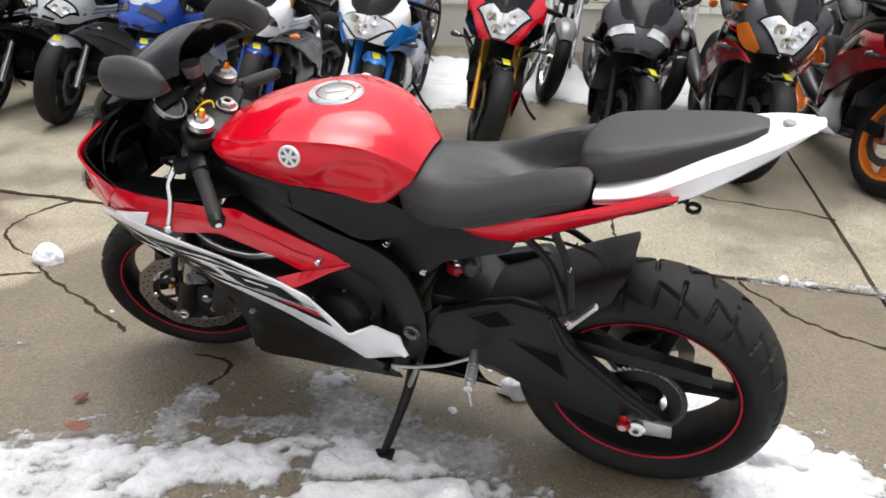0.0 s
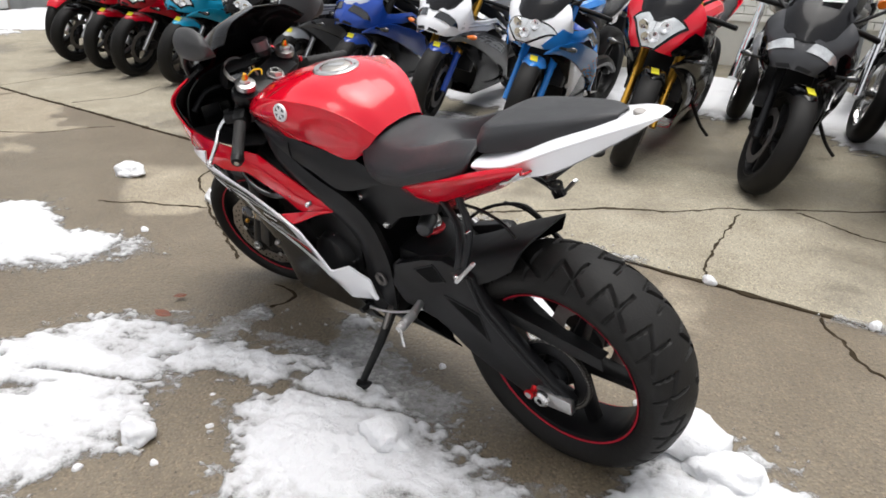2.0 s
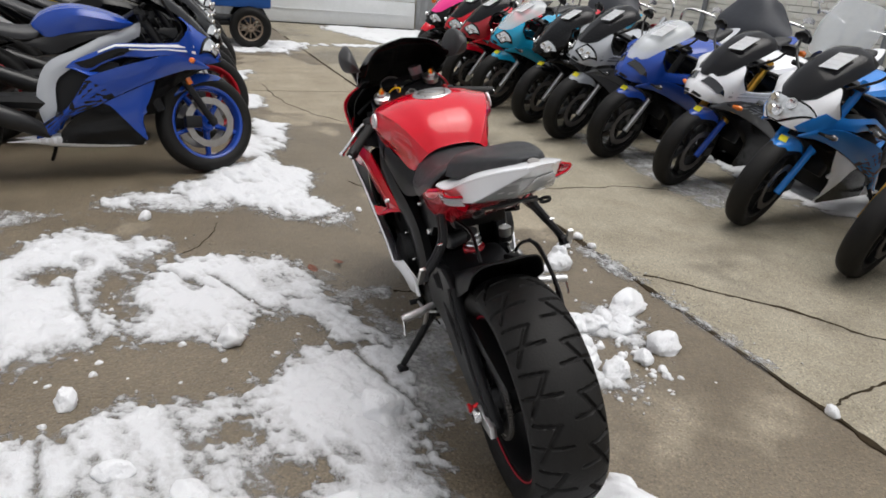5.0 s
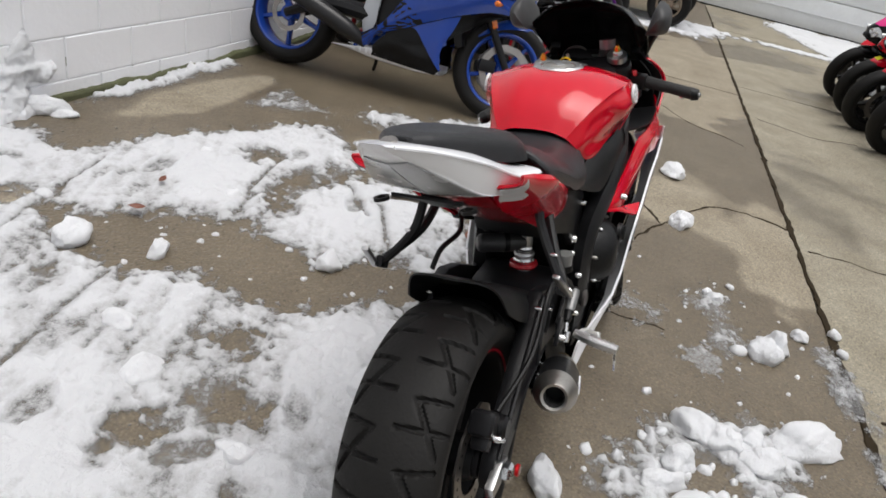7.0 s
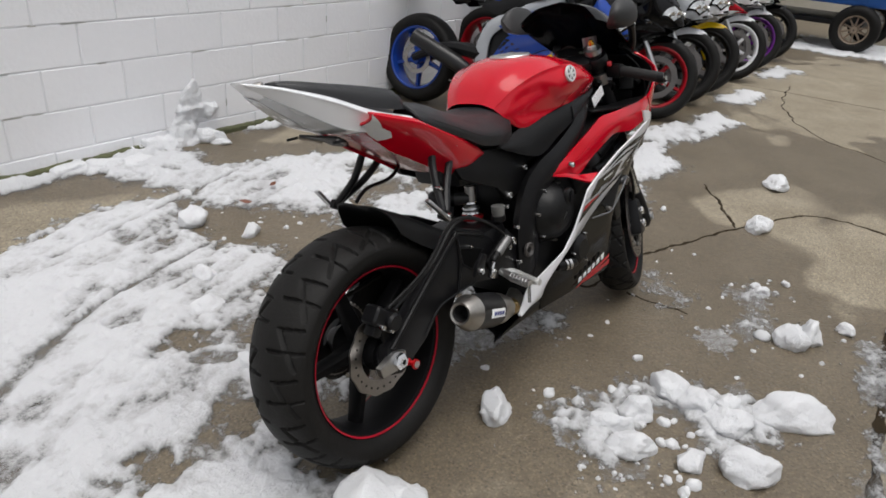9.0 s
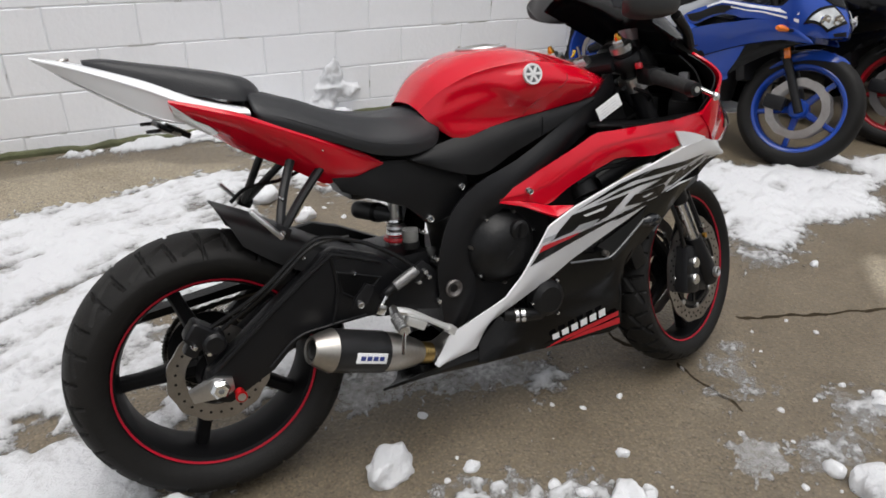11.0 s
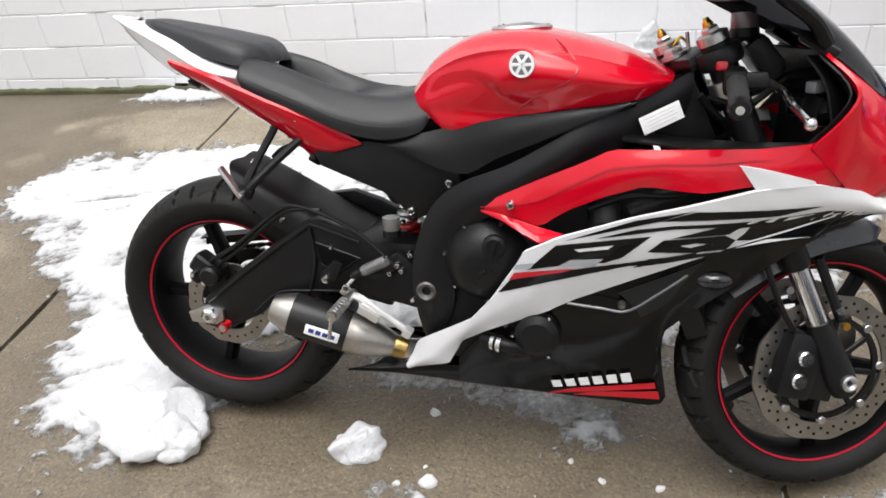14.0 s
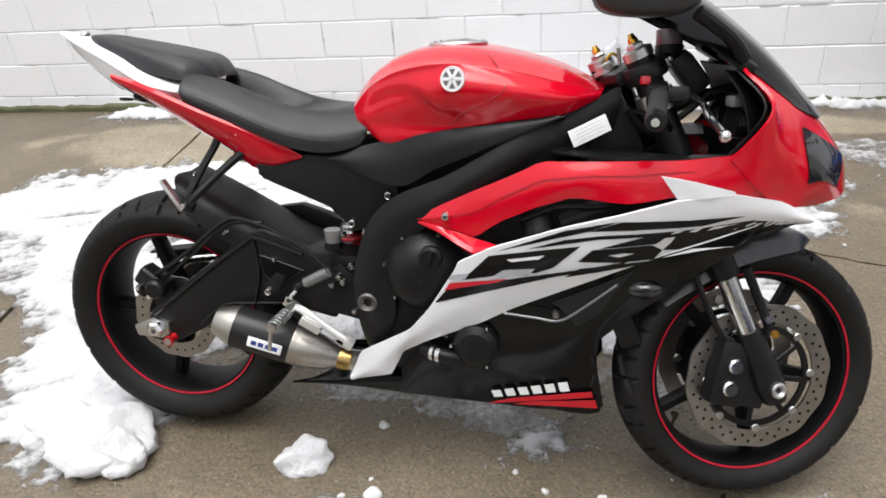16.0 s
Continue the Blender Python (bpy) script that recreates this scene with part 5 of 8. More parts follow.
# the hollows' shade as near-black plates laid on the arm, with raised rims
for name, outline, yy in (("arm_recess", [(.270, .508), (.372, .474), (.316, .433), (.280, .458)], -.1045), ("arm_recess", [(.297, .462), (.160, .372), (.182, .447)], .1455), ("arm_recess", [(.320, .546), (.390, .508), (.340, .485), (.285, .508)], .1455)):
    part(name, plate(outline, yy, .003, bevel=.001), HOLLOW_SHADE, swing)
    ring = [(x, yy, z) for x, z in outline]
    part("recess_rim", tube([q for p, n in zip(ring, ring[1:] + ring[:1]) for q in (tuple(Vector(p).lerp(Vector(n), .08)), tuple(Vector(p).lerp(Vector(n), .92)))] + [tuple(Vector(ring[0]).lerp(Vector(ring[1]), .08))], .0028, 6), FRAMEB, swing)
part("arm_rib", tube([(-.02, -.105, .345), (.12, -.106, .452), (.245, -.106, .540), (.275, -.106, .548), (.376, -.105, .512)], .006, 8), FRAMEB, swing)
part("arm_rib", tube([(.262, -.106, .545), (.268, -.107, .470), (.250, -.106, .392)], .004, 8), FRAMEB, swing)
part("arm_rib", tube([(-.05, .146, .290), (.04, .147, .355), (.158, .147, .455), (.185, .147, .500), (.205, .146, .550)], .005, 8), FRAMEB, swing)
part("weld_seam", tube([(.10, -.104, .325), (.165, -.105, .378), (.235, -.105, .388), (.33, -.104, .392)], .003, 6), FRAMEB, swing)
part("cross_brace", box((.16, .20, .15), (.43, 0, .44), .03), FRAMEB, hero)
guard = part("chain_guard", plate([(.165, .478), (-.140, .441), (-.143, .408), (.122, .436)], .116, .005, bevel=.002), BLACK, hero, "flat black plastic chain guard")
part("guard_flange", skin([[(.165, .080, .474), (.165, .116, .478)], [(.02, .080, .457), (.02, .116, .460)], [(-.138, .084, .438), (-.138, .116, .441)]], 8, 3, False, .004), BLACK, guard)
for s, yy in ((-1, -.101), (1, .143)):
    blk = part("axle_block", plate([(-.074, .318), (-.068, .292), (-.004, .288), (.018, .300), (.018, .328), (-.018, .340)] if s < 0 else [(.020, .300), (-.012, .303), (-.078, .300), (-.081, .264), (-.010, .256), (.012, .262)], yy + .004 * s, .018, bevel=.003), ALU, hero, "bright machined axle adjuster block")
    part("axle_nut", lathe([(.007, .0), (.0135, .0), (.0215, .003), (.0215, .014), (.015, .020), (.007, .020)], 6 if s < 0 else 20, True, m=pose(-.012 if s < 0 else -.004, yy + .012 * s, .314 if s < 0 else .284, 0, 0, 0 if s > 0 else 180)), CHROME, blk)
    sp = part("swingarm_spool", lathe([(0, 0), (.010, 0), (.0065, .008), (.0065, .016), (.0125, .021), (.0125, .027), (0, .027)], 20, False, m=pose(.026, yy + .008 * s, .291, 0, 0, 0 if s > 0 else 180)), REDANO, hero, "red anodised bobbin")
    part("spool_cap", lathe([(0, .0275), (.008, .0275), (.009, .029), (0, .030)], 16, False, m=pose(.026, yy + .008 * s, .291, 0, 0, 0 if s > 0 else 180)), ALU, sp)
cb = box((.078, .050, .050), (-.022, -.078, .424), .014, (0, 38, 0), segs=3)
lathe([(0, .030), (.018, .030), (.024, .024), (.025, -.020), (0, -.020)], 20, False, cb, pose(-.006, -.088, .412, 0, 0, 180))
box((.030, .036, .030), (-.050, -.080, .402), .009, (0, 38, 0), cb)
cal = part("rear_caliper", cb, FRAMEB, hero, "black single-piston rear brake caliper")
part("caliper_bracket", plate([(-.030, .405), (.016, .418), (.034, .352), (.014, .325), (-.022, .332)], -.082, .010), FRAMEB, hero)
for x, z in ((-.046, .416), (-.020, .396)):
    bolt((x, -.110, z), .009, cal)
part("brake_hose", tube([(-.005, -.095, .445), (.10, -.128, .51), (.20, -.128, .585), (.25, -.128, .598), (.33, -.130, .572), (.40, -.132, .530), (.445, -.135, .490)], .0050, 8), BLACK, hero)
part("brake_cable", tube([(.015, -.095, .435), (.13, -.130, .52), (.22, -.128, .585), (.30, -.128, .590)], .005, 6), BLACK, hero)

# hugger, shock and hangers
hug = part("rear_hugger", moved(skin(HUGGER, 16, 12, True, .004), Matrix.Translation((0, .022, 0))), mat("hugger_black", (.007, .007, .0075), .5, vary=.15, spec=.3), hero, "black rear hugger with a notched end")
for x, y, z in ((.20, -.113, .560), (.31, -.110, .500), (.16, .113, .575)):
    bolt((x, y, z), .006, hug, -1 if y < 0 else 1)
coil = [(.460 + .027 * math.cos(a), -.008 + .027 * math.sin(a), .430 + .0044 * a) for a in np.arange(0, 2 * math.pi * 3.3, .35)]
shock = part("rear_shock", tube([(.452, -.012, .42), (.462, -.010, .62)], .017, 14), ALU, hero, "bright shock absorber body")
part("spring", tube(coil, .0080, 8, len(coil) * 2), SPRING, shock, "red coil spring")
for z, r, m in ((.528, .034, SPRING), (.541, .027, CHROME), (.554, .025, ALU), (.571, .022, CHROME)):
    part("spring_collar", lathe([(.016, -.005), (r - .002, -.005), (r, 0), (r - .002, .005), (.016, .005)], 24, True, m=pose(.461, -.008, z, 90, 0, 0)), m, shock)
flask = Vector((.395, .085, .592))
along = Vector((.458, -.012, .586)) - flask
FLASK = Matrix.Translation(flask) @ along.to_track_quat("Y", "Z").to_matrix().to_4x4()
part("shock_reservoir", lathe([(0, -.006), (.014, -.005), (.020, 0), (.0225, .008), (.0225, .080), (.019, .090), (.017, .112), (0, .112)], 24, False, m=FLASK), mat("grey_canister", (.045, .045, .047), .42, metal=.3, vary=.1), shock)
part("reservoir_band", lathe([(.022, .058), (.0245, .058), (.0245, .070), (.022, .070)], 24, True, m=FLASK), BLACK, shock)
for s in (1, -1):
    y0, y1, fx, fz = .118 * s, -.166 if s < 0 else 0.217, .147 if s < 0 else 0.151, .640 if s < 0 else 0.626
    hang = part("footrest_hanger", tube([(.204, y0, .775), (.5 * fx + .097, .142 * s, .705), (fx, y1, fz)], .0095, 8), FRAMEB, hero, "black tubular passenger footrest hanger")
    part("hanger_strut", tube([(.265, y0, .750), (.5 * fx + .132, .142 * s, .695), (fx + .010, y1, fz + .004)], .0095, 8), FRAMEB, hang)
    part("hanger_foot", box((.036, .018, .026), (fx + .004, y1, fz), .006, (0, 30, 0)), FRAMEB, hang)
    part("passenger_footrest", box((.084, .016, .010), (fx - .024, y1 + .010 * s, fz + .022), .004, (0, 51, 10 * s)), ALU, hang, "bare ribbed metal footrest")
    bolt((fx + .004, y1 + .012 * s, fz), .007, hang, s)
    bolt((.5 * fx + .092, .152 * s, .705), .005, hang, s)

# exhaust
EX0, EX1 = Vector((.186, -.162, .366)), Vector((.470, -.118, .262))
ed = (EX1 - EX0).normalized()
EXM = Matrix.Translation(EX0) @ ed.to_track_quat("Y", "Z").to_matrix().to_4x4()
SLIM = Matrix.Diagonal((.77, 1, .77, 1))
can = part("muffler", lathe([(.052, .034), (.0625, .038), (.063, .044), (.063, .164), (.0625, .170), (.055, .172)], 36, True, m=EXM @ SLIM), CARBON, hero, "short dark carbon muffler")
part("end_cap", lathe([(.030, -.008), (.037, -.010), (.041, -.006), (.054, .018), (.0635, .037), (.060, .038), (.046, .018), (.032, .010)], 36, True, m=EXM @ SLIM), TITAN, can, "brushed metal end cap")
part("outlet", lathe([(.0, .05), (.030, .05), (.030, -.003), (.027, -.003), (.026, .045), (0, .045)], 28, False, m=EXM @ SLIM), mat("soot", (.01, .01, .01), .9), can)
part("inlet_cone", lathe([(.059, .168), (.0615, .172), (.057, .215), (.043, .262), (.032, .282), (.026, .282), (.05, .2)], 36, True, m=EXM @ SLIM), TITAN, can, "brushed metal inlet cone")
part("brass_collar", lathe([(.027, .280), (.033, .280), (.034, .285), (.034, .308), (.030, .312), (.024, .312)], 28, True, m=EXM @ SLIM), mat("heated_brass", (.42, .29, .11), .3, metal=1, vary=.2, scale=40), can)
part("link_pipe", tube([tuple(EX0 + ed * .30), tuple(EX0 + ed * .36 + Vector((0, .02, .01))), (.66, -.06, .30), (.80, -.04, .24)], .026, 14), TITAN, can)
for k, (al, an) in enumerate(((.050, -62), (.050, 34), (.050, -14), (.158, 34), (.158, -14), (.158, -62))):
    p = EXM @ (Matrix.Rotation(radians(an), 4, "Y") @ Vector((0, 0, 0)) + Vector((0, al, 0))) + (EXM.to_3x3() @ (Matrix.Rotation(radians(an), 3, "Y") @ Vector((-.0490, 0, 0))))
    b = bmesh.new()
    bmesh.ops.create_uvsphere(b, u_segments=8, v_segments=5, radius=.006, matrix=Matrix.Translation(p))
    part("rivet", b, CHROME, can)
side = EXM.to_3x3() @ Vector((-1, 0, 0))
if side.y > 0:
    side = -side
mid_ex = EX0 + ed * .118 + side * .0492
ez_ex = side.cross(ed).normalized()
if ez_ex.z < 0:
    ez_ex = -ez_ex
def flat_plate(name, centre, ex, ez, w, h, t, material, parent, label="", bevel=.002):
    n = ex.cross(ez)
    m = Matrix((ex, n, ez)).transposed().to_4x4()
    return part(name, moved(box((w, t, h), (0, 0, 0), bevel), Matrix.Translation(centre) @ m), material, parent, label)
badge = flat_plate("badge", mid_ex, ed, ez_ex, .078, .024, .004, PAPER, can, "small white and blue metal badge")
NAVY = mat("navy_ink", (.02, .04, .22), .4)
for k in range(4):
    flat_plate("badge_bar", mid_ex + side * .0022 + ed * (-.024 + .016 * k), ed, ez_ex, .012, .010, .0012, NAVY, badge, bevel=.0004)
part("muffler_mount", plate([(.285, .425), (.325, .430), (.345, .470), (.325, .480), (.295, .450)], -.135, .010), FRAMEB, hero)
bolt((.305, -.145, .437), .012)

# frame, covers and engine
for s in (1, -1):
    part("frame_spar", skin(SPAR, 30, 8, False, .030, flip=s), FRAMEB, hero, "satin black aluminium frame spar")
    part("side_cover", skin(SIDE_COVER, 18, 8, False, .010, flip=s), BLACK, hero)
    part("cover_facet", patch(SIDE_COVER, [(.66, .30), (.66, .95), (.97, .75), (.97, .25)], .0035, s, 10, 5, .002), FRAMEB, hero)
    part("subframe_plate", plate([(.285, .722), (.345, .735), (.405, .742), (.47, .735), (.56, .706), (.608, .672), (.600, .600), (.505, .572), (.474, .604), (.452, .625), (.303, .686)], .104 * s, .018, bevel=.005), BLACK, hero)
    for x, z, yy in ((.586, .655, .116), (.502, .592, .116)):
        bolt((x, yy * s, z), .0125, None, s)
    ring = part("pivot_nut", lathe([(.010, 0), (.021, 0), (.022, .006), (.018, .009), (.014, .006), (.010, .004)], 24, True, m=pose(.535, .146 * s, .423, 0, 0, 0 if s > 0 else 180)), DULLDISC, hero, "bright ring nut of the swingarm pivot")
    # a solid near-black disc stands for the shade inside the spar's hole
    part("spar_hole", disc(.017, .004, 20, m=pose(.580, .150 * s, .560)), mat("hole_shade_black", (.004, .004, .004), .9), hero)
    part("heel_plate", plate([(.36, .44), (.47, .50), (.515, .46), (.505, .37), (.44, .385), (.38, .40)], .120 * s, .010, bevel=.003), FRAMEB, hero)
eng = part("engine", box((.36, .29, .20), (.78, 0, .52), .03, (0, -8, 0)), ENGINE, hero, "black engine block")
part("crankcase", box((.44, .27, .20), (.76, 0, .35), .04), ENGINE, eng)
part("cylinder_head", box((.24, .32, .16), (.90, 0, .62), .03, (0, -22, 0)), ENGINE, eng)
cl = part("clutch_cover", lathe([(0, .050), (.030, .052), (.058, .044), (.074, .026), (.084, .010), (.090, 0), (.090, -.03), (0, -.03)], 40, False, m=pose(.668, -.150, .500, 0, 0, 180)), ENGINE, eng, "round satin black clutch cover")
part("oil_filler_cap", lathe([(0, .012), (.018, .014), (.024, .010), (.025, 0), (0, 0)], 20, False, m=pose(.690, -.193, .548, 0, 0, 180)), BLACK, cl)
part("filler_grip", box((.008, .010, .036), (.690, -.208, .548), .003, (0, 15, 0)), BLACK, cl)
for k in range(7):
    a = radians(20 + 50 * k)
    bolt((.668 + .088 * math.cos(a), -.158, .500 + .088 * math.sin(a)), .006, cl, -1, STEEL if k % 2 else None)
part("cover_rib", box((.030, .012, .010), (.690, -.196, .500), .003, (0, 50, 0)), BLACK, cl)
part("cover_rib", box((.030, .012, .010), (.662, -.198, .490), .003, (0, -40, 0)), BLACK, cl)
part("small_cover", lathe([(0, .020), (.032, .020), (.046, .010), (.048, 0), (.048, -.03), (0, -.03)], 30, False, m=pose(.775, -.178, .352, 0, 0, 180)), ENGINE, eng)
for k in range(3):
    a = radians(60 + 120 * k)
    bolt((.775 + .050 * math.cos(a), -.188, .352 + .050 * math.sin(a)), .006, eng)
part("stator_cover", lathe([(0, .045), (.04, .046), (.07, .030), (.080, 0), (.080, -.03), (0, -.03)], 36, False, m=pose(.715, .140, .440)), ENGINE, eng)
for k in range(5):
    a = radians(30 + 72 * k)
    bolt((.715 + .082 * math.cos(a), .150, .440 + .082 * math.sin(a)), .006, eng, 1)
part("coolant_hose", tube([(.66, -.165, .33), (.71, -.185, .325), (.76, -.17, .31)], .016, 12), BLACK, eng)
part("hose_clip", lathe([(.0165, -.005), (.019, -.005), (.019, .005), (.0165, .005)], 18, True, m=Matrix.Translation((.700, -.183, .326)) @ Matrix.Rotation(radians(70), 4, "Z")), CHROME, eng)
part("hose_clip", lathe([(.0165, -.004), (.019, -.004), (.019, .004), (.0165, .004)], 18, True, m=Matrix.Translation((.686, -.178, .327)) @ Matrix.Rotation(radians(70), 4, "Z")), CHROME, eng)
part("radiator", box((.045, .34, .30), (1.035, 0, .50), .01, (0, -22, 0)), BLACK, hero)
for k in range(4):
    yk = -.105 + .07 * k
    part("header_pipe", tube([(.98, yk, .58), (1.02, yk, .44), (.97, yk * .8, .28), (.80, yk * .4, .22), (.66, -.05, .26)], .019, 10), TITAN, eng)
part("inner_tube", tube([(1.08, .160, .642), (1.035, .176, .622), (.985, .180, .606), (.914, .184, .606), (.86, .188, .622), (.80, .186, .640)], .0115, 12), CHROME, hero, "bright metal pipe inside the fairing")
part("air_duct", tube([(1.14, -.12, .665), (1.04, -.150, .650), (.95, -.150, .61)], [.036, .030, .026], 12), ENGINE, hero)
part("throttle_body", lathe([(.02, -.03), (.034, -.03), (.036, 0), (.034, .03), (.02, .03)], 18, True, m=pose(.90, -.150, .615, 60, 0, 20)), ENGINE, hero)
part("coolant_pipe", tube([(1.12, -.175, .625), (1.05, -.182, .610), (.97, -.186, .585), (.88, -.186, .580)], .010, 10), FRAMEB, hero)
part("harness", tube([(1.10, -.165, .668), (1.02, -.180, .655), (.94, -.182, .652), (.87, -.178, .625)], .006, 8), BLACK, hero)
part("air_duct", tube([(1.14, .13, .66), (1.06, .145, .645), (.96, .13, .60)], [.038, .030, .026], 12), BLACK, hero)
part("air_box", box((.36, .20, .12), (.78, 0, .74), .03, (0, -14, 0)), BLACK, hero)
part("battery_box", box((.22, .16, .10), (.44, 0, .70), .02), BLACK, hero)
part("tail_frame", box((.34, .12, .05), (.20, 0, .815), .012, (0, 24, 0)), BLACK, hero)

# rear brake parts, footrests, pedals
cup = part("fluid_reservoir", lathe([(0, -.022), (.015, -.022), (.018, -.016), (.019, .014), (0, .014)], 20, False, m=pose(.453, -.108, .560, 90, 0, 0)), mat("milky_cup", (.16, .16, .155), .3, vary=.2, coat=.3), hero, "milky rear brake fluid cup with black cap")
part("reservoir_lid", lathe([(0, .014), (.020, .014), (.0205, .028), (.016, .032), (0, .032)], 20, False, m=pose(.453, -.108, .560, -90, 0, 0)), BLACK, cup)
bolt((.4805, -.118, .565), .008)
mc = part("master_cylinder", tube([(.392, -.140, .458), (.396, -.140, .460), (.442, -.140, .483), (.447, -.140, .486)], [.009, .0125, .0125, .009], 14), mat("grey_cast_metal", (.20, .20, .20), .4, metal=.6, vary=.25, scale=60, bump=.2), hero, "grey rear brake master cylinder")
part("rubber_boot", tube([(.365, -.141, .445), (.374, -.141, .449), (.384, -.140, .454), (.394, -.140, .459)], [.007, .010, .0095, .012], 12), BLACK, mc)
part("cylinder_lug", box((.030, .016, .022), (.452, -.134, .470), .005, (0, -25, 0)), FRAMEB, mc)
part("push_rod", tube([(.352, -.144, .420), (.372, -.141, .444)], .005, 8), CHROME, mc)
part("rod_clevis", box((.022, .014, .026), (.352, -.146, .414), .004, (0, 30, 0)), CHROME, mc)
for x, z in ((.452, .455), (.470, .475), (.500, .500), (.500, .395), (.478, .462)):
    bolt((x, -.136, z), .009, mc)
ped = part("brake_pedal", tube([(.365, -.165, .415), (.40, -.180, .408), (.455, -.188, .375), (.500, -.190, .345)], [.007, .009, .007, .008], 8), PALECAST, hero, "bare metal brake pedal")
part("pedal_plate", box((.050, .022, .020), (.415, -.185, .380), .004, (0, 30, 0)), PALECAST, ped)
part("pedal_tip", box((.020, .026, .020), (.500, -.190, .343), .004, (0, 30, 0)), PALECAST, ped)
for s in (1, -1):
    fr = part("footrest", tube([(.375, .160 * s, .415), (.365, .205 * s, .408), (.358, .262 * s, .402)], [.010, .012, .011], 10), ALU, hero, "bare metal footrest")
    for k in range(6):
        part("footrest_ridge", lathe([(.010, -.002), (.0135, -.002), (.0135, .002), (.010, .002)], 12, True, m=pose(.3655 - .0013 * k, (.200 + .010 * k) * s, .4085 - .001 * k)), ALU, fr)
    part("footrest_pin", tube([(.358, .258 * s, .402), (.350, .262 * s, .352)], .0045, 8), CHROME, fr)
sh = part("shift_lever", tube([(.38, .150, .385), (.46, .160, .345), (.545, .165, .318), (.60, .168, .312)], [.0042, .0042, .0042, .0042], 8), ALU, hero, "bare metal gear lever and rod")
part("shift_toe", tube([(.60, .150, .312), (.60, .195, .312)], .009, 10), BLACK, sh)
stand = part("side_stand", tube([(.545, .130, .295), (.560, .175, .215), (.600, .250, .085)], [.017, .013, .011], 10), BLACK, hero, "black side stand, folded down")
part("stand_foot", box((.055, .035, .014), (.604, .258, .069), .005, (12, 10, 10)), BLACK, stand)
part("stand_spring", tube([(.52, .15, .33), (.555, .165, .24)], .008, 8), STEEL, stand)

# tank
tb = skin(TANK, 84, 64, True)
for v in tb.verts:
    # the knee hollows under a crisp bent edge, and the shoulder line above them
    x, z = v.co.x, v.co.z
    if abs(v.co.y) > .06:
        edge = float(np.interp(x, (.54, .60, .64, .672, .708, .77, .84), (.862, .884, .891, .884, .852, .843, .846)))
        w = min(1, max(0, (edge - z) / .030)) * min(1, max(0, (z - .772) / .035)) * min(1, max(0, (.80 - x) / .07)) * min(1, max(0, (x - .535) / .04))
        v.co.y -= math.copysign(.010 * w * w * (3 - 2 * w), v.co.y)
        line = float(np.interp(x, (.55, .62, .68, .74, .80, .86), (.880, .907, .918, .919, .906, .890)))
        w = math.exp(-((z - line) / .007) ** 2) * min(1, max(0, (x - .56) / .05)) * min(1, max(0, (.86 - x) / .05))
        v.co.y += math.copysign(.0025 * w, v.co.y)
        v.co.z += .002 * w
EMBLEM = mat("bright_enamel", (.72, .72, .73), .3, vary=.05, coat=.3)
tank = part("fuel_tank", tb, RED, hero, "glossy red fuel tank")
for s in (1, -1):
    em = Matrix.Translation(Vector(surf(TANK, .505, .769)) * Vector((1, s, 1)) + Vector((0, .003 * s, 0))) @ pose(0, 0, 0, 8 * s, 0, 4 * s)
    e = part("emblem", lathe([(.0180, -.003), (.0232, -.003), (.0237, 0), (.0225, .0035), (.0180, .003)], 32, True, m=em @ Matrix.Rotation(0 if s > 0 else math.pi, 4, "Z")), EMBLEM, tank, "round white and silver emblem")
    part("emblem_field", disc(.0186, .005, 24, m=em), GREYP, e)
    for k in range(3):
        part("emblem_bar", moved(box((.036, .0080, .0062), (0, 0, 0), .001, (0, 60 * k, 0)), em), EMBLEM, e)
    # pressed seam of the front cover
    part("cover_seam", tube([on_side(TANK, x, z, .0004, s) for x, z in ((.770, .946), (.800, .932), (.822, .915), (.838, .895), (.838, .878), (.822, .862), (.785, .845), (.750, .826), (.731, .806))], .0017, 5, 48), DARKRED, tank)
cap_m = pose(.722, 0, .9525, 0, -1, 0) @ Matrix.Rotation(radians(90), 4, "X")
fc = part("filler_ring", lathe([(.043, -.006), (.060, -.006), (.062, 0), (.058, .004), (.044, .004)], 40, True, m=cap_m), ALU, tank, "polished filler ring")
part("filler_cap", lathe([(0, .006), (.034, .006), (.040, .003), (.042, -.004), (0, -.004)], 36, False, m=cap_m), TITAN, fc)
part("key_flap", box((.045, .020, .006), (.722, 0, .958), .002, (0, -1, 30)), ALU, fc)
for k in range(5):
    a = 2 * math.pi * k / 5
    b = bmesh.new()
    bmesh.ops.create_uvsphere(b, u_segments=8, v_segments=5, radius=.0042, matrix=Matrix.Translation((.722 + .052 * math.cos(a), .052 * math.sin(a), .955)))
    part("cap_screw", b, STEEL, fc)

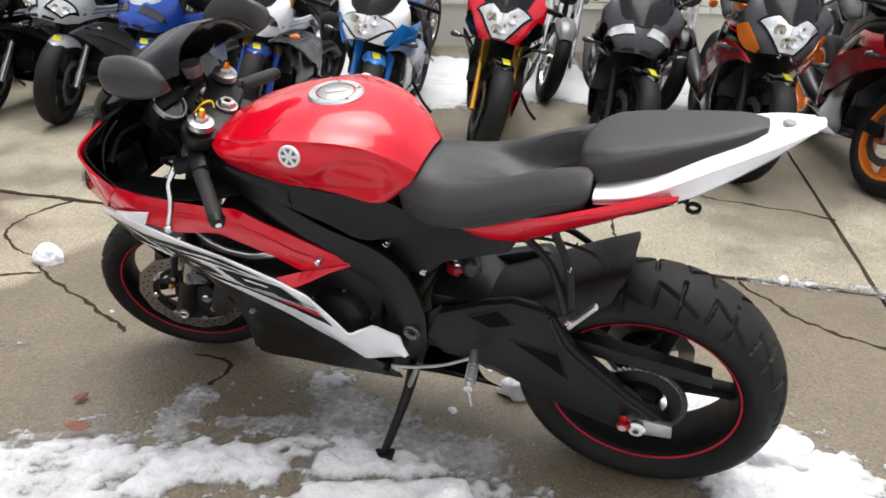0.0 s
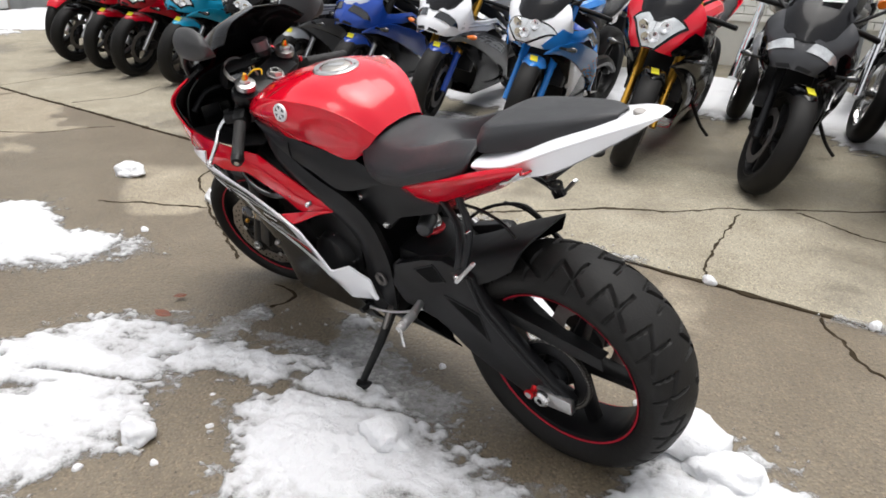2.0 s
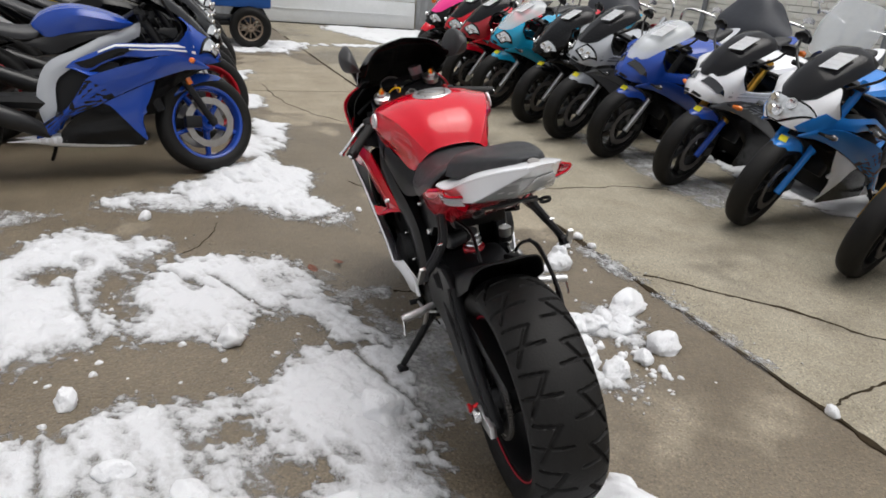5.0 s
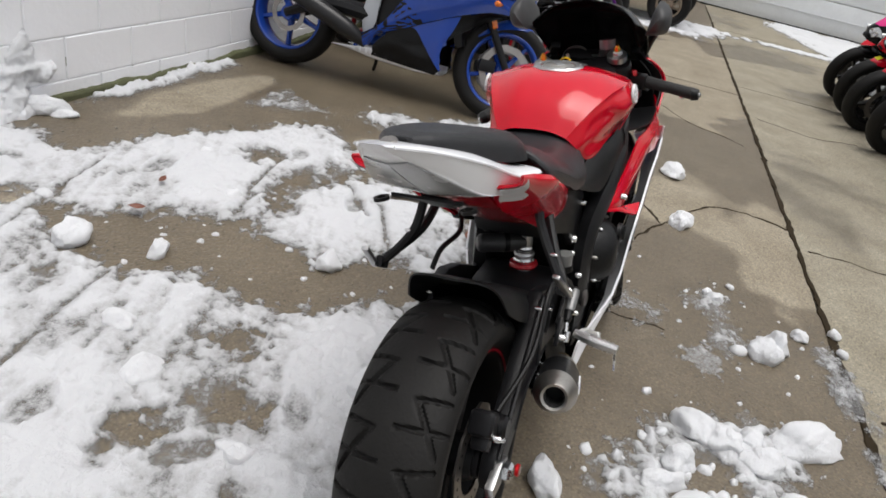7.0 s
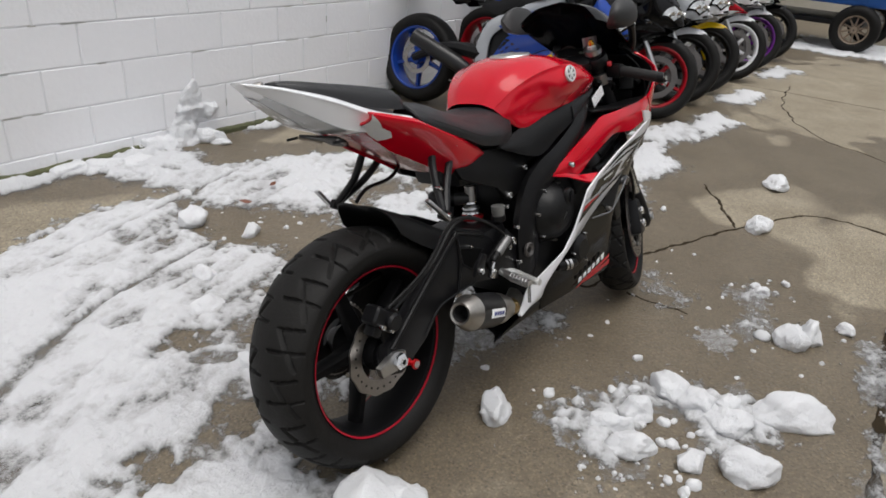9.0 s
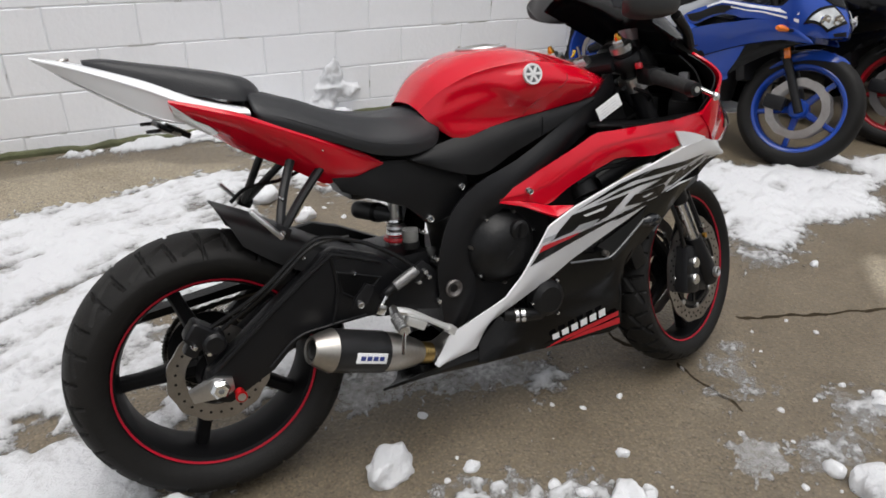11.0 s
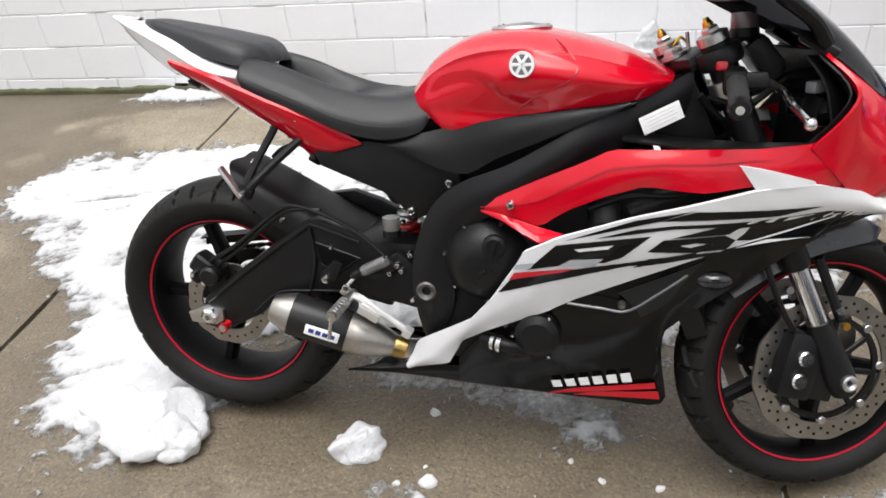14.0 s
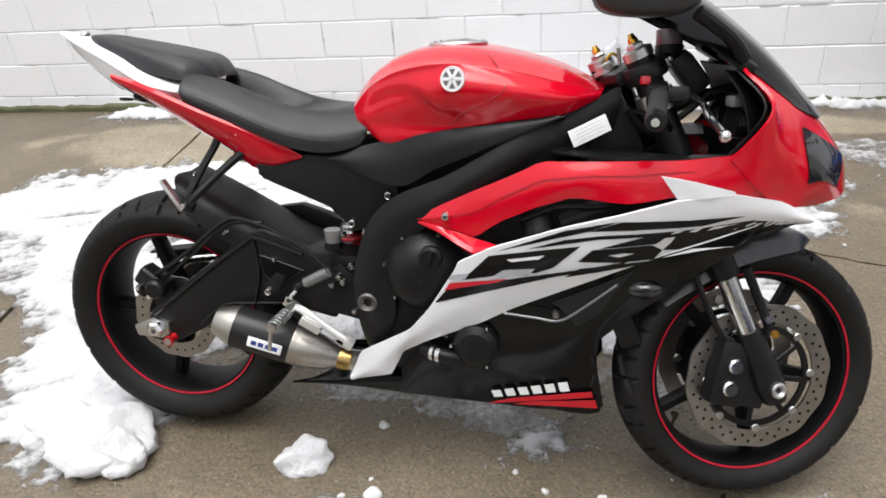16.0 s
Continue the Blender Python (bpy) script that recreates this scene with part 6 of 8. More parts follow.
# seats and tail
seat = part("rider_seat", skin(RIDER_SEAT, 40, 24, True, cap=True), SEATV, hero, "black grained vinyl rider seat")
for s in (1, -1):
    part("seat_seam", tube([tuple(Vector(surf(RIDER_SEAT, u, .80)) * Vector((1, s, 1))) for u in (.10, .25, .40, .55, .70, .85)], .0012, 5, 30), SEATV, seat)
part("passenger_seat", skin(PASSENGER_SEAT, 30, 20, True, cap=True), SEATV, hero, "black grained vinyl passenger seat")
tail = part("tail_cowl", skin(TAIL, 30, 28, True, cap=True), WHITE, hero, "white tail cowl, slightly dusty")
for s in (1, -1):
    part("tail_crease", tube([tuple(Vector(surf(TAIL, u, 3 / 7)) * Vector((1, s, 1))) for u in (.06, .25, .5, .75, .98)], .0030, 6, 24), WHITE, tail)
    ts = part("tail_side", skin(TAIL_SIDE, 24, 10, False, .005, flip=s), RED, hero, "glossy red tail side panel")
    for x, y, z in ((.115, .150, .856), (.265, .140, .790)):
        bolt((x, y * s, z), .006, ts, s)
    for q in ([(-.013, .919), (-.002, .887), (.030, .862), (.030, .880)], [(.030, .880), (.030, .862), (.062, .842), (.055, .866)], [(.055, .866), (.062, .842), (.069, .844), (.071, .850)]):
        part("cowl_tongue", decal(TAIL_SIDE, q, .0065, s, 8, 6), WHITE, tail)
    part("tail_light", patch(TAIL, [(.12, .80), (.14, .995), (.52, .995), (.50, .80)], .0012, s, 18, 12, .001), GREYLENS, tail, "clear grey tail light lens")
part("tail_under", skin([[(.02, .075, .884), (.02, 0, .878)], [(.10, .070, .824), (.10, 0, .818)], [(.20, .078, .766), (.20, 0, .760)], [(.285, .090, .714), (.285, 0, .708)]], 14, 6, True, .004), DARKRED, hero)
part("tail_emblem", lathe([(0, -.003), (.012, -.003), (.013, 0), (.011, .003), (0, .003)], 20, False, m=pose(-.172, 0, 1.0040, 90, -10, 0)), STEEL, tail, "small dark oval emblem")
br = part("plate_bracket", box((.030, .13, .006), (-.018, .005, .862), .002, (0, 30, 0)), BLACK, hero, "black number plate bracket with eyelets")
part("bracket_arm", box((.05, .05, .012), (.01, 0, .850), .003, (0, 30, 0)), BLACK, br)
for s in (1, -1):
    part("eyelet", moved(lathe([(.008, -.003), (.014, -.003), (.014, .003), (.008, .003)], 18, True), pose(-.040, .005 + .078 * s, .862, 80, 0, 0)), BLACK, br)
    part("eyelet_tail", tube([(-.030, .005 + .066 * s, .862), (-.01, .05 * s, .855), (.01, .04 * s, .845)], .004, 6), STEEL, br)
part("seat_cable", tube([(.30, .09, .72), (.22, .06, .70), (.14, .07, .69), (.10, .08, .66)], .005, 6), BLACK, hero)

# fairing
nose = part("nose_fairing", skin(NOSE, 34, 30, True, .006), RED, hero, "glossy red nose fairing")
part("nose_lining", skin(warped(NOSE, lambda x, y, z: (x - .012, y * .955, z - .002)), 26, 24, True, .003), BLACK, hero)
DARK_STRIPES = [
    [(0.701, 0.461), (0.736, 0.505), (0.848, 0.517), (0.841, 0.497)],
    [(0.841, 0.497), (0.848, 0.517), (0.956, 0.536), (0.940, 0.524)],
    [(0.758, 0.514), (0.812, 0.569), (0.983, 0.593), (0.933, 0.545)],
    [(0.758, 0.514), (0.933, 0.545), (0.902, 0.533), (0.821, 0.525)],
    [(0.940, 0.524), (0.956, 0.536), (1.071, 0.557), (1.061, 0.549)],
    [(0.956, 0.522), (0.982, 0.543), (1.128, 0.559), (1.072, 0.544)],
    [(0.979, 0.559), (1.005, 0.585), (1.112, 0.594), (1.060, 0.555)],
    [(1.060, 0.555), (1.112, 0.594), (1.133, 0.581), (1.119, 0.561)],
    [(0.822, 0.577), (0.954, 0.624), (1.054, 0.645), (0.995, 0.623)],
    [(0.995, 0.623), (1.055, 0.643), (1.272, 0.648), (1.198, 0.632)],
    [(0.881, 0.584), (0.955, 0.606), (1.020, 0.615), (1.066, 0.616)],
    [(0.955, 0.604), (1.020, 0.615), (1.167, 0.624), (1.147, 0.615)],
    [(1.072, 0.604), (1.116, 0.619), (1.297, 0.638), (1.260, 0.619)],
    [(1.139, 0.582), (1.155, 0.615), (1.298, 0.635), (1.265, 0.582)],
    [(1.265, 0.582), (1.298, 0.635), (1.390, 0.624), (1.295, 0.600)],
    [(1.133, 0.581), (1.149, 0.601), (1.190, 0.604), (1.173, 0.579)],
    [(1.017, 0.588), (1.077, 0.606), (1.137, 0.611), (1.119, 0.596)],
]
PALE_STRIPES = [
    [(0.855, 0.557), (0.846, 0.562), (0.918, 0.573), (0.907, 0.564)],
    [(0.817, 0.524), (0.840, 0.539), (0.900, 0.543), (0.885, 0.526)],
    [(1.034, 0.573), (1.064, 0.578), (1.081, 0.576), (1.055, 0.568)],
    [(1.131, 0.564), (1.188, 0.582), (1.265, 0.585), (1.204, 0.579)],
    [(1.135, 0.568), (1.301, 0.622), (1.303, 0.626), (1.137, 0.572)],
    [(1.143, 0.618), (1.155, 0.625), (1.168, 0.626), (1.157, 0.619)],
    [(1.175, 0.620), (1.186, 0.627), (1.200, 0.629), (1.190, 0.620)],
    [(1.208, 0.621), (1.219, 0.629), (1.247, 0.631), (1.234, 0.625)],
    [(0.731, 0.514), (0.736, 0.525), (0.773, 0.530), (0.764, 0.517)],
]
RED_STRIPE = [(0.723, 0.491), (0.733, 0.507), (0.848, 0.519), (0.825, 0.510)]
PROUD = .0065
BELLYRED = paint("belly_red", (.55, .008, .02))
for s in (1, -1):
    mf = part("side_fairing", skin(MID_FAIRING, 34, 16, False, .006, flip=s), RED, hero, "glossy red side fairing")
    part("fairing_tip", skin(MID_TIP, 18, 14, False, .006, flip=s), RED, hero)
    part("fairing_crease", patch(MID_FAIRING, [(.02, .42), (.02, .50), (.80, .34), (.80, .30)], .003, s, 24, 3, .001), RED, mf)
    bolt((.722, .196 * s, .634), .011, mf, s)
    net = WHITE_LEFT if s > 0 else WHITE_PANEL
    wp = part("white_panel", skin(net, 60, 18, False, .006, flip=s), WHITE, hero, "white lower fairing panel with black and grey stripes")
    part("white_horn", skin([[(1.118, .244, .728), (1.124, .243, .720), (1.150, .238, .684)], [(1.175, .240, .718), (1.182, .238, .706), (1.200, .233, .688)], [(1.246, .218, .697), (1.248, .217, .694), (1.250, .215, .690)]], 10, 8, False, .005, flip=s), WHITE, hero)
    for q in DARK_STRIPES:
        part("stripe", decal(net, q, .0016 + PROUD, s, 16, 8), BLACKP, wp, "black graphic stripe")
    for i, q in enumerate(PALE_STRIPES):
        part("stripe", decal(net, q, .0028 + PROUD, s, 10, 5), SILVERP if i in (1, 8) else WHITE, wp, "pale slanted stripe")
    part("stripe", decal(net, RED_STRIPE, .0028 + PROUD, s, 10, 4), BELLYRED, wp, "thin red stripe")
    low = LOWER_LEFT if s > 0 else LOWER_PANEL
    lp = part("lower_panel", skin(low, 40, 16, False, .006, flip=s), BLACKP, hero, "glossy black lower fairing")
    # matt black sheet over the closed panel, coloured like the shaded opening
    vent = part("vent", patch(low, [(.36, .10), (.42, .36), (.50, .34), (.60, .08)], .002, s, 8, 6), mat("vent_shade_black", (.006, .006, .006), .9), lp)
    bolt((.940, .204 * s , .440), .010, lp, s, STEEL)
    if s < 0:
        part("panel_edge", tube([(.835, .199 * s, .436), (.900, .206 * s, .432), (.950, .208 * s, .430), (1.000, .211 * s, .466), (1.055, .212 * s, .512)], .0028, 6), GREYP, lp)
    part("side_signal", lathe([(0, .010), (.010, .010), (.018, .004), (.020, 0), (0, 0)], 18, False, m=pose(1.108, .182 * s, .490, 0, 0, 0 if s > 0 else 180) @ Matrix.Diagonal((1.6, 1, .9, 1))), GLASSY, lp, "small smoked turn signal")
    part("cockpit_trim", skin([[(.925, .160, .756), (.930, .115, .765)], [(1.03, .200, .752), (1.03, .11, .752)], [(1.15, .206, .752), (1.15, .12, .745)], [(1.25, .206, .760), (1.24, .12, .745)]], 14, 6, False, .004, flip=s), BLACK, hero)
    part("headlight", patch(NOSE, [(.28, .30), (.14, .66), (.36, .82), (.62, .50)], .004, s, 14, 10, .004), GLASSY, nose, "dark glossy headlight lens")
    part("mirror_mount", box((.07, .03, .02), (1.245, .135 * s, .915), .006, (0, 30, 20 * s)), BLACK, hero)
bp = skin(BELLY, 30, 16, True, .005)
for v in bp.verts:
    if v.co.y > 0:
        v.co.y *= .50
belly = part("belly_pan", bp, BLACKP, hero, "glossy black belly pan with red flashes")
part("red_flash", decal(LOWER_PANEL, [(.790, .195), (.850, .218), (1.016, .252), (1.020, .236)], .0075, -1, 16, 5), BELLYRED, belly, "red flash")
part("red_flash", decal(LOWER_PANEL, [(.850, .200), (.890, .212), (1.024, .230), (1.030, .208)], .0075, -1, 16, 5), BELLYRED, belly, "red flash")
for k in range(6):
    f, g = k / 6, (k + .70) / 6
    part("pale_bar", decal(LOWER_PANEL, [(.810 + .170 * f, .216 + .036 * f), (.804 + .170 * f, .234 + .042 * f), (.804 + .170 * g, .234 + .042 * g), (.810 + .170 * g, .216 + .036 * g)], .0085, -1, 4, 4), PAPER, belly, "pale plain letter-sized bar")
part("windscreen", skin(SCREEN, 28, 24, True, .003), SMOKE, hero, "dark smoked windscreen")

# front end, turned to the left
wheel = part("front_wheel", moved(rim_mesh(.219, .10), FRONT_AT), RIMB, hero, "black cast wheel with a red rim stripe")
spokes_of(wheel, FRONT_AT, RIMB, .219, 5, .045, .020, .015, .2)
part("tyre", moved(tyre_mesh(.281, .119, .2205, grooves=GROOVES_FRONT), FRONT_AT), RUBBER, wheel, "black tyre with slanted tread grooves")
for s in (1, -1):
    part("rim_stripe", lathe([(.2127, .0433 * s), (.2168, .0448 * s), (.2168, .0460 * s), (.2127, .0445 * s)], 64, True, m=FRONT_AT @ Matrix.Translation((0, .0012 * s, 0))), PIN, wheel, "thin red stripe")
    d = part("brake_disc", moved(disc_mesh(.155, .118), FRONT_AT @ Matrix.Translation((0, .068 * s, 0))), STEEL, wheel, "drilled steel brake disc")
    part("drill_pattern", moved(dots(.142, 30, .0034, .071 * s, .0012), FRONT_AT), BLACK, d)
    part("drill_pattern", moved(dots(.130, 30, .0034, .071 * s, .0012, .1), FRONT_AT), BLACK, d)
    b = lathe([(.098, -.003), (.110, -.003), (.110, .003), (.098, .003)], 40, True)
    hubring = lathe([(.030, -.004), (.052, -.004), (.052, .004), (.030, .004)], 28, True)
    for ring in (b, hubring):
        part("carrier", moved(ring, FRONT_AT @ Matrix.Translation((0, .066 * s, 0))), BLACK, d)
    arm = part("carrier_arm", box((.056, .006, .012), (.076, 0, 0), .002, segs=1), BLACK, d)
    for k in range(8):
        ob = arm if k == 0 else new("carrier_arm", arm.data)
        ob.parent = d
        ob.matrix_basis = FRONT_AT @ Matrix.Translation((0, .066 * s, 0)) @ Matrix.Rotation(2 * math.pi * k / 8 + .15, 4, "Y")
    part("bobbin_ring", moved(dots(.113, 8, .009, .067 * s, .011), FRONT_AT), ALU, d)
part("front_fender", moved(skin(SHORT_FENDER, 24, 12, True, .004), ASKEW), mat("dark_grey_fender", (.020, .021, .024), .3, vary=.1, coat=.3), hero, "dark grey front fender")
FA = Vector((-.407, 0, .914))



def leg(t, y):
    return Vector((1.336, y, .2665)) + FA * t


for s in (1, -1):
    y = .105 * s
    part("fork_tube", turned(tube([tuple(leg(.245, y)), tuple(leg(.30, y)), tuple(leg(.715, y))], [.025, .0275, .0265], 18)), FRAMEB, hero, "black upper fork tube")
    part("fork_stanchion", turned(tube([tuple(leg(.09, y)), tuple(leg(.26, y))], .0205, 18)), CHROME, hero, "polished fork stanchion")
    fb = part("fork_foot", turned(tube([tuple(leg(-.035, y)), tuple(leg(.0, y)), tuple(leg(.075, y)), tuple(leg(.125, y))], [.024, .031, .027, .023], 16)), FRAMEB, hero)
    part("axle_end", turned(lathe([(.006, 0), (.013, 0), (.016, .004), (.016, .012), (.012, .014), (.006, .010)], 18, True, m=pose(1.336, y + .026 * s, .2665, 0, 0, 0 if s > 0 else 180))), ALU, fb)
    cal = part("brake_caliper", turned(box((.075, .055, .135), (1.255, .088 * s, .292), .016, (0, 14, 0))), FRAMEB, hero, "black radial brake caliper")
    part("caliper_lug", turned(box((.07, .020, .11), (1.300, .100 * s, .275), .008, (0, 14, 0))), FRAMEB, cal)
    for dz in (-.022, .022):
        part("caliper_cap", turned(lathe([(0, .010), (.013, .010), (.016, .006), (.016, -.004), (0, -.004)], 18, False, m=pose(1.252 + dz * .25, .116 * s, .290 + dz, 0, 0, 0 if s > 0 else 180))), CHROME, cal, "bright caliper plug")
    part("guard_stay", turned(tube([tuple(leg(.24, y * 1.0) + Vector((.04, .0, .02))), tuple(leg(.13, y) + Vector((.045, .005 * s, 0)))], .010, 8)), BLACK, hero)
    for dt in (.15, .20):
        part("stay_bolt", turned(lathe([(0, .006), (.007, .005), (.008, -.006), (0, -.006)], 12, False, m=Matrix.Translation(leg(dt, y + .012 * s) + Vector((.045 if dt < .2 else -.04, 0, 0))))), CHROME if dt < .2 else STEEL, fb)
    part("banjo_bolt", turned(lathe([(0, .010), (.006, .009), (.008, 0), (0, 0)], 14, False, m=Matrix.Translation(leg(.115, y) + Vector((.048, .014 * s, 0))))), GOLD, fb, "gold banjo bolt")
    part("brake_hose", turned(tube([(1.24, .10 * s, .36), (1.19, .12 * s, .44), (1.15, .11 * s, .56), (1.12, .08 * s, .70)], .006, 8)), BLACK, hero)
    # fork tops
    top = leg(.715, y)
    ft = Matrix.Translation(top) @ Matrix.Rotation(radians(-24), 4, "Y") @ Matrix.Rotation(radians(90), 4, "X")
    capf = part("fork_cap", turned(lathe([(0, .006), (.016, .006), (.0285, .002), (.0285, -.014), (.024, -.016), (0, -.016)], 24, False, m=ft)), ALU, hero, "bright fork cap")
    part("cap_hex", turned(lathe([(0, .016), (.013, .016), (.0165, .012), (.0165, .004), (0, .004)], 6, False, m=ft)), ALU, capf)
    part("gold_adjuster", turned(lathe([(0, .033), (.005, .033), (.0065, .028), (.0095, .022), (.0095, .014), (0, .014)], 14, False, m=ft)), GOLD, capf, "gold anodised adjuster")
    part("clamp_lobe", turned(lathe([(.026, -.018), (.038, -.018), (.041, -.012), (.041, .010), (.038, .016), (.026, .016)], 28, True, m=Matrix.Translation(leg(.675, y)) @ Matrix.Rotation(radians(-24), 4, "Y") @ Matrix.Rotation(radians(90), 4, "X"))), FRAMEB, hero)
    # bars
    bc = part("bar_clamp", turned(lathe([(.026, -.018), (.036, -.018), (.038, 0), (.036, .018), (.026, .018)], 24, True, m=Matrix.Translation(leg(.615, y)) @ Matrix.Rotation(radians(-24), 4, "Y") @ Matrix.Rotation(radians(90), 4, "X"))), ALU, hero, "bare metal bar clamp")
    part("handlebar", turned(tube([(1.085, .125 * s, .846), (1.048, .20 * s, .828), (.998, .312 * s, .792)], .0115, 10)), BLACK, hero)
    grip = part("grip", turned(tube([(1.056, .185 * s, .832), (1.026, .250 * s, .812), (1.003, .300 * s, .795)], [.018, .0165, .0175], 14)), mat("grip_rubber", (.014, .014, .014), .7, vary=.2, bump=.6, bscale=250), hero, "ribbed black rubber grip")
    part("grip_end", turned(tube([(1.003, .300 * s, .794), (.996, .316 * s, .791)], [.019, .015], 14)), BLACK, grip)
    part("bar_weight", turned(tube([(.996, .316 * s, .791), (.994, .320 * s, .7905)], .007, 10)), CHROME, grip)
    sw = part("switch_box", turned(box((.038, .055, .045), (1.064, .160 * s, .838), .010, (-12 * s, 0, 24 * s))), BLACK, hero)
    part("lever_perch", turned(box((.05, .035, .028), (1.098, .158 * s, .838), .008, (0, 0, 20 * s))), BLACK, hero)
    lev = part("hand_lever", turned(tube([(1.120, .160 * s, .836), (1.130, .200 * s, .820), (1.120, .248 * s, .796), (1.122, .296 * s, .768)], [.009, .0065, .0065, .0065], 10)), CHROME, hero, "polished hand lever")
    b = bmesh.new()
    bmesh.ops.create_uvsphere(b, u_segments=14, v_segments=8, radius=.0105, matrix=Matrix.Translation((1.122, .299 * s, .766)))
    part("lever_ball", turned(b), CHROME, lev)
    # mirror, folded in
    mir = part("mirror", skin([
        [(1.000, .196, 1.020), (.999, .200, 1.026), (1.000, .204, 1.032), (1.002, .200, 1.026), (1.000, .196, 1.020)],
        [(1.020, .178, .994), (1.012, .214, 1.004), (1.012, .222, 1.040), (1.026, .196, 1.058), (1.020, .178, .994)],
        [(1.075, .168, .982), (1.070, .224, .992), (1.072, .232, 1.046), (1.080, .196, 1.072), (1.075, .168, .982)],
        [(1.140, .166, .984), (1.145, .216, .994), (1.145, .222, 1.040), (1.142, .192, 1.062), (1.140, .166, .984)],
        [(1.172, .172, 1.000), (1.176, .192, 1.004), (1.176, .196, 1.024), (1.172, .182, 1.034), (1.172, .172, 1.000)]], 24, 24, False, 0, flip=s, cap=True, shift=(-.008, -.007 * s, .010)), mat("mirror_shell", (.028, .028, .029), .5, vary=.1, bump=.1, bscale=300), hero, "black mirror housing folded inwards")
    part("mirror_stalk", tube([(1.252, .142 * s, .918), (1.225, .160 * s, .955), (1.165, .182 * s, .998)], [.015, .012, .013], 10), BLACK, mir)
clamp = part("triple_clamp", turned(box((.085, .19, .030), tuple(leg(.675, 0) + Vector((-.012, 0, 0))), .012, (0, -24, 0))), FRAMEB, hero, "black upper fork clamp")
nutm = Matrix.Translation(leg(.70, 0) + Vector((-.030, 0, -.012))) @ Matrix.Rotation(radians(-24), 4, "Y") @ Matrix.Rotation(radians(90), 4, "X")
part("stem_nut", turned(lathe([(.009, .012), (.017, .012), (.021, .006), (.021, -.004), (.009, -.004)], 6, True, m=nutm)), ALU, clamp, "bright hexagonal stem nut")
part("stem_washer", turned(lathe([(.009, -.006), (.025, -.006), (.025, 0), (.009, 0)], 24, True, m=nutm)), ALU, clamp)
part("lower_clamp", turned(box((.07, .24, .035), tuple(leg(.46, 0)), .012, (0, -24, 0))), FRAMEB, hero)
part("kill_switch", turned(box((.018, .014, .016), (1.045, -.150, .864), .004)), SPRING, hero, "red kill switch")
key = part("key_strap", turned(tube([(1.075, .060, .915), (1.055, .045, .928), (1.040, .030, .924), (1.035, .040, .912)], [.002, .003, .003, .002], 8)), YELLOW, hero, "yellow key strap")
part("key", turned(tube([(1.062, .030, .905), (1.060, .034, .938)], .004, 8)), STEEL, key)
cupf = part("front_reservoir", turned(lathe([(0, -.030), (.022, -.030), (.025, -.024), (.025, .014), (0, .014)], 22, False, m=pose(1.115, -.088, .945, 90, 0, 0))), mat("smoked_cup", (.16, .12, .13), .15, vary=.15, coat=.7), hero, "smoked brake fluid reservoir with black lid")
part("reservoir_lid", turned(lathe([(0, .014), (.026, .014), (.027, .030), (.022, .036), (0, .036)], 22, False, m=pose(1.115, -.088, .945, -90, 0, 0))), BLACK, cupf)
part("reservoir_arm", turned(box((.05, .012, .012), (1.09, -.10, .905), .003, (0, -30, 0))), BLACK, cupf)
dash = part("instrument_panel", box((.045, .17, .085), (1.175, 0, .890), .016, (0, -38, 0)), BLACK, hero, "black instrument panel")
part("tachometer", lathe([(0, .004), (.034, .004), (.036, .010), (.041, .010), (.043, 0), (0, 0)], 32, False, m=pose(1.150, .045, .902, 0, 0, 0) @ Matrix.Rotation(radians(-52), 4, "Y") @ Matrix.Rotation(radians(90), 4, "X")), STEEL, dash, "round tachometer with a bright rim")
part("dial_face", disc(.035, .003, 28, m=pose(1.1485, .045, .9045, 0, 0, 0) @ Matrix.Rotation(radians(-52), 4, "Y") @ Matrix.Rotation(radians(90), 4, "X")), GLASSY, dash)
part("display", box((.004, .070, .042), (1.150, -.040, .905), .002, (0, -38, 0)), mat("grey_display", (.09, .10, .09), .15, coat=.5), dash)
part("fairing_stay", tube([(1.10, 0, .80), (1.22, 0, .84), (1.32, 0, .86)], .014, 8), BLACK, hero)
for s in (1, -1):
    part("stay_bar", tube([(1.24, .02 * s, .84), (1.27, .10 * s, .84), (1.26, .17 * s, .80)], .009, 8), BLACK, hero)
    part("wire_loom", tube([(1.06, .12 * s, .83), (1.11, .10 * s, .78), (1.16, .05 * s, .80), (1.22, .04 * s, .85)], .007, 7), BLACK, hero)
    part("throttle_cable", tube([(1.07, .15 * s, .83), (1.14, .13 * s, .80), (1.10, .07 * s, .74), (1.00, .04 * s, .76)], .005, 7), BLACK, hero)
    part("lamp_unit", box((.10, .11, .09), (1.355, .07 * s, .735), .02), BLACK, hero)
    part("head_tube_web", box((.10, .012, .12), (1.03, .085 * s, .78), .004, (0, -24, 0)), BLACK, hero)
part("steering_head", tube([(1.03, 0, .86), (1.13, 0, .66)], .042, 14), FRAMEB, hero)
# paper sticker on the right spar
ex, ez = Vector((.895, 0, .446)).normalized(), Vector((-.40, .06, .92)).normalized()
sc = Vector((0.993, -.146, 0.793))
sticker = flat_plate("sticker", sc, ex, ez, .076, .033, .0020, PAPER, hero, "white printed sticker on the frame", .0004)
for k in range(4):
    flat_plate("print_line", sc + ex.cross(ez) * -.0012 * (1 if ex.cross(ez).y > 0 else -1) + ez * (.010 - .0066 * k), ex, ez, .060 - .010 * (k % 2), .0011, .0006, INK, sticker, bevel=.0002)

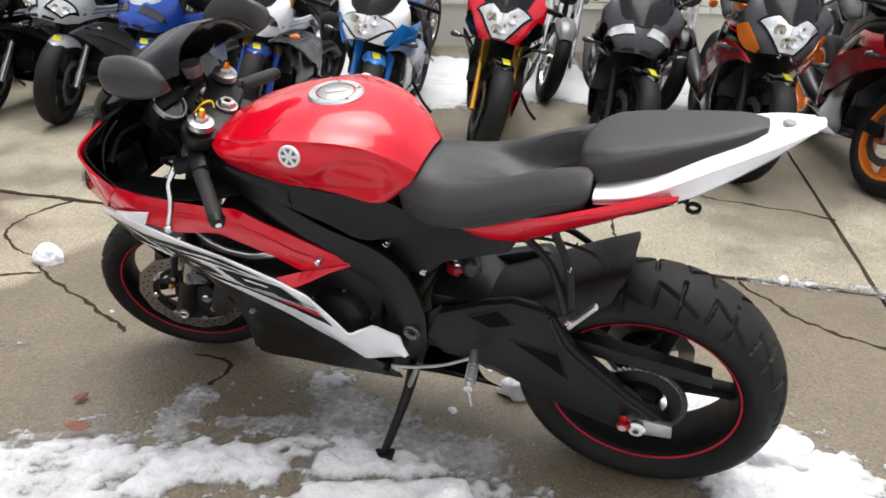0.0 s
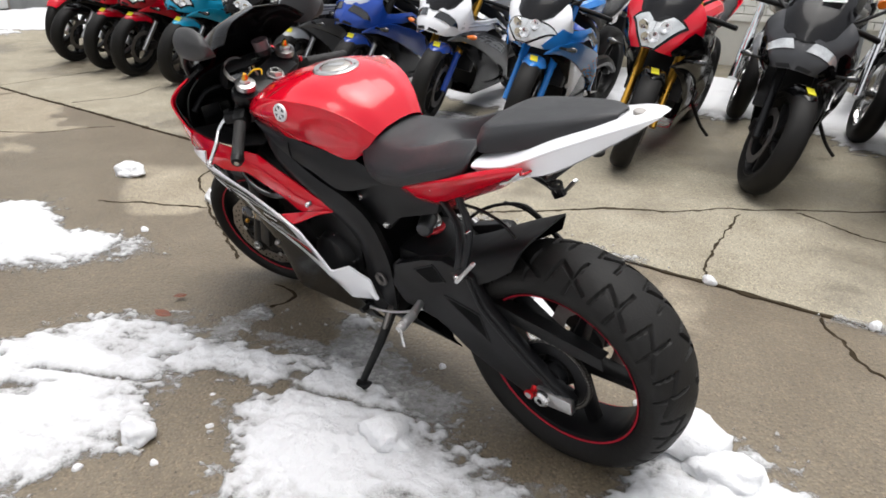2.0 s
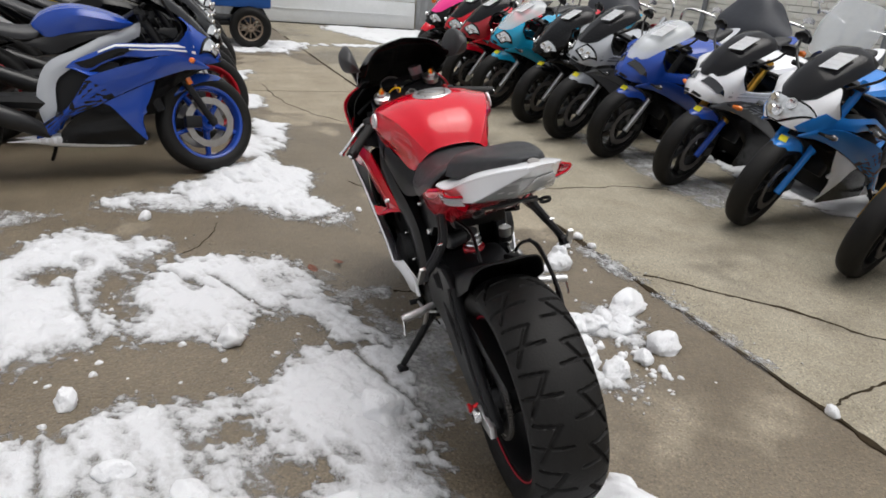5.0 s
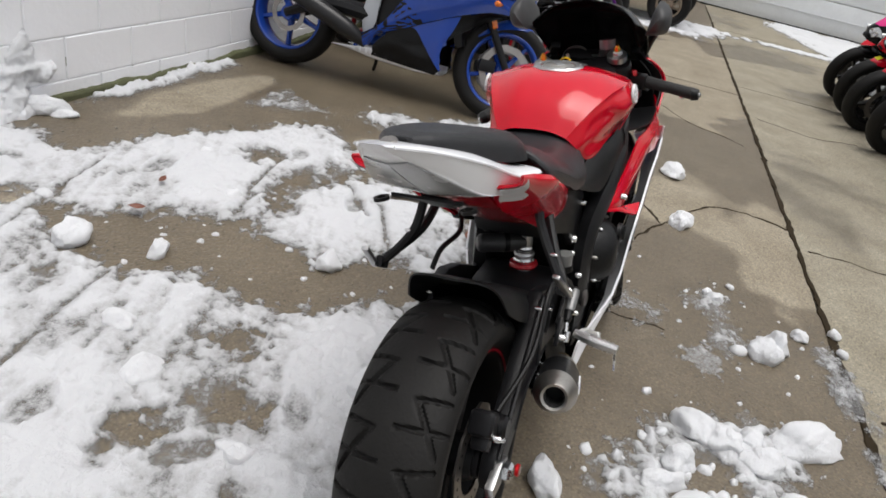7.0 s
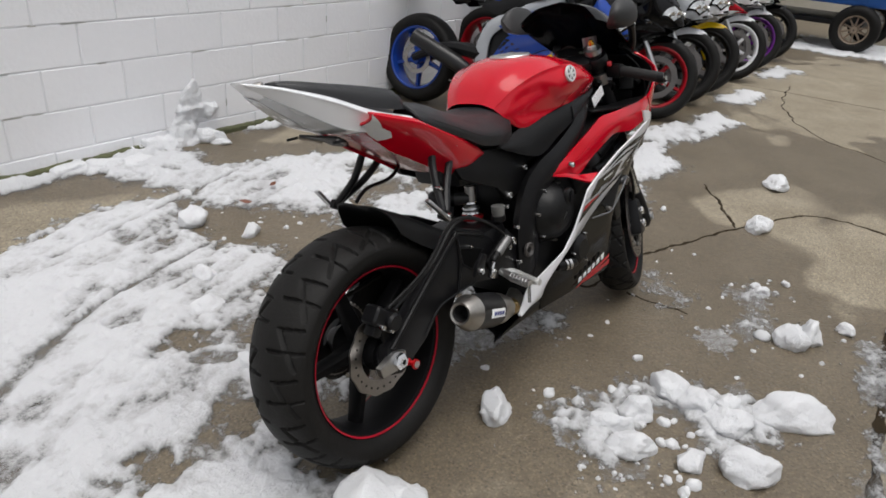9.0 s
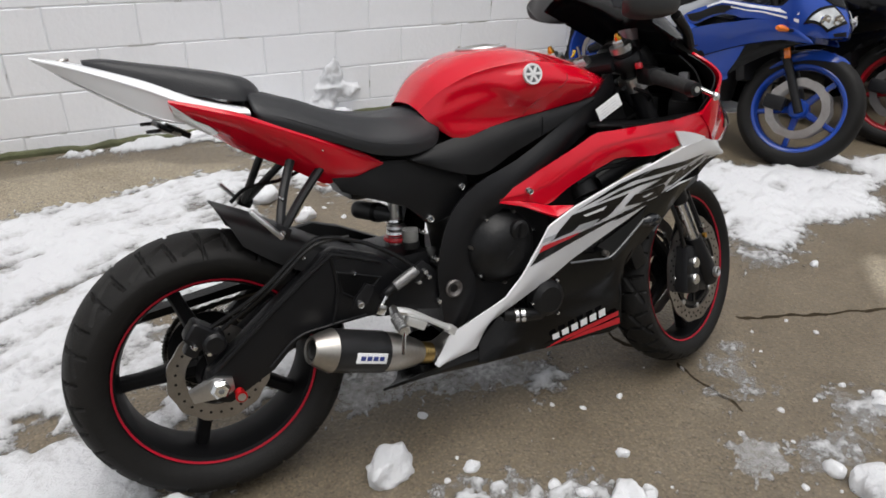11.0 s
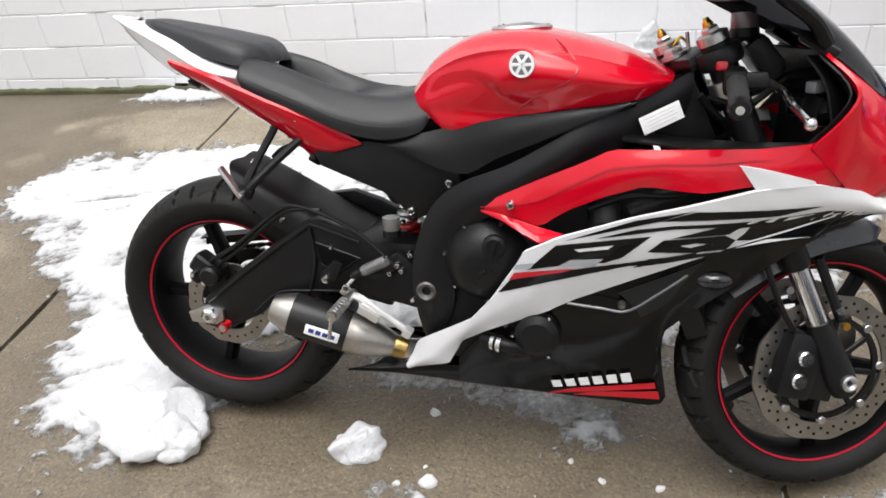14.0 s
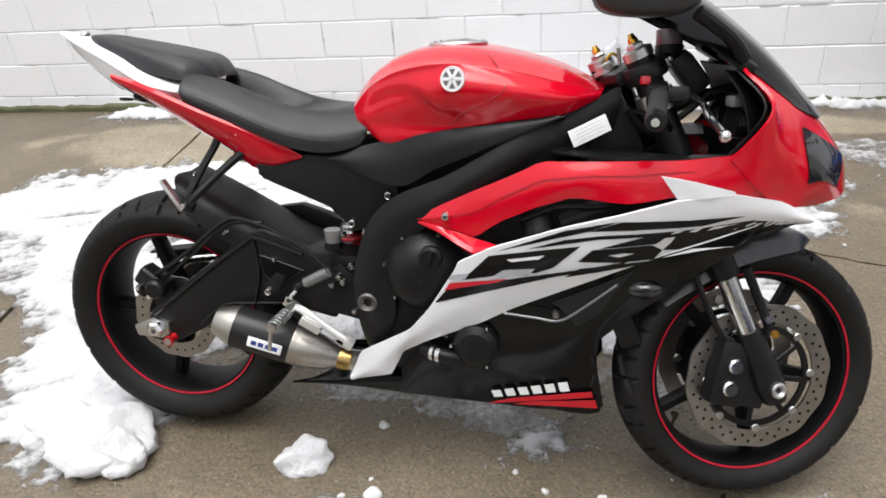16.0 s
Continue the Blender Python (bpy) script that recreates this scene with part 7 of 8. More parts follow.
part("inner_cowl", skin([[(1.33, 0, .66), (1.33, .10, .66), (1.26, .17, .68)], [(1.36, 0, .75), (1.35, .11, .75), (1.27, .19, .76)], [(1.34, 0, .84), (1.32, .10, .84), (1.255, .175, .85)], [(1.29, 0, .90), (1.27, .09, .895), (1.225, .140, .90)]], 14, 12, True, .004), BLACK, hero)
part("relay_box", box((.06, .05, .05), (1.27, -.12, .80), .008, (0, 10, 20)), BLACK, hero)
part("relay_box", box((.05, .06, .04), (1.29, .10, .78), .008, (0, 0, -20)), BLACK, hero)
part("connector", box((.03, .024, .02), (1.25, -.135, .845), .004, (0, 0, 30)), mat("grey_plug", (.16, .16, .17), .5), hero)


for ob in hero.children_recursive:
    if ob.name.split(".")[0] in ("drill_pattern", "bobbin_ring", "rivets"):
        tagged(ob, kind="stuff")

# the tail section sits a little to the left of the wheels' line
SET = Vector((0, .029, -.012))
for ob in hero.children_recursive:
    if ob.type == "MESH" and ob.name.split(".")[0] not in ("tyre", "rim", "hub", "spoke", "hugger", "rear_hugger"):
        for v in ob.data.vertices:
            w = min(1, max(0, (.60 - v.co.x) / .62)) * min(1, max(0, (v.co.z - .66) / .10))
            v.co += SET * w


# ---- snow, slush and wet ice on the slabs ----
def snow_material(name, thin, thick, white=(.67, .68, .70), grey=(.36, .36, .36), least=.25):
    """Wet snow: white where it is deep, grey and half clear where it has melted thin."""
    m = bpy.data.materials.new(name)
    m.use_nodes = True
    nt = m.node_tree
    N, L = nt.nodes.new, nt.links.new
    b = nt.nodes["Principled BSDF"]
    geo = N("ShaderNodeNewGeometry")
    n1, n2, n3 = N("ShaderNodeTexNoise"), N("ShaderNodeTexNoise"), N("ShaderNodeTexNoise")
    for t, s in ((n1, 9), (n2, 55), (n3, 210)):
        t.inputs["Scale"].default_value, t.inputs["Detail"].default_value, t.inputs["Roughness"].default_value = s, 5, .65
        L(geo.outputs["Position"], t.inputs["Vector"])
    depth = N("ShaderNodeAttribute")
    depth.attribute_name = "depth"

    def calc(op, u, v, w=None):
        k = N("ShaderNodeMath")
        k.operation = op
        for i, q in enumerate((u, v, w)):
            if q is None:
                continue
            if isinstance(q, (int, float)):
                k.inputs[i].default_value = q
            else:
                L(q, k.inputs[i])
        return k.outputs[0]

    grain = calc("MULTIPLY_ADD", n2.outputs["Fac"], .018, calc("MULTIPLY_ADD", n3.outputs["Fac"], .010, -.014))
    d = calc("ADD", calc("MULTIPLY_ADD", n1.outputs["Fac"], .022, -.012), calc("ADD", depth.outputs["Fac"], grain))
    r = N("ShaderNodeMapRange")
    r.inputs["From Min"].default_value, r.inputs["From Max"].default_value = thin, thick
    L(d, r.inputs["Value"])
    mix = N("ShaderNodeMix")
    mix.data_type = "RGBA"
    mix.inputs["A"].default_value, mix.inputs["B"].default_value = (*grey, 1), (*white, 1)
    L(r.outputs[0], mix.inputs["Factor"])
    L(mix.outputs["Result"], b.inputs["Base Color"])
    al = N("ShaderNodeMapRange")
    al.inputs["From Min"].default_value, al.inputs["From Max"].default_value = thin - .004, thin + .45 * (thick - thin)
    al.inputs["To Min"].default_value = least
    L(d, al.inputs["Value"])
    L(al.outputs[0], b.inputs["Alpha"])
    rough = N("ShaderNodeMapRange")
    rough.inputs["To Min"].default_value, rough.inputs["To Max"].default_value = .22, .6
    L(r.outputs[0], rough.inputs["Value"])
    L(rough.outputs[0], b.inputs["Roughness"])
    hgt = calc("MULTIPLY_ADD", n3.outputs["Fac"], .4, n2.outputs["Fac"])
    bp = N("ShaderNodeBump")
    bp.inputs["Strength"].default_value, bp.inputs["Distance"].default_value = .9, .012
    L(hgt, bp.inputs["Height"])
    L(bp.outputs[0], b.inputs["Normal"])
    if least == 1.0:
        b.inputs["Subsurface Weight"].default_value = .6
        b.inputs["Subsurface Radius"].default_value = (1.0, 1.0, 1.0)
        b.inputs["Subsurface Scale"].default_value = .018
    return m


SNOW = snow_material("old_snow", .0005, .0175, (.675, .685, .705), (.36, .36, .36), .05)
BLOCKSNOW = snow_material("packed_snow", -.040, -.006, (.75, .76, .78), (.60, .61, .63), 1.0)
ICE = snow_material("wet_slush", .002, .018, (.66, .67, .68), (.50, .50, .50), .40)
# wheel tracks pressed into the snow
TRACKS = [((1.43, .90), (1.11, .69), .016), ((1.11, .69), (.98, .57), .014), ((.80, .44), (.59, .35), .018), ((.59, .35), (.37, .27), .016), ((.39, 1.34), (-.14, 1.21), .012), ((-.14, 1.21), (-.34, 1.09), .018),
          ((-.34, 1.09), (-.60, .93), .034), ((1.58, 1.49), (.95, 1.28), .014), ((-1.3, 1.05), (-.4, 1.38), .020), ((1.0, 1.95), (-.1, 1.62), .010), ((1.52, 1.10), (1.30, .90), .014)]

# soft footprints: place, half width, heading
PRINTS = [(-.445, .364, .045, .6), (-.317, .344, .040, 1.9), (-.133, 1.043, .048, .2), (-.057, .665, .045, 2.3), (.18, 1.62, .050, 1.1), (.20, .52, .040, .5), (-.55, 1.30, .050, .1), (-.70, .62, .055, .9), (-.85, 1.15, .050, 1.5), (1.35, .98, .045, .4), (1.18, .56, .040, 1.2), (1.10, 1.75, .045, .1), (.74, 2.18, .045, 2.0), (1.62, 1.42, .045, .5), (2.72, .72, .050, .7)]


def inside(poly, x, y):
    """Signed distance of points to a polygon, above 0 inside."""
    d = np.full(x.shape, 1e9)
    odd = np.zeros(x.shape, bool)
    n = len(poly)
    for i in range(n):
        (ax, ay), (bx, by) = poly[i], poly[(i + 1) % n]
        d = np.minimum(d, seg_dist(x, y, (ax, ay), (bx, by)))
        cross = ((ay > y) != (by > y)) & (x < (bx - ax) * (y - ay) / ((by - ay) if by != ay else 1e-9) + ax)
        odd ^= cross
    return np.where(odd, d, -d)


def snow_sheet(name, polys, step, height, label, holes=(), rough=.05, material=None, seed=1, lump=1.0, bare=(), fringe=.05):
    """A low uneven sheet of trodden snow: the polygons' shape with a ragged edge that thins to grainy slush; bare lists polygons where it has melted away."""
    allp = [p for q in polys for p in q]
    x0, x1 = min(p[0] for p in allp) - .25, max(p[0] for p in allp) + .25
    y0, y1 = min(p[1] for p in allp) - .25, max(p[1] for p in allp) + .25
    X, Y = np.meshgrid(np.arange(x0, x1, step), np.arange(y0, y1, step), indexing="ij")
    d = np.full(X.shape, -1e9)
    for q in polys:
        d = np.maximum(d, inside(q, X, Y))
    for q in bare:
        d = np.minimum(d, -inside(q, X, Y))
    for hx, hy, hr in holes:
        d = np.minimum(d, np.hypot(X - hx, Y - hy) - hr)
    X, Y = X + .3 * step * (fbm(X * 90, Y * 90, 1, 77) - .5), Y + .3 * step * (fbm(X * 90, Y * 90, 1, 78) - .5)
    n1, n2, n4 = fbm(X * 8, Y * 8, 4, seed + 20), fbm(X * 36, Y * 36, 3, seed + 30), fbm(X * 85, Y * 85, 2, seed + 50)
    n3 = fbm(X * 2.4, Y * 2.4, 3, seed + 40)
    # smeared along the way the wheels rolled
    along, over = X * .91 + Y * .41, -X * .41 + Y * .91
    smear = fbm(along * 4.0 + 2 * n3, over * 22 + 4 * n3, 3, seed + 60)
    edge = d + rough * 2.2 * (fbm(X * 7, Y * 7, 4, seed) - .5) + rough * 1.8 * (n2 - .5) + rough * 1.2 * (smear - .5)
    body = 1 - np.exp(-np.clip(edge, 0, None) / .06)
    worn = np.clip((n3 * .35 + n1 * .30 + smear * .35 - .36) / .16, 0, 1)
    h = height * body * (.36 + .64 * worn)
    # footprints and clods
    h = h + lump * body * (.030 * np.clip(n1 - .57, 0, 1) * 2 + .008 * (n2 - .5) + .004 * (n4 - .5))
    # soft oval treads with a raised rim
    for px, py, pr, pa in PRINTS:
        ca, sa = math.cos(pa), math.sin(pa)
        r = np.hypot(((X - px) * ca + (Y - py) * sa) / (2.1 * pr), (-(X - px) * sa + (Y - py) * ca) / pr) + .5 * (n1 - .5) + .25 * (n2 - .5)
        h = h * (1 - .62 * np.clip((1.0 - r) / .35, 0, 1)) + body * .006 * np.exp(-((r - 1.12) / .16) ** 2)
    wx, wy = X + .05 * (n3 - .5), Y + .05 * (n1 - .5)
    for p, q, w in TRACKS:
        k = np.exp(-(seg_dist(wx, wy, p, q) / (w * (.6 + .8 * n2))) ** 2)
        h = h * (1 - .85 * k)
    # grains and slush beyond the edge
    film = np.clip(1 + edge / fringe, 0, 1) * (n4 * .5 + n2 * .5)
    crumb = np.clip(n4 * .6 + n2 * .4 - .66 - np.clip(-edge, 0, 1) * .9, 0, 1)
    h = np.where(edge > 0, np.maximum(h, .0012), np.where(crumb > 0, .003 + crumb * .06, np.where(film > .30, .0006 + .0022 * film, -.012)))
    G = -.008 * np.exp(-((X - 1.38) ** 2 + (Y + .04) ** 2) / (2 * .42 ** 2)) + .003
    keep = np.zeros(X.shape, bool)
    on = h > -.009
    for i in (-1, 0, 1):
        for j in (-1, 0, 1):
            keep |= np.roll(np.roll(on, i, 0), j, 1)
    index = np.full(X.shape, -1)
    index[keep] = np.arange(keep.sum())
    verts = np.stack([X[keep], Y[keep], (G + h)[keep]], 1)
    a, b2, c, e = index[:-1, :-1], index[1:, :-1], index[1:, 1:], index[:-1, 1:]
    ok = (a >= 0) & (b2 >= 0) & (c >= 0) & (e >= 0)
    faces = np.stack([a[ok], b2[ok], c[ok], e[ok]], 1)
    me = bpy.data.meshes.new(name)
    me.from_pydata(verts.tolist(), [], faces.tolist())
    me.attributes.new("depth", "FLOAT", "POINT").data.foreach_set("value", h[keep].astype(np.float32))
    me.shade_smooth()
    me.materials.append(material or SNOW)
    return tagged(new(name, me), label, "snow", kind="stuff")


snow_sheet("snow", [
    [(-1.75, 1.1), (-1.65, 1.5), (-1.2, 1.6), (-.5, 1.78), (-.04, 1.89), (.16, 1.95), (.34, 1.94), (.55, 1.85), (.46, 1.62), (.40, 1.39), (.47, 1.25), (.56, 1.15), (.53, .96), (.57, .82), (.73, .65), (.83, .63), (.79, .48), (.76, .23), (.51, .23), (.36, .24), (.13, .30), (-.12, .24), (-.15, .06), (-.08, -.04), (-.25, -.22), (-.42, -.27), (-.6, -.1), (-.9, .4), (-1.3, .7)],
    [(.76, .23), (.79, .48), (.93, .52), (1.0, .59), (1.07, .75), (.87, .80), (.88, .94), (.90, 1.18), (1.1, 1.22), (1.26, 1.24), (1.60, 1.12), (1.68, .81), (1.62, .62), (1.39, .41), (1.25, .43), (1.02, .35)],
    [(.31, 2.53), (.48, 2.50), (.9, 2.5), (1.03, 2.32), (.94, 2.1), (1.26, 1.99), (1.53, 1.86), (1.85, 1.72), (2.05, 1.5), (1.95, 1.42), (1.85, 1.12), (1.55, 1.20), (1.26, 1.24), (1.0, 1.22), (.76, 1.48), (.58, 1.68), (.62, 1.91), (.52, 2.09), (.43, 2.26)],
], .0085, .021, "melting trampled snow beside the motorcycle", holes=((-.05, .79, .045), (.13, .67, .05), (-.19, .35, .07), (-.43, .36, .04), (1.50, 1.52, .05), (.30, 1.50, .03)), bare=([(1.46, 1.36), (1.46, 1.28), (1.32, 1.22), (1.12, 1.25), (1.18, 1.31)], [(.25, .88), (.36, .92), (.44, .84), (.34, .76)]), rough=.07, lump=1.3)
snow_sheet("snow", [[(2.66, 1.15), (3.07, .90), (3.3, .62), (2.96, .33), (2.56, .37), (2.20, .24), (2.10, .42), (2.15, .55), (2.30, .72), (2.41, 1.10)], [(2.50, 1.48), (2.48, 1.31), (2.29, 1.33), (2.35, 1.48)]], .009, .030, "melting snow patch by the blue motorcycle", rough=.05, seed=5)
snow_sheet("snow", [[(.51, -.26), (.43, -.29), (.36, -.38), (.33, -.50), (.42, -.56), (.52, -.50), (.60, -.46), (.66, -.49), (.69, -.56), (.66, -.66), (.75, -.76), (.86, -.72), (.93, -.63), (.89, -.54), (.84, -.50), (.84, -.42), (.77, -.35), (.64, -.34)]], .006, .026, "low heap of broken snow on the slab", rough=.07, seed=8, lump=1.5, fringe=.09)
snow_sheet("snow", [[(1.34, 2.46), (1.42, 2.50), (2.2, 2.545), (2.55, 2.55), (2.5, 2.44), (1.9, 2.42), (1.62, 2.40)], [(-1.95, 2.34), (-1.75, 2.5), (-1.2, 2.5), (-1.2, 2.38), (-1.6, 2.30)], [(-.5, 2.42), (.1, 2.48), (.9, 2.52), (.9, 2.4), (.2, 2.36)]], .015, .06, "strip of snow at the foot of the white wall", rough=.04, seed=11)
snow_sheet("snow", [[(1.60, -.40), (1.75, -.44), (1.72, -.54), (1.58, -.52)], [(1.38, -.48), (1.52, -.54), (1.44, -.66), (1.30, -.56)], [(1.50, -.93), (1.44, -1.0), (1.20, -1.05), (1.22, -.98)], [(2.02, .22), (2.18, .22), (2.2, .34), (2.04, .36)], [(2.0, 1.98), (2.35, 1.97), (2.22, 1.66), (2.05, 1.85)], [(.84, -.04), (.96, .0), (.93, .06), (.82, .05)], [(1.30, -.22), (1.42, -.24), (1.47, -.31), (1.33, -.30)], [(2.43, 1.47), (2.57, 1.42), (2.59, 1.15), (2.38, 0.85), (2.28, 0.84), (2.26, 1.01), (2.31, 1.21)], [(1.37, -0.14), (1.46, -0.13), (1.55, -0.1), (1.54, -0.15), (1.43, -0.18)], [(2.14, 0.59), (2.23, 0.64), (2.13, 0.48), (2.1, 0.5)]], .007, .014, "small thin smears of snow on wet concrete", rough=.05, seed=14)
snow_sheet("snow", [[(3.3, .95), (3.9, .75), (4.5, .6), (4.3, .4), (3.7, .45), (3.3, .6)], [(4.8, .8), (5.6, .75), (5.5, .5), (5.0, .55)], [(6.2, .9), (7.2, .85), (7.0, .6), (6.4, .65)]], .025, .03, "snow under the parked motorcycles by the wall", rough=.08, seed=17)
snow_sheet("snow", [[(-2.4, -3.3), (-1.4, -3.5), (-.68, -3.55), (-.15, -3.62), (.15, -3.46), (.32, -3.70), (.90, -3.85), (1.25, -3.72), (1.80, -3.15), (2.06, -2.90), (2.5, -2.85), (3.4, -2.9), (4.2, -2.9), (6.0, -2.8), (6.3, -4.6), (2.0, -5.3), (-2.6, -5.5)]], .03, .030, "packed snow under the row of motorcycles", rough=.12, seed=20)
snow_sheet("snow", [[(8.6, 1.2), (8.7, .1), (9.6, -.25), (10.1, -.2), (10.0, 1.3)], [(9.7, -2.6), (10.6, -1.6), (12.4, -.9), (13.1, -1.0), (13.2, -3.4), (11.5, -3.5), (10.2, -3.2)], [(9.8, .0), (10.1, -.9), (10.25, -1.9), (10.0, -1.9), (9.85, -.9)]], .04, .03, "snow by the cart and the garage door", rough=.15, seed=23)
snow_sheet("slush", [
    [(1.14, .44), (1.2, .19), (1.27, .18), (1.25, .38)],
    [(1.08, .28), (.85, .19), (.91, .05), (.82, .02), (.56, .12), (.33, .12), (.30, .22), (.48, .31), (.79, .30)],
    [(1.20, -.44), (1.28, -.46), (1.26, -.54), (1.16, -.52)]], .009, .006, "thin glassy slush on the wet slab", rough=.02, material=ICE, seed=26, lump=.4)
snow_sheet("slush", [[(2.2, -2.2), (2.6, -2.1), (3.4, -2.15), (4.2, -2.05), (4.2, -2.45), (2.3, -2.6)]], .02, .005, "thin wet ice under the row of motorcycles", rough=.08, material=ICE, seed=29, lump=.4)


def lump(x, y, sx, sy, sz, seed, turn=0, label="white lump of frozen snow on the concrete"):
    """A broken lump of snow with blunt corners."""
    b = bmesh.new()
    bmesh.ops.create_icosphere(b, subdivisions=4 if sx > .03 else 2, radius=1)
    off = Vector((seed * 7.3, seed * 1.9, 3.1))
    planes = [Vector((math.sin(seed * 3.7 + k * 2.4), math.cos(seed * 1.3 + k * 2.1), math.sin(k * 1.7 + seed))).normalized() for k in range(6)]
    for v in b.verts:
        p = v.co.copy()
        for q in planes:
            over = p.dot(q) - .70
            if over > 0:
                p -= q * over * .85
        p *= 1.08 + .26 * noise.noise(p * 1.5 + off) + .11 * noise.noise(p * 4.0 + off) + .06 * noise.noise(p * 11 + off)
        p.z = max(p.z, -.42)
        v.co = Vector((p.x * sx, p.y * sy, (p.z + .42) * sz))
    ob = part("snow_lump", b, BLOCKSNOW, sharp=80)
    ob.matrix_world = pose(x, y, dip(x, y) - .004, 0, 0, turn)
    return tagged(ob, label, "snow lump", "snow lumps on the concrete")


for k, (x, y, sx, sy, sz, turn) in enumerate((
        (.335, -.128, .066, .046, .050, 20), (.935, -.805, .120, .058, .055, -58), (.605, -.775, .078, .058, .050, -50), (.535, -.645, .042, .034, .034, -30), (.470, -.495, .072, .042, .038, -52), (.525, -.410, .066, .038, .036, -52),
        (.800, -.470, .062, .052, .052, 50), (.628, -.442, .055, .045, .044, 10), (.790, -.560, .060, .050, .046, 40), (.770, -.670, .070, .052, .044, -40), (.850, -.640, .050, .040, .036, 20), (1.385, -.690, .058, .050, .055, 35), (1.470, -.735, .062, .040, .052, 30),
        (2.37, -.300, .080, .052, .050, -20), (3.09, -.190, .10, .065, .050, 10), (.46, 1.55, .060, .050, .062, 0), (.57, 1.30, .040, .030, .040, 0), (.88, .83, .050, .045, .046, 0), (.37, .385, .075, .065, .062, 30), (.22, 1.12, .055, .040, .034, 60), (.10, .93, .060, .042, .034, 15), (.0, .55, .060, .038, .032, 80))):
    lump(x, y, sx, sy, sz, k + 1, turn)
lump(-.205, -.150, .130, .095, .085, 21, 25, "large block of snow against the rear tyre")
lump(-.14, -.175, .075, .060, .060, 22, -20, "block of snow against the rear tyre")
lump(-.36, -.10, .10, .08, .050, 23, 0, "large block of snow behind the rear tyre")
rng = random.Random(31)
CRUMBS = [(.53, -.20, .022), (1.63, -.83, .034), (1.86, -.56, .020), (.50, .02, .016), (2.18, 1.24, .04), (1.07, 1.38, .04), (1.36, -.60, .03), (1.70, -.50, .032), (1.74, -.47, .024), (2.25, .14, .02), (1.05, -.14, .012), (.85, -.09, .010), (.62, 1.85, .03), (1.33, 1.72, .03), (1.62, -.99, .025), (1.75, -.97, .03), (-.45, -1.185, .028), (-.95, -1.23, .03), (.12, -1.13, .03)]
# the broken heap, and small pieces strewn about it
CRUMBS += [(.66 + .26 * rng.uniform(-1, 1), -.52 + .20 * rng.uniform(-1, 1), rng.uniform(.008, .022)) for _ in range(60)]
CRUMBS += [(.42 + .12 * rng.uniform(-1, 1), -.50 + .16 * rng.uniform(-1, 1), rng.uniform(.004, .010)) for _ in range(40)]
CRUMBS += [(rng.uniform(.3, 1.9), rng.uniform(-.9, -.05), rng.uniform(.005, .012)) for _ in range(40)]
CRUMBS += [(rng.uniform(.35, 1.3), rng.uniform(.5, 1.6), rng.uniform(.006, .016)) for _ in range(45)]
for k, (x, y, s) in enumerate(CRUMBS):
    lump(x, y, s, s * .8, s * .8, 40 + k, k * 40, "small crumb of frozen snow on the concrete")
snow_sheet("snow", [[(.40, -1.09), (1.05, -1.02), (1.05, -1.05), (.40, -1.13)], [(1.25, -1.00), (1.62, -.96), (1.55, -.90), (1.28, -.95)], [(-1.0, -1.23), (-.35, -1.16), (-.35, -1.19), (-1.0, -1.26)]], .009, .016, "snow caught in the joint between the slabs", rough=.03, seed=33)
# snow splashed up the wall, and what slid down from it
gx, gz = np.meshgrid(np.arange(.60, 1.42, .009), np.arange(-.01, .36, .009), indexing="ij")
spread = np.interp(gz, (0, .05, .09, .16, .22, .30, .36), (.30, .22, .12, .135, .105, .05, .0))
mid = np.interp(gz, (0, .08, .16, .24, .34), (.96, 1.06, 1.15, 1.13, 1.14))
nz = fbm(gx * 13, gz * 13, 4, 51)
splash = .9 - np.abs(gx - mid) / np.maximum(spread, 1e-3) + 1.5 * (nz - .5) + .7 * (fbm(gx * 45, gz * 45, 2, 52) - .5)
thick = np.where(splash > 0, .010 + (.020 + .030 * (gz < .2)) * np.clip(splash, 0, 1) ** .5 + .030 * (nz - .35) + .10 * np.clip(.07 - gz, 0, .07) * 6, -.01)
keep = np.zeros(gx.shape, bool)
for i in (-1, 0, 1):
    for j in (-1, 0, 1):
        keep |= np.roll(np.roll(thick > 0, i, 0), j, 1)
index = np.full(gx.shape, -1)
index[keep] = np.arange(keep.sum())
a, b, c, d = index[:-1, :-1], index[1:, :-1], index[1:, 1:], index[:-1, 1:]
ok = (a >= 0) & (b >= 0) & (c >= 0) & (d >= 0)
me = bpy.data.meshes.new("snow_drift")
me.from_pydata(np.stack([gx[keep], (2.533 + .0096 * gx - thick)[keep], gz[keep]], 1).tolist(), [], np.stack([a[ok], b[ok], c[ok], d[ok]], 1).tolist())
me.shade_smooth()
me.materials.append(BLOCKSNOW)
tagged(new("snow_drift", me), "wet snow splashed up the white wall", "snow", kind="stuff")
for k, (x, y, sx, sy, sz, turn) in enumerate(((1.16, 2.47, .10, .05, .055, -40), (1.19, 2.39, .07, .032, .022, -60), (.52, 2.44, .12, .08, .030, 20), (.68, 2.40, .12, .08, .025, 60), (.40, 2.48, .10, .06, .035, 0))):
    lump(x, y, sx, sy, sz, 160 + k, turn)
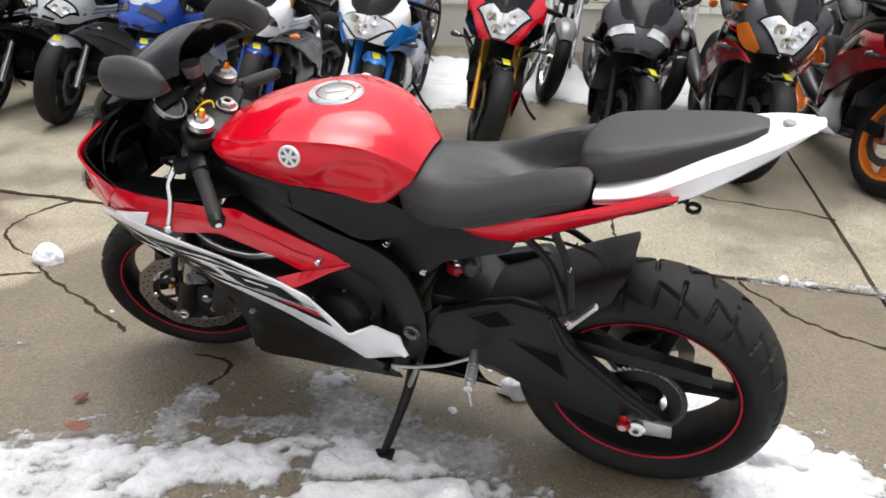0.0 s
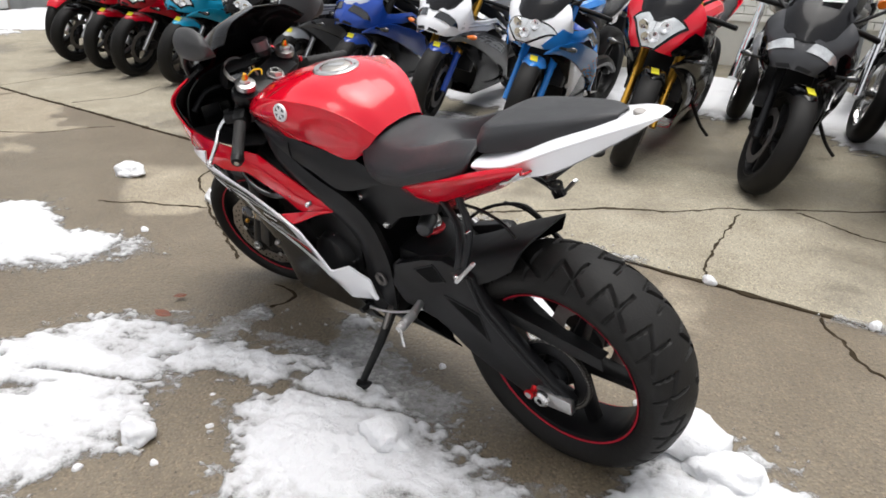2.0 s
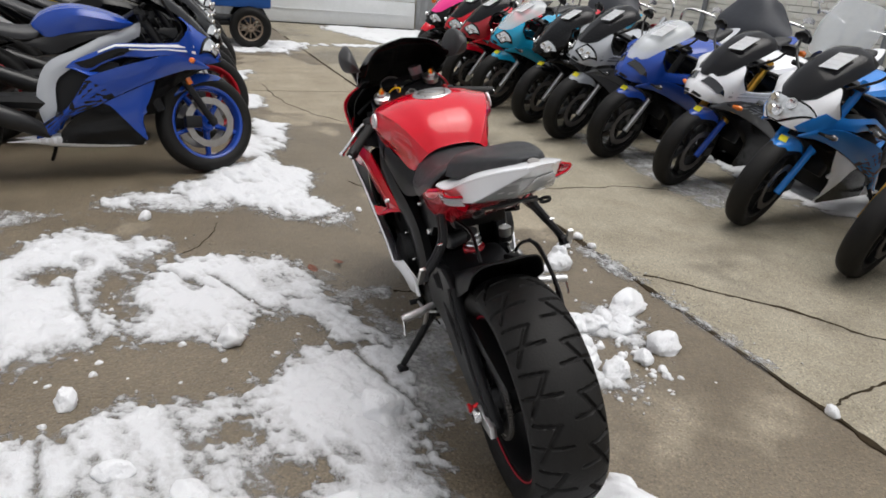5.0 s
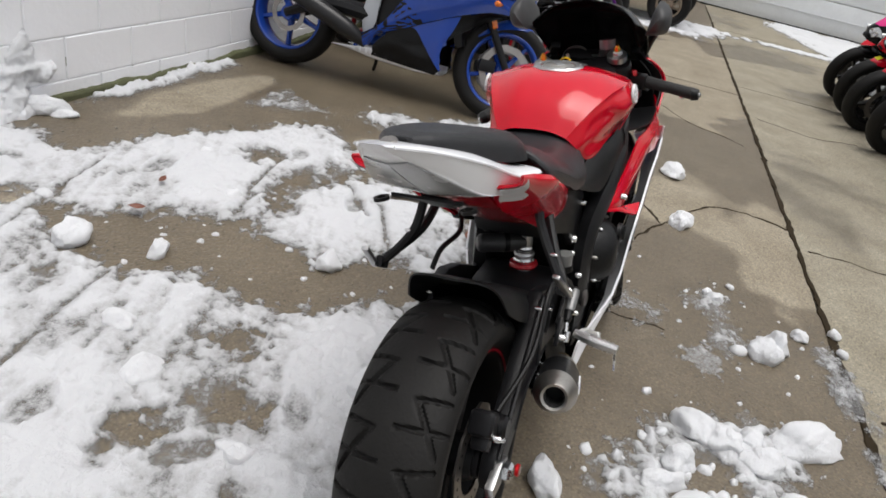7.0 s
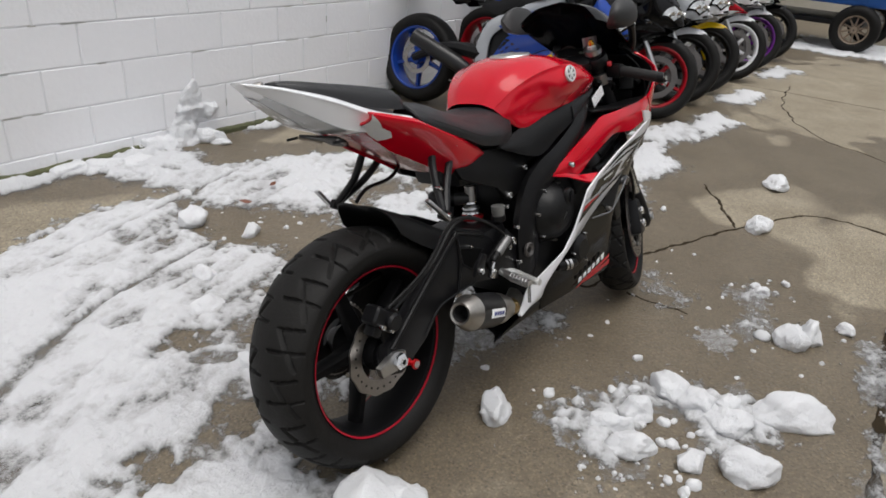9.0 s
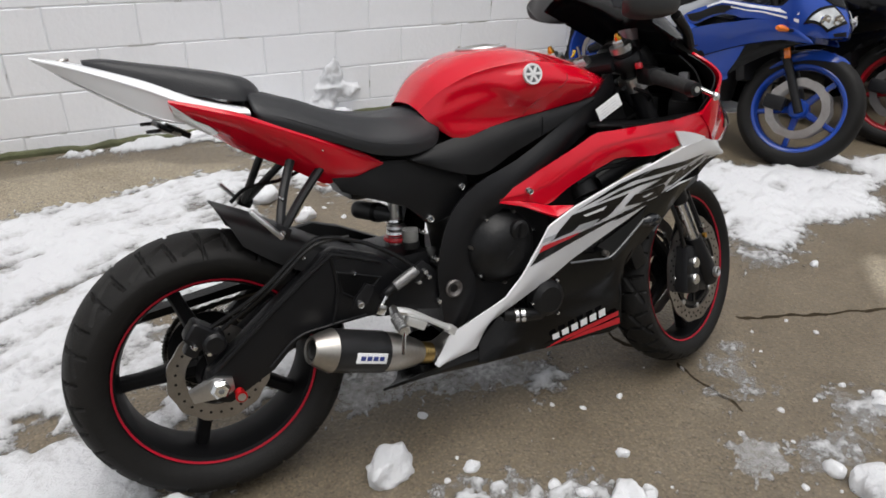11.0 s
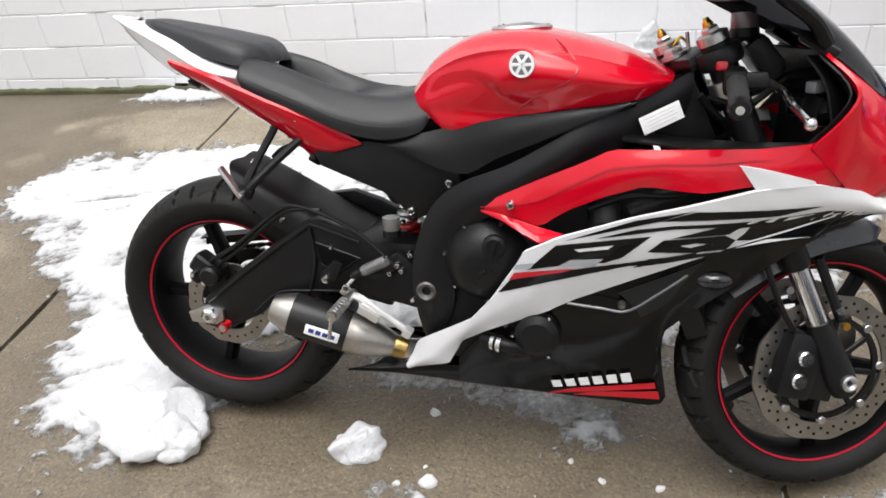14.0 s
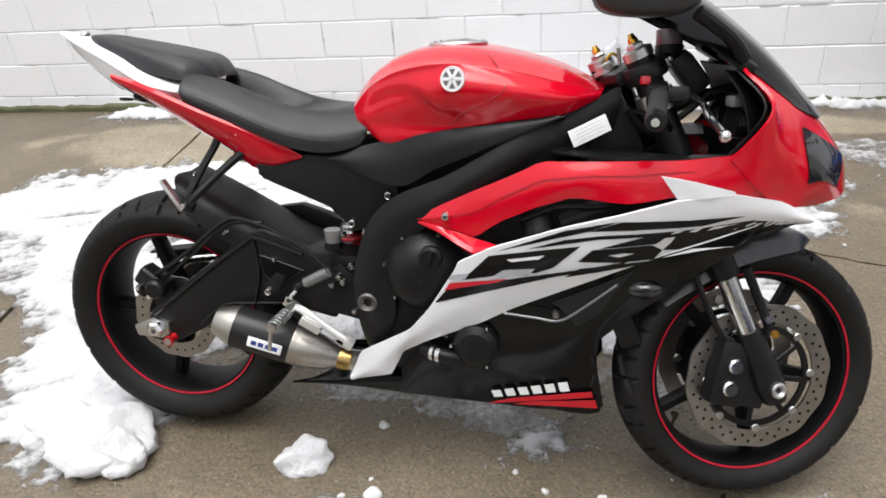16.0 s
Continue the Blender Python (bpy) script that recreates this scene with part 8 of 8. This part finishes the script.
# dead leaves
for x, y, s, r in ((1.40, .485, .035, 20), (1.53, .355, .025, 80), (.72, 1.53, .030, 140), (.95, 1.62, .022, 10)):
    b = skin([[(-s, 0, .004), (-s, .001, .004), (-s, .002, .004)], [(-.4 * s, 0, .008), (-.4 * s, .3 * s, .010), (-.4 * s, .5 * s, .004)], [(.3 * s, 0, .006), (.3 * s, .3 * s, .012), (.3 * s, .55 * s, .008)], [(s, 0, .012), (s, .02 * s, .012), (s, .04 * s, .012)]], 10, 6, True, .001)
    ob = part("dead_leaf", b, LEAF)
    ob.matrix_world = pose(x, y, .035 if y > .4 else .004, 0, 0, r)
    tagged(ob, "curled wet brown leaf on the ground", "leaf", "dead leaves")

# ---- the pieces of the block wall ----
FULL = [block_mesh(.398, .195, k) for k in range(4)]
rng = random.Random(7)
for j in range(8):
    z = .195 + .2 * (j - 1) - .002
    for i in range(-7, 17):
        x = -.058 + .4035 * i + (.2017 if j % 2 == 0 else 0)
        ob = new("block", FULL[rng.randrange(4)])
        ob.parent = wall
        ob.matrix_basis = pose(x, .002 + .002 * rng.random(), z, 0, 0, 180 if rng.random() < .5 else 0)
rest = bmesh.new()
for j in range(18):
    z = .195 + .2 * (j - 1) - .002
    for i in range(-22, 36):
        if j < 8 and -7 <= i < 17:
            continue
        x = -.058 + .4035 * i + (.2017 if j % 2 == 0 else 0)
        vs = [rest.verts.new((x + dx, dy, z + dz)) for dy, w in ((.02, .197), (-.028, .193)) for dx, dz in ((-w, -w / 2 + .001), (w, -w / 2 + .001), (w, w / 2 - .001), (-w, w / 2 - .001))]
        rest.faces.new(vs[4:])
        for k in range(4):
            rest.faces.new((vs[k], vs[(k + 1) % 4], vs[4 + (k + 1) % 4], vs[4 + k]))
tagged(part("upper_blocks", rest, BLOCK, wall, smooth=False), kind="stuff")

# dirt and hairline cracks in the wall's joints
dirt = bmesh.new()
rng = random.Random(19)
for k in range(120):
    j = rng.randrange(0, 8)
    x, z = -2.8 + 8.5 * rng.random(), .193 + .2 * (j - 1) + .0975 + .0015
    l, t = .02 + .12 * rng.random() ** 2, .0009 + .0010 * rng.random()
    if rng.random() < .3:
        x = -.058 + .4035 * round((x + .058) / .4035) + .2017 * (j % 2)
        z, l, t = z - .1 + .05 * (rng.random() - .5), .002, .02 + .05 * rng.random()
    box((l, .004, t), (x, -.0262, z), .0005, (0, 2 * rng.random() - 1, 0), dirt, 1)
tagged(part("joint_dirt", dirt, mat("wall_dirt", (.30, .29, .25), .9, vary=.4, scale=40), wall, smooth=False), kind="stuff")
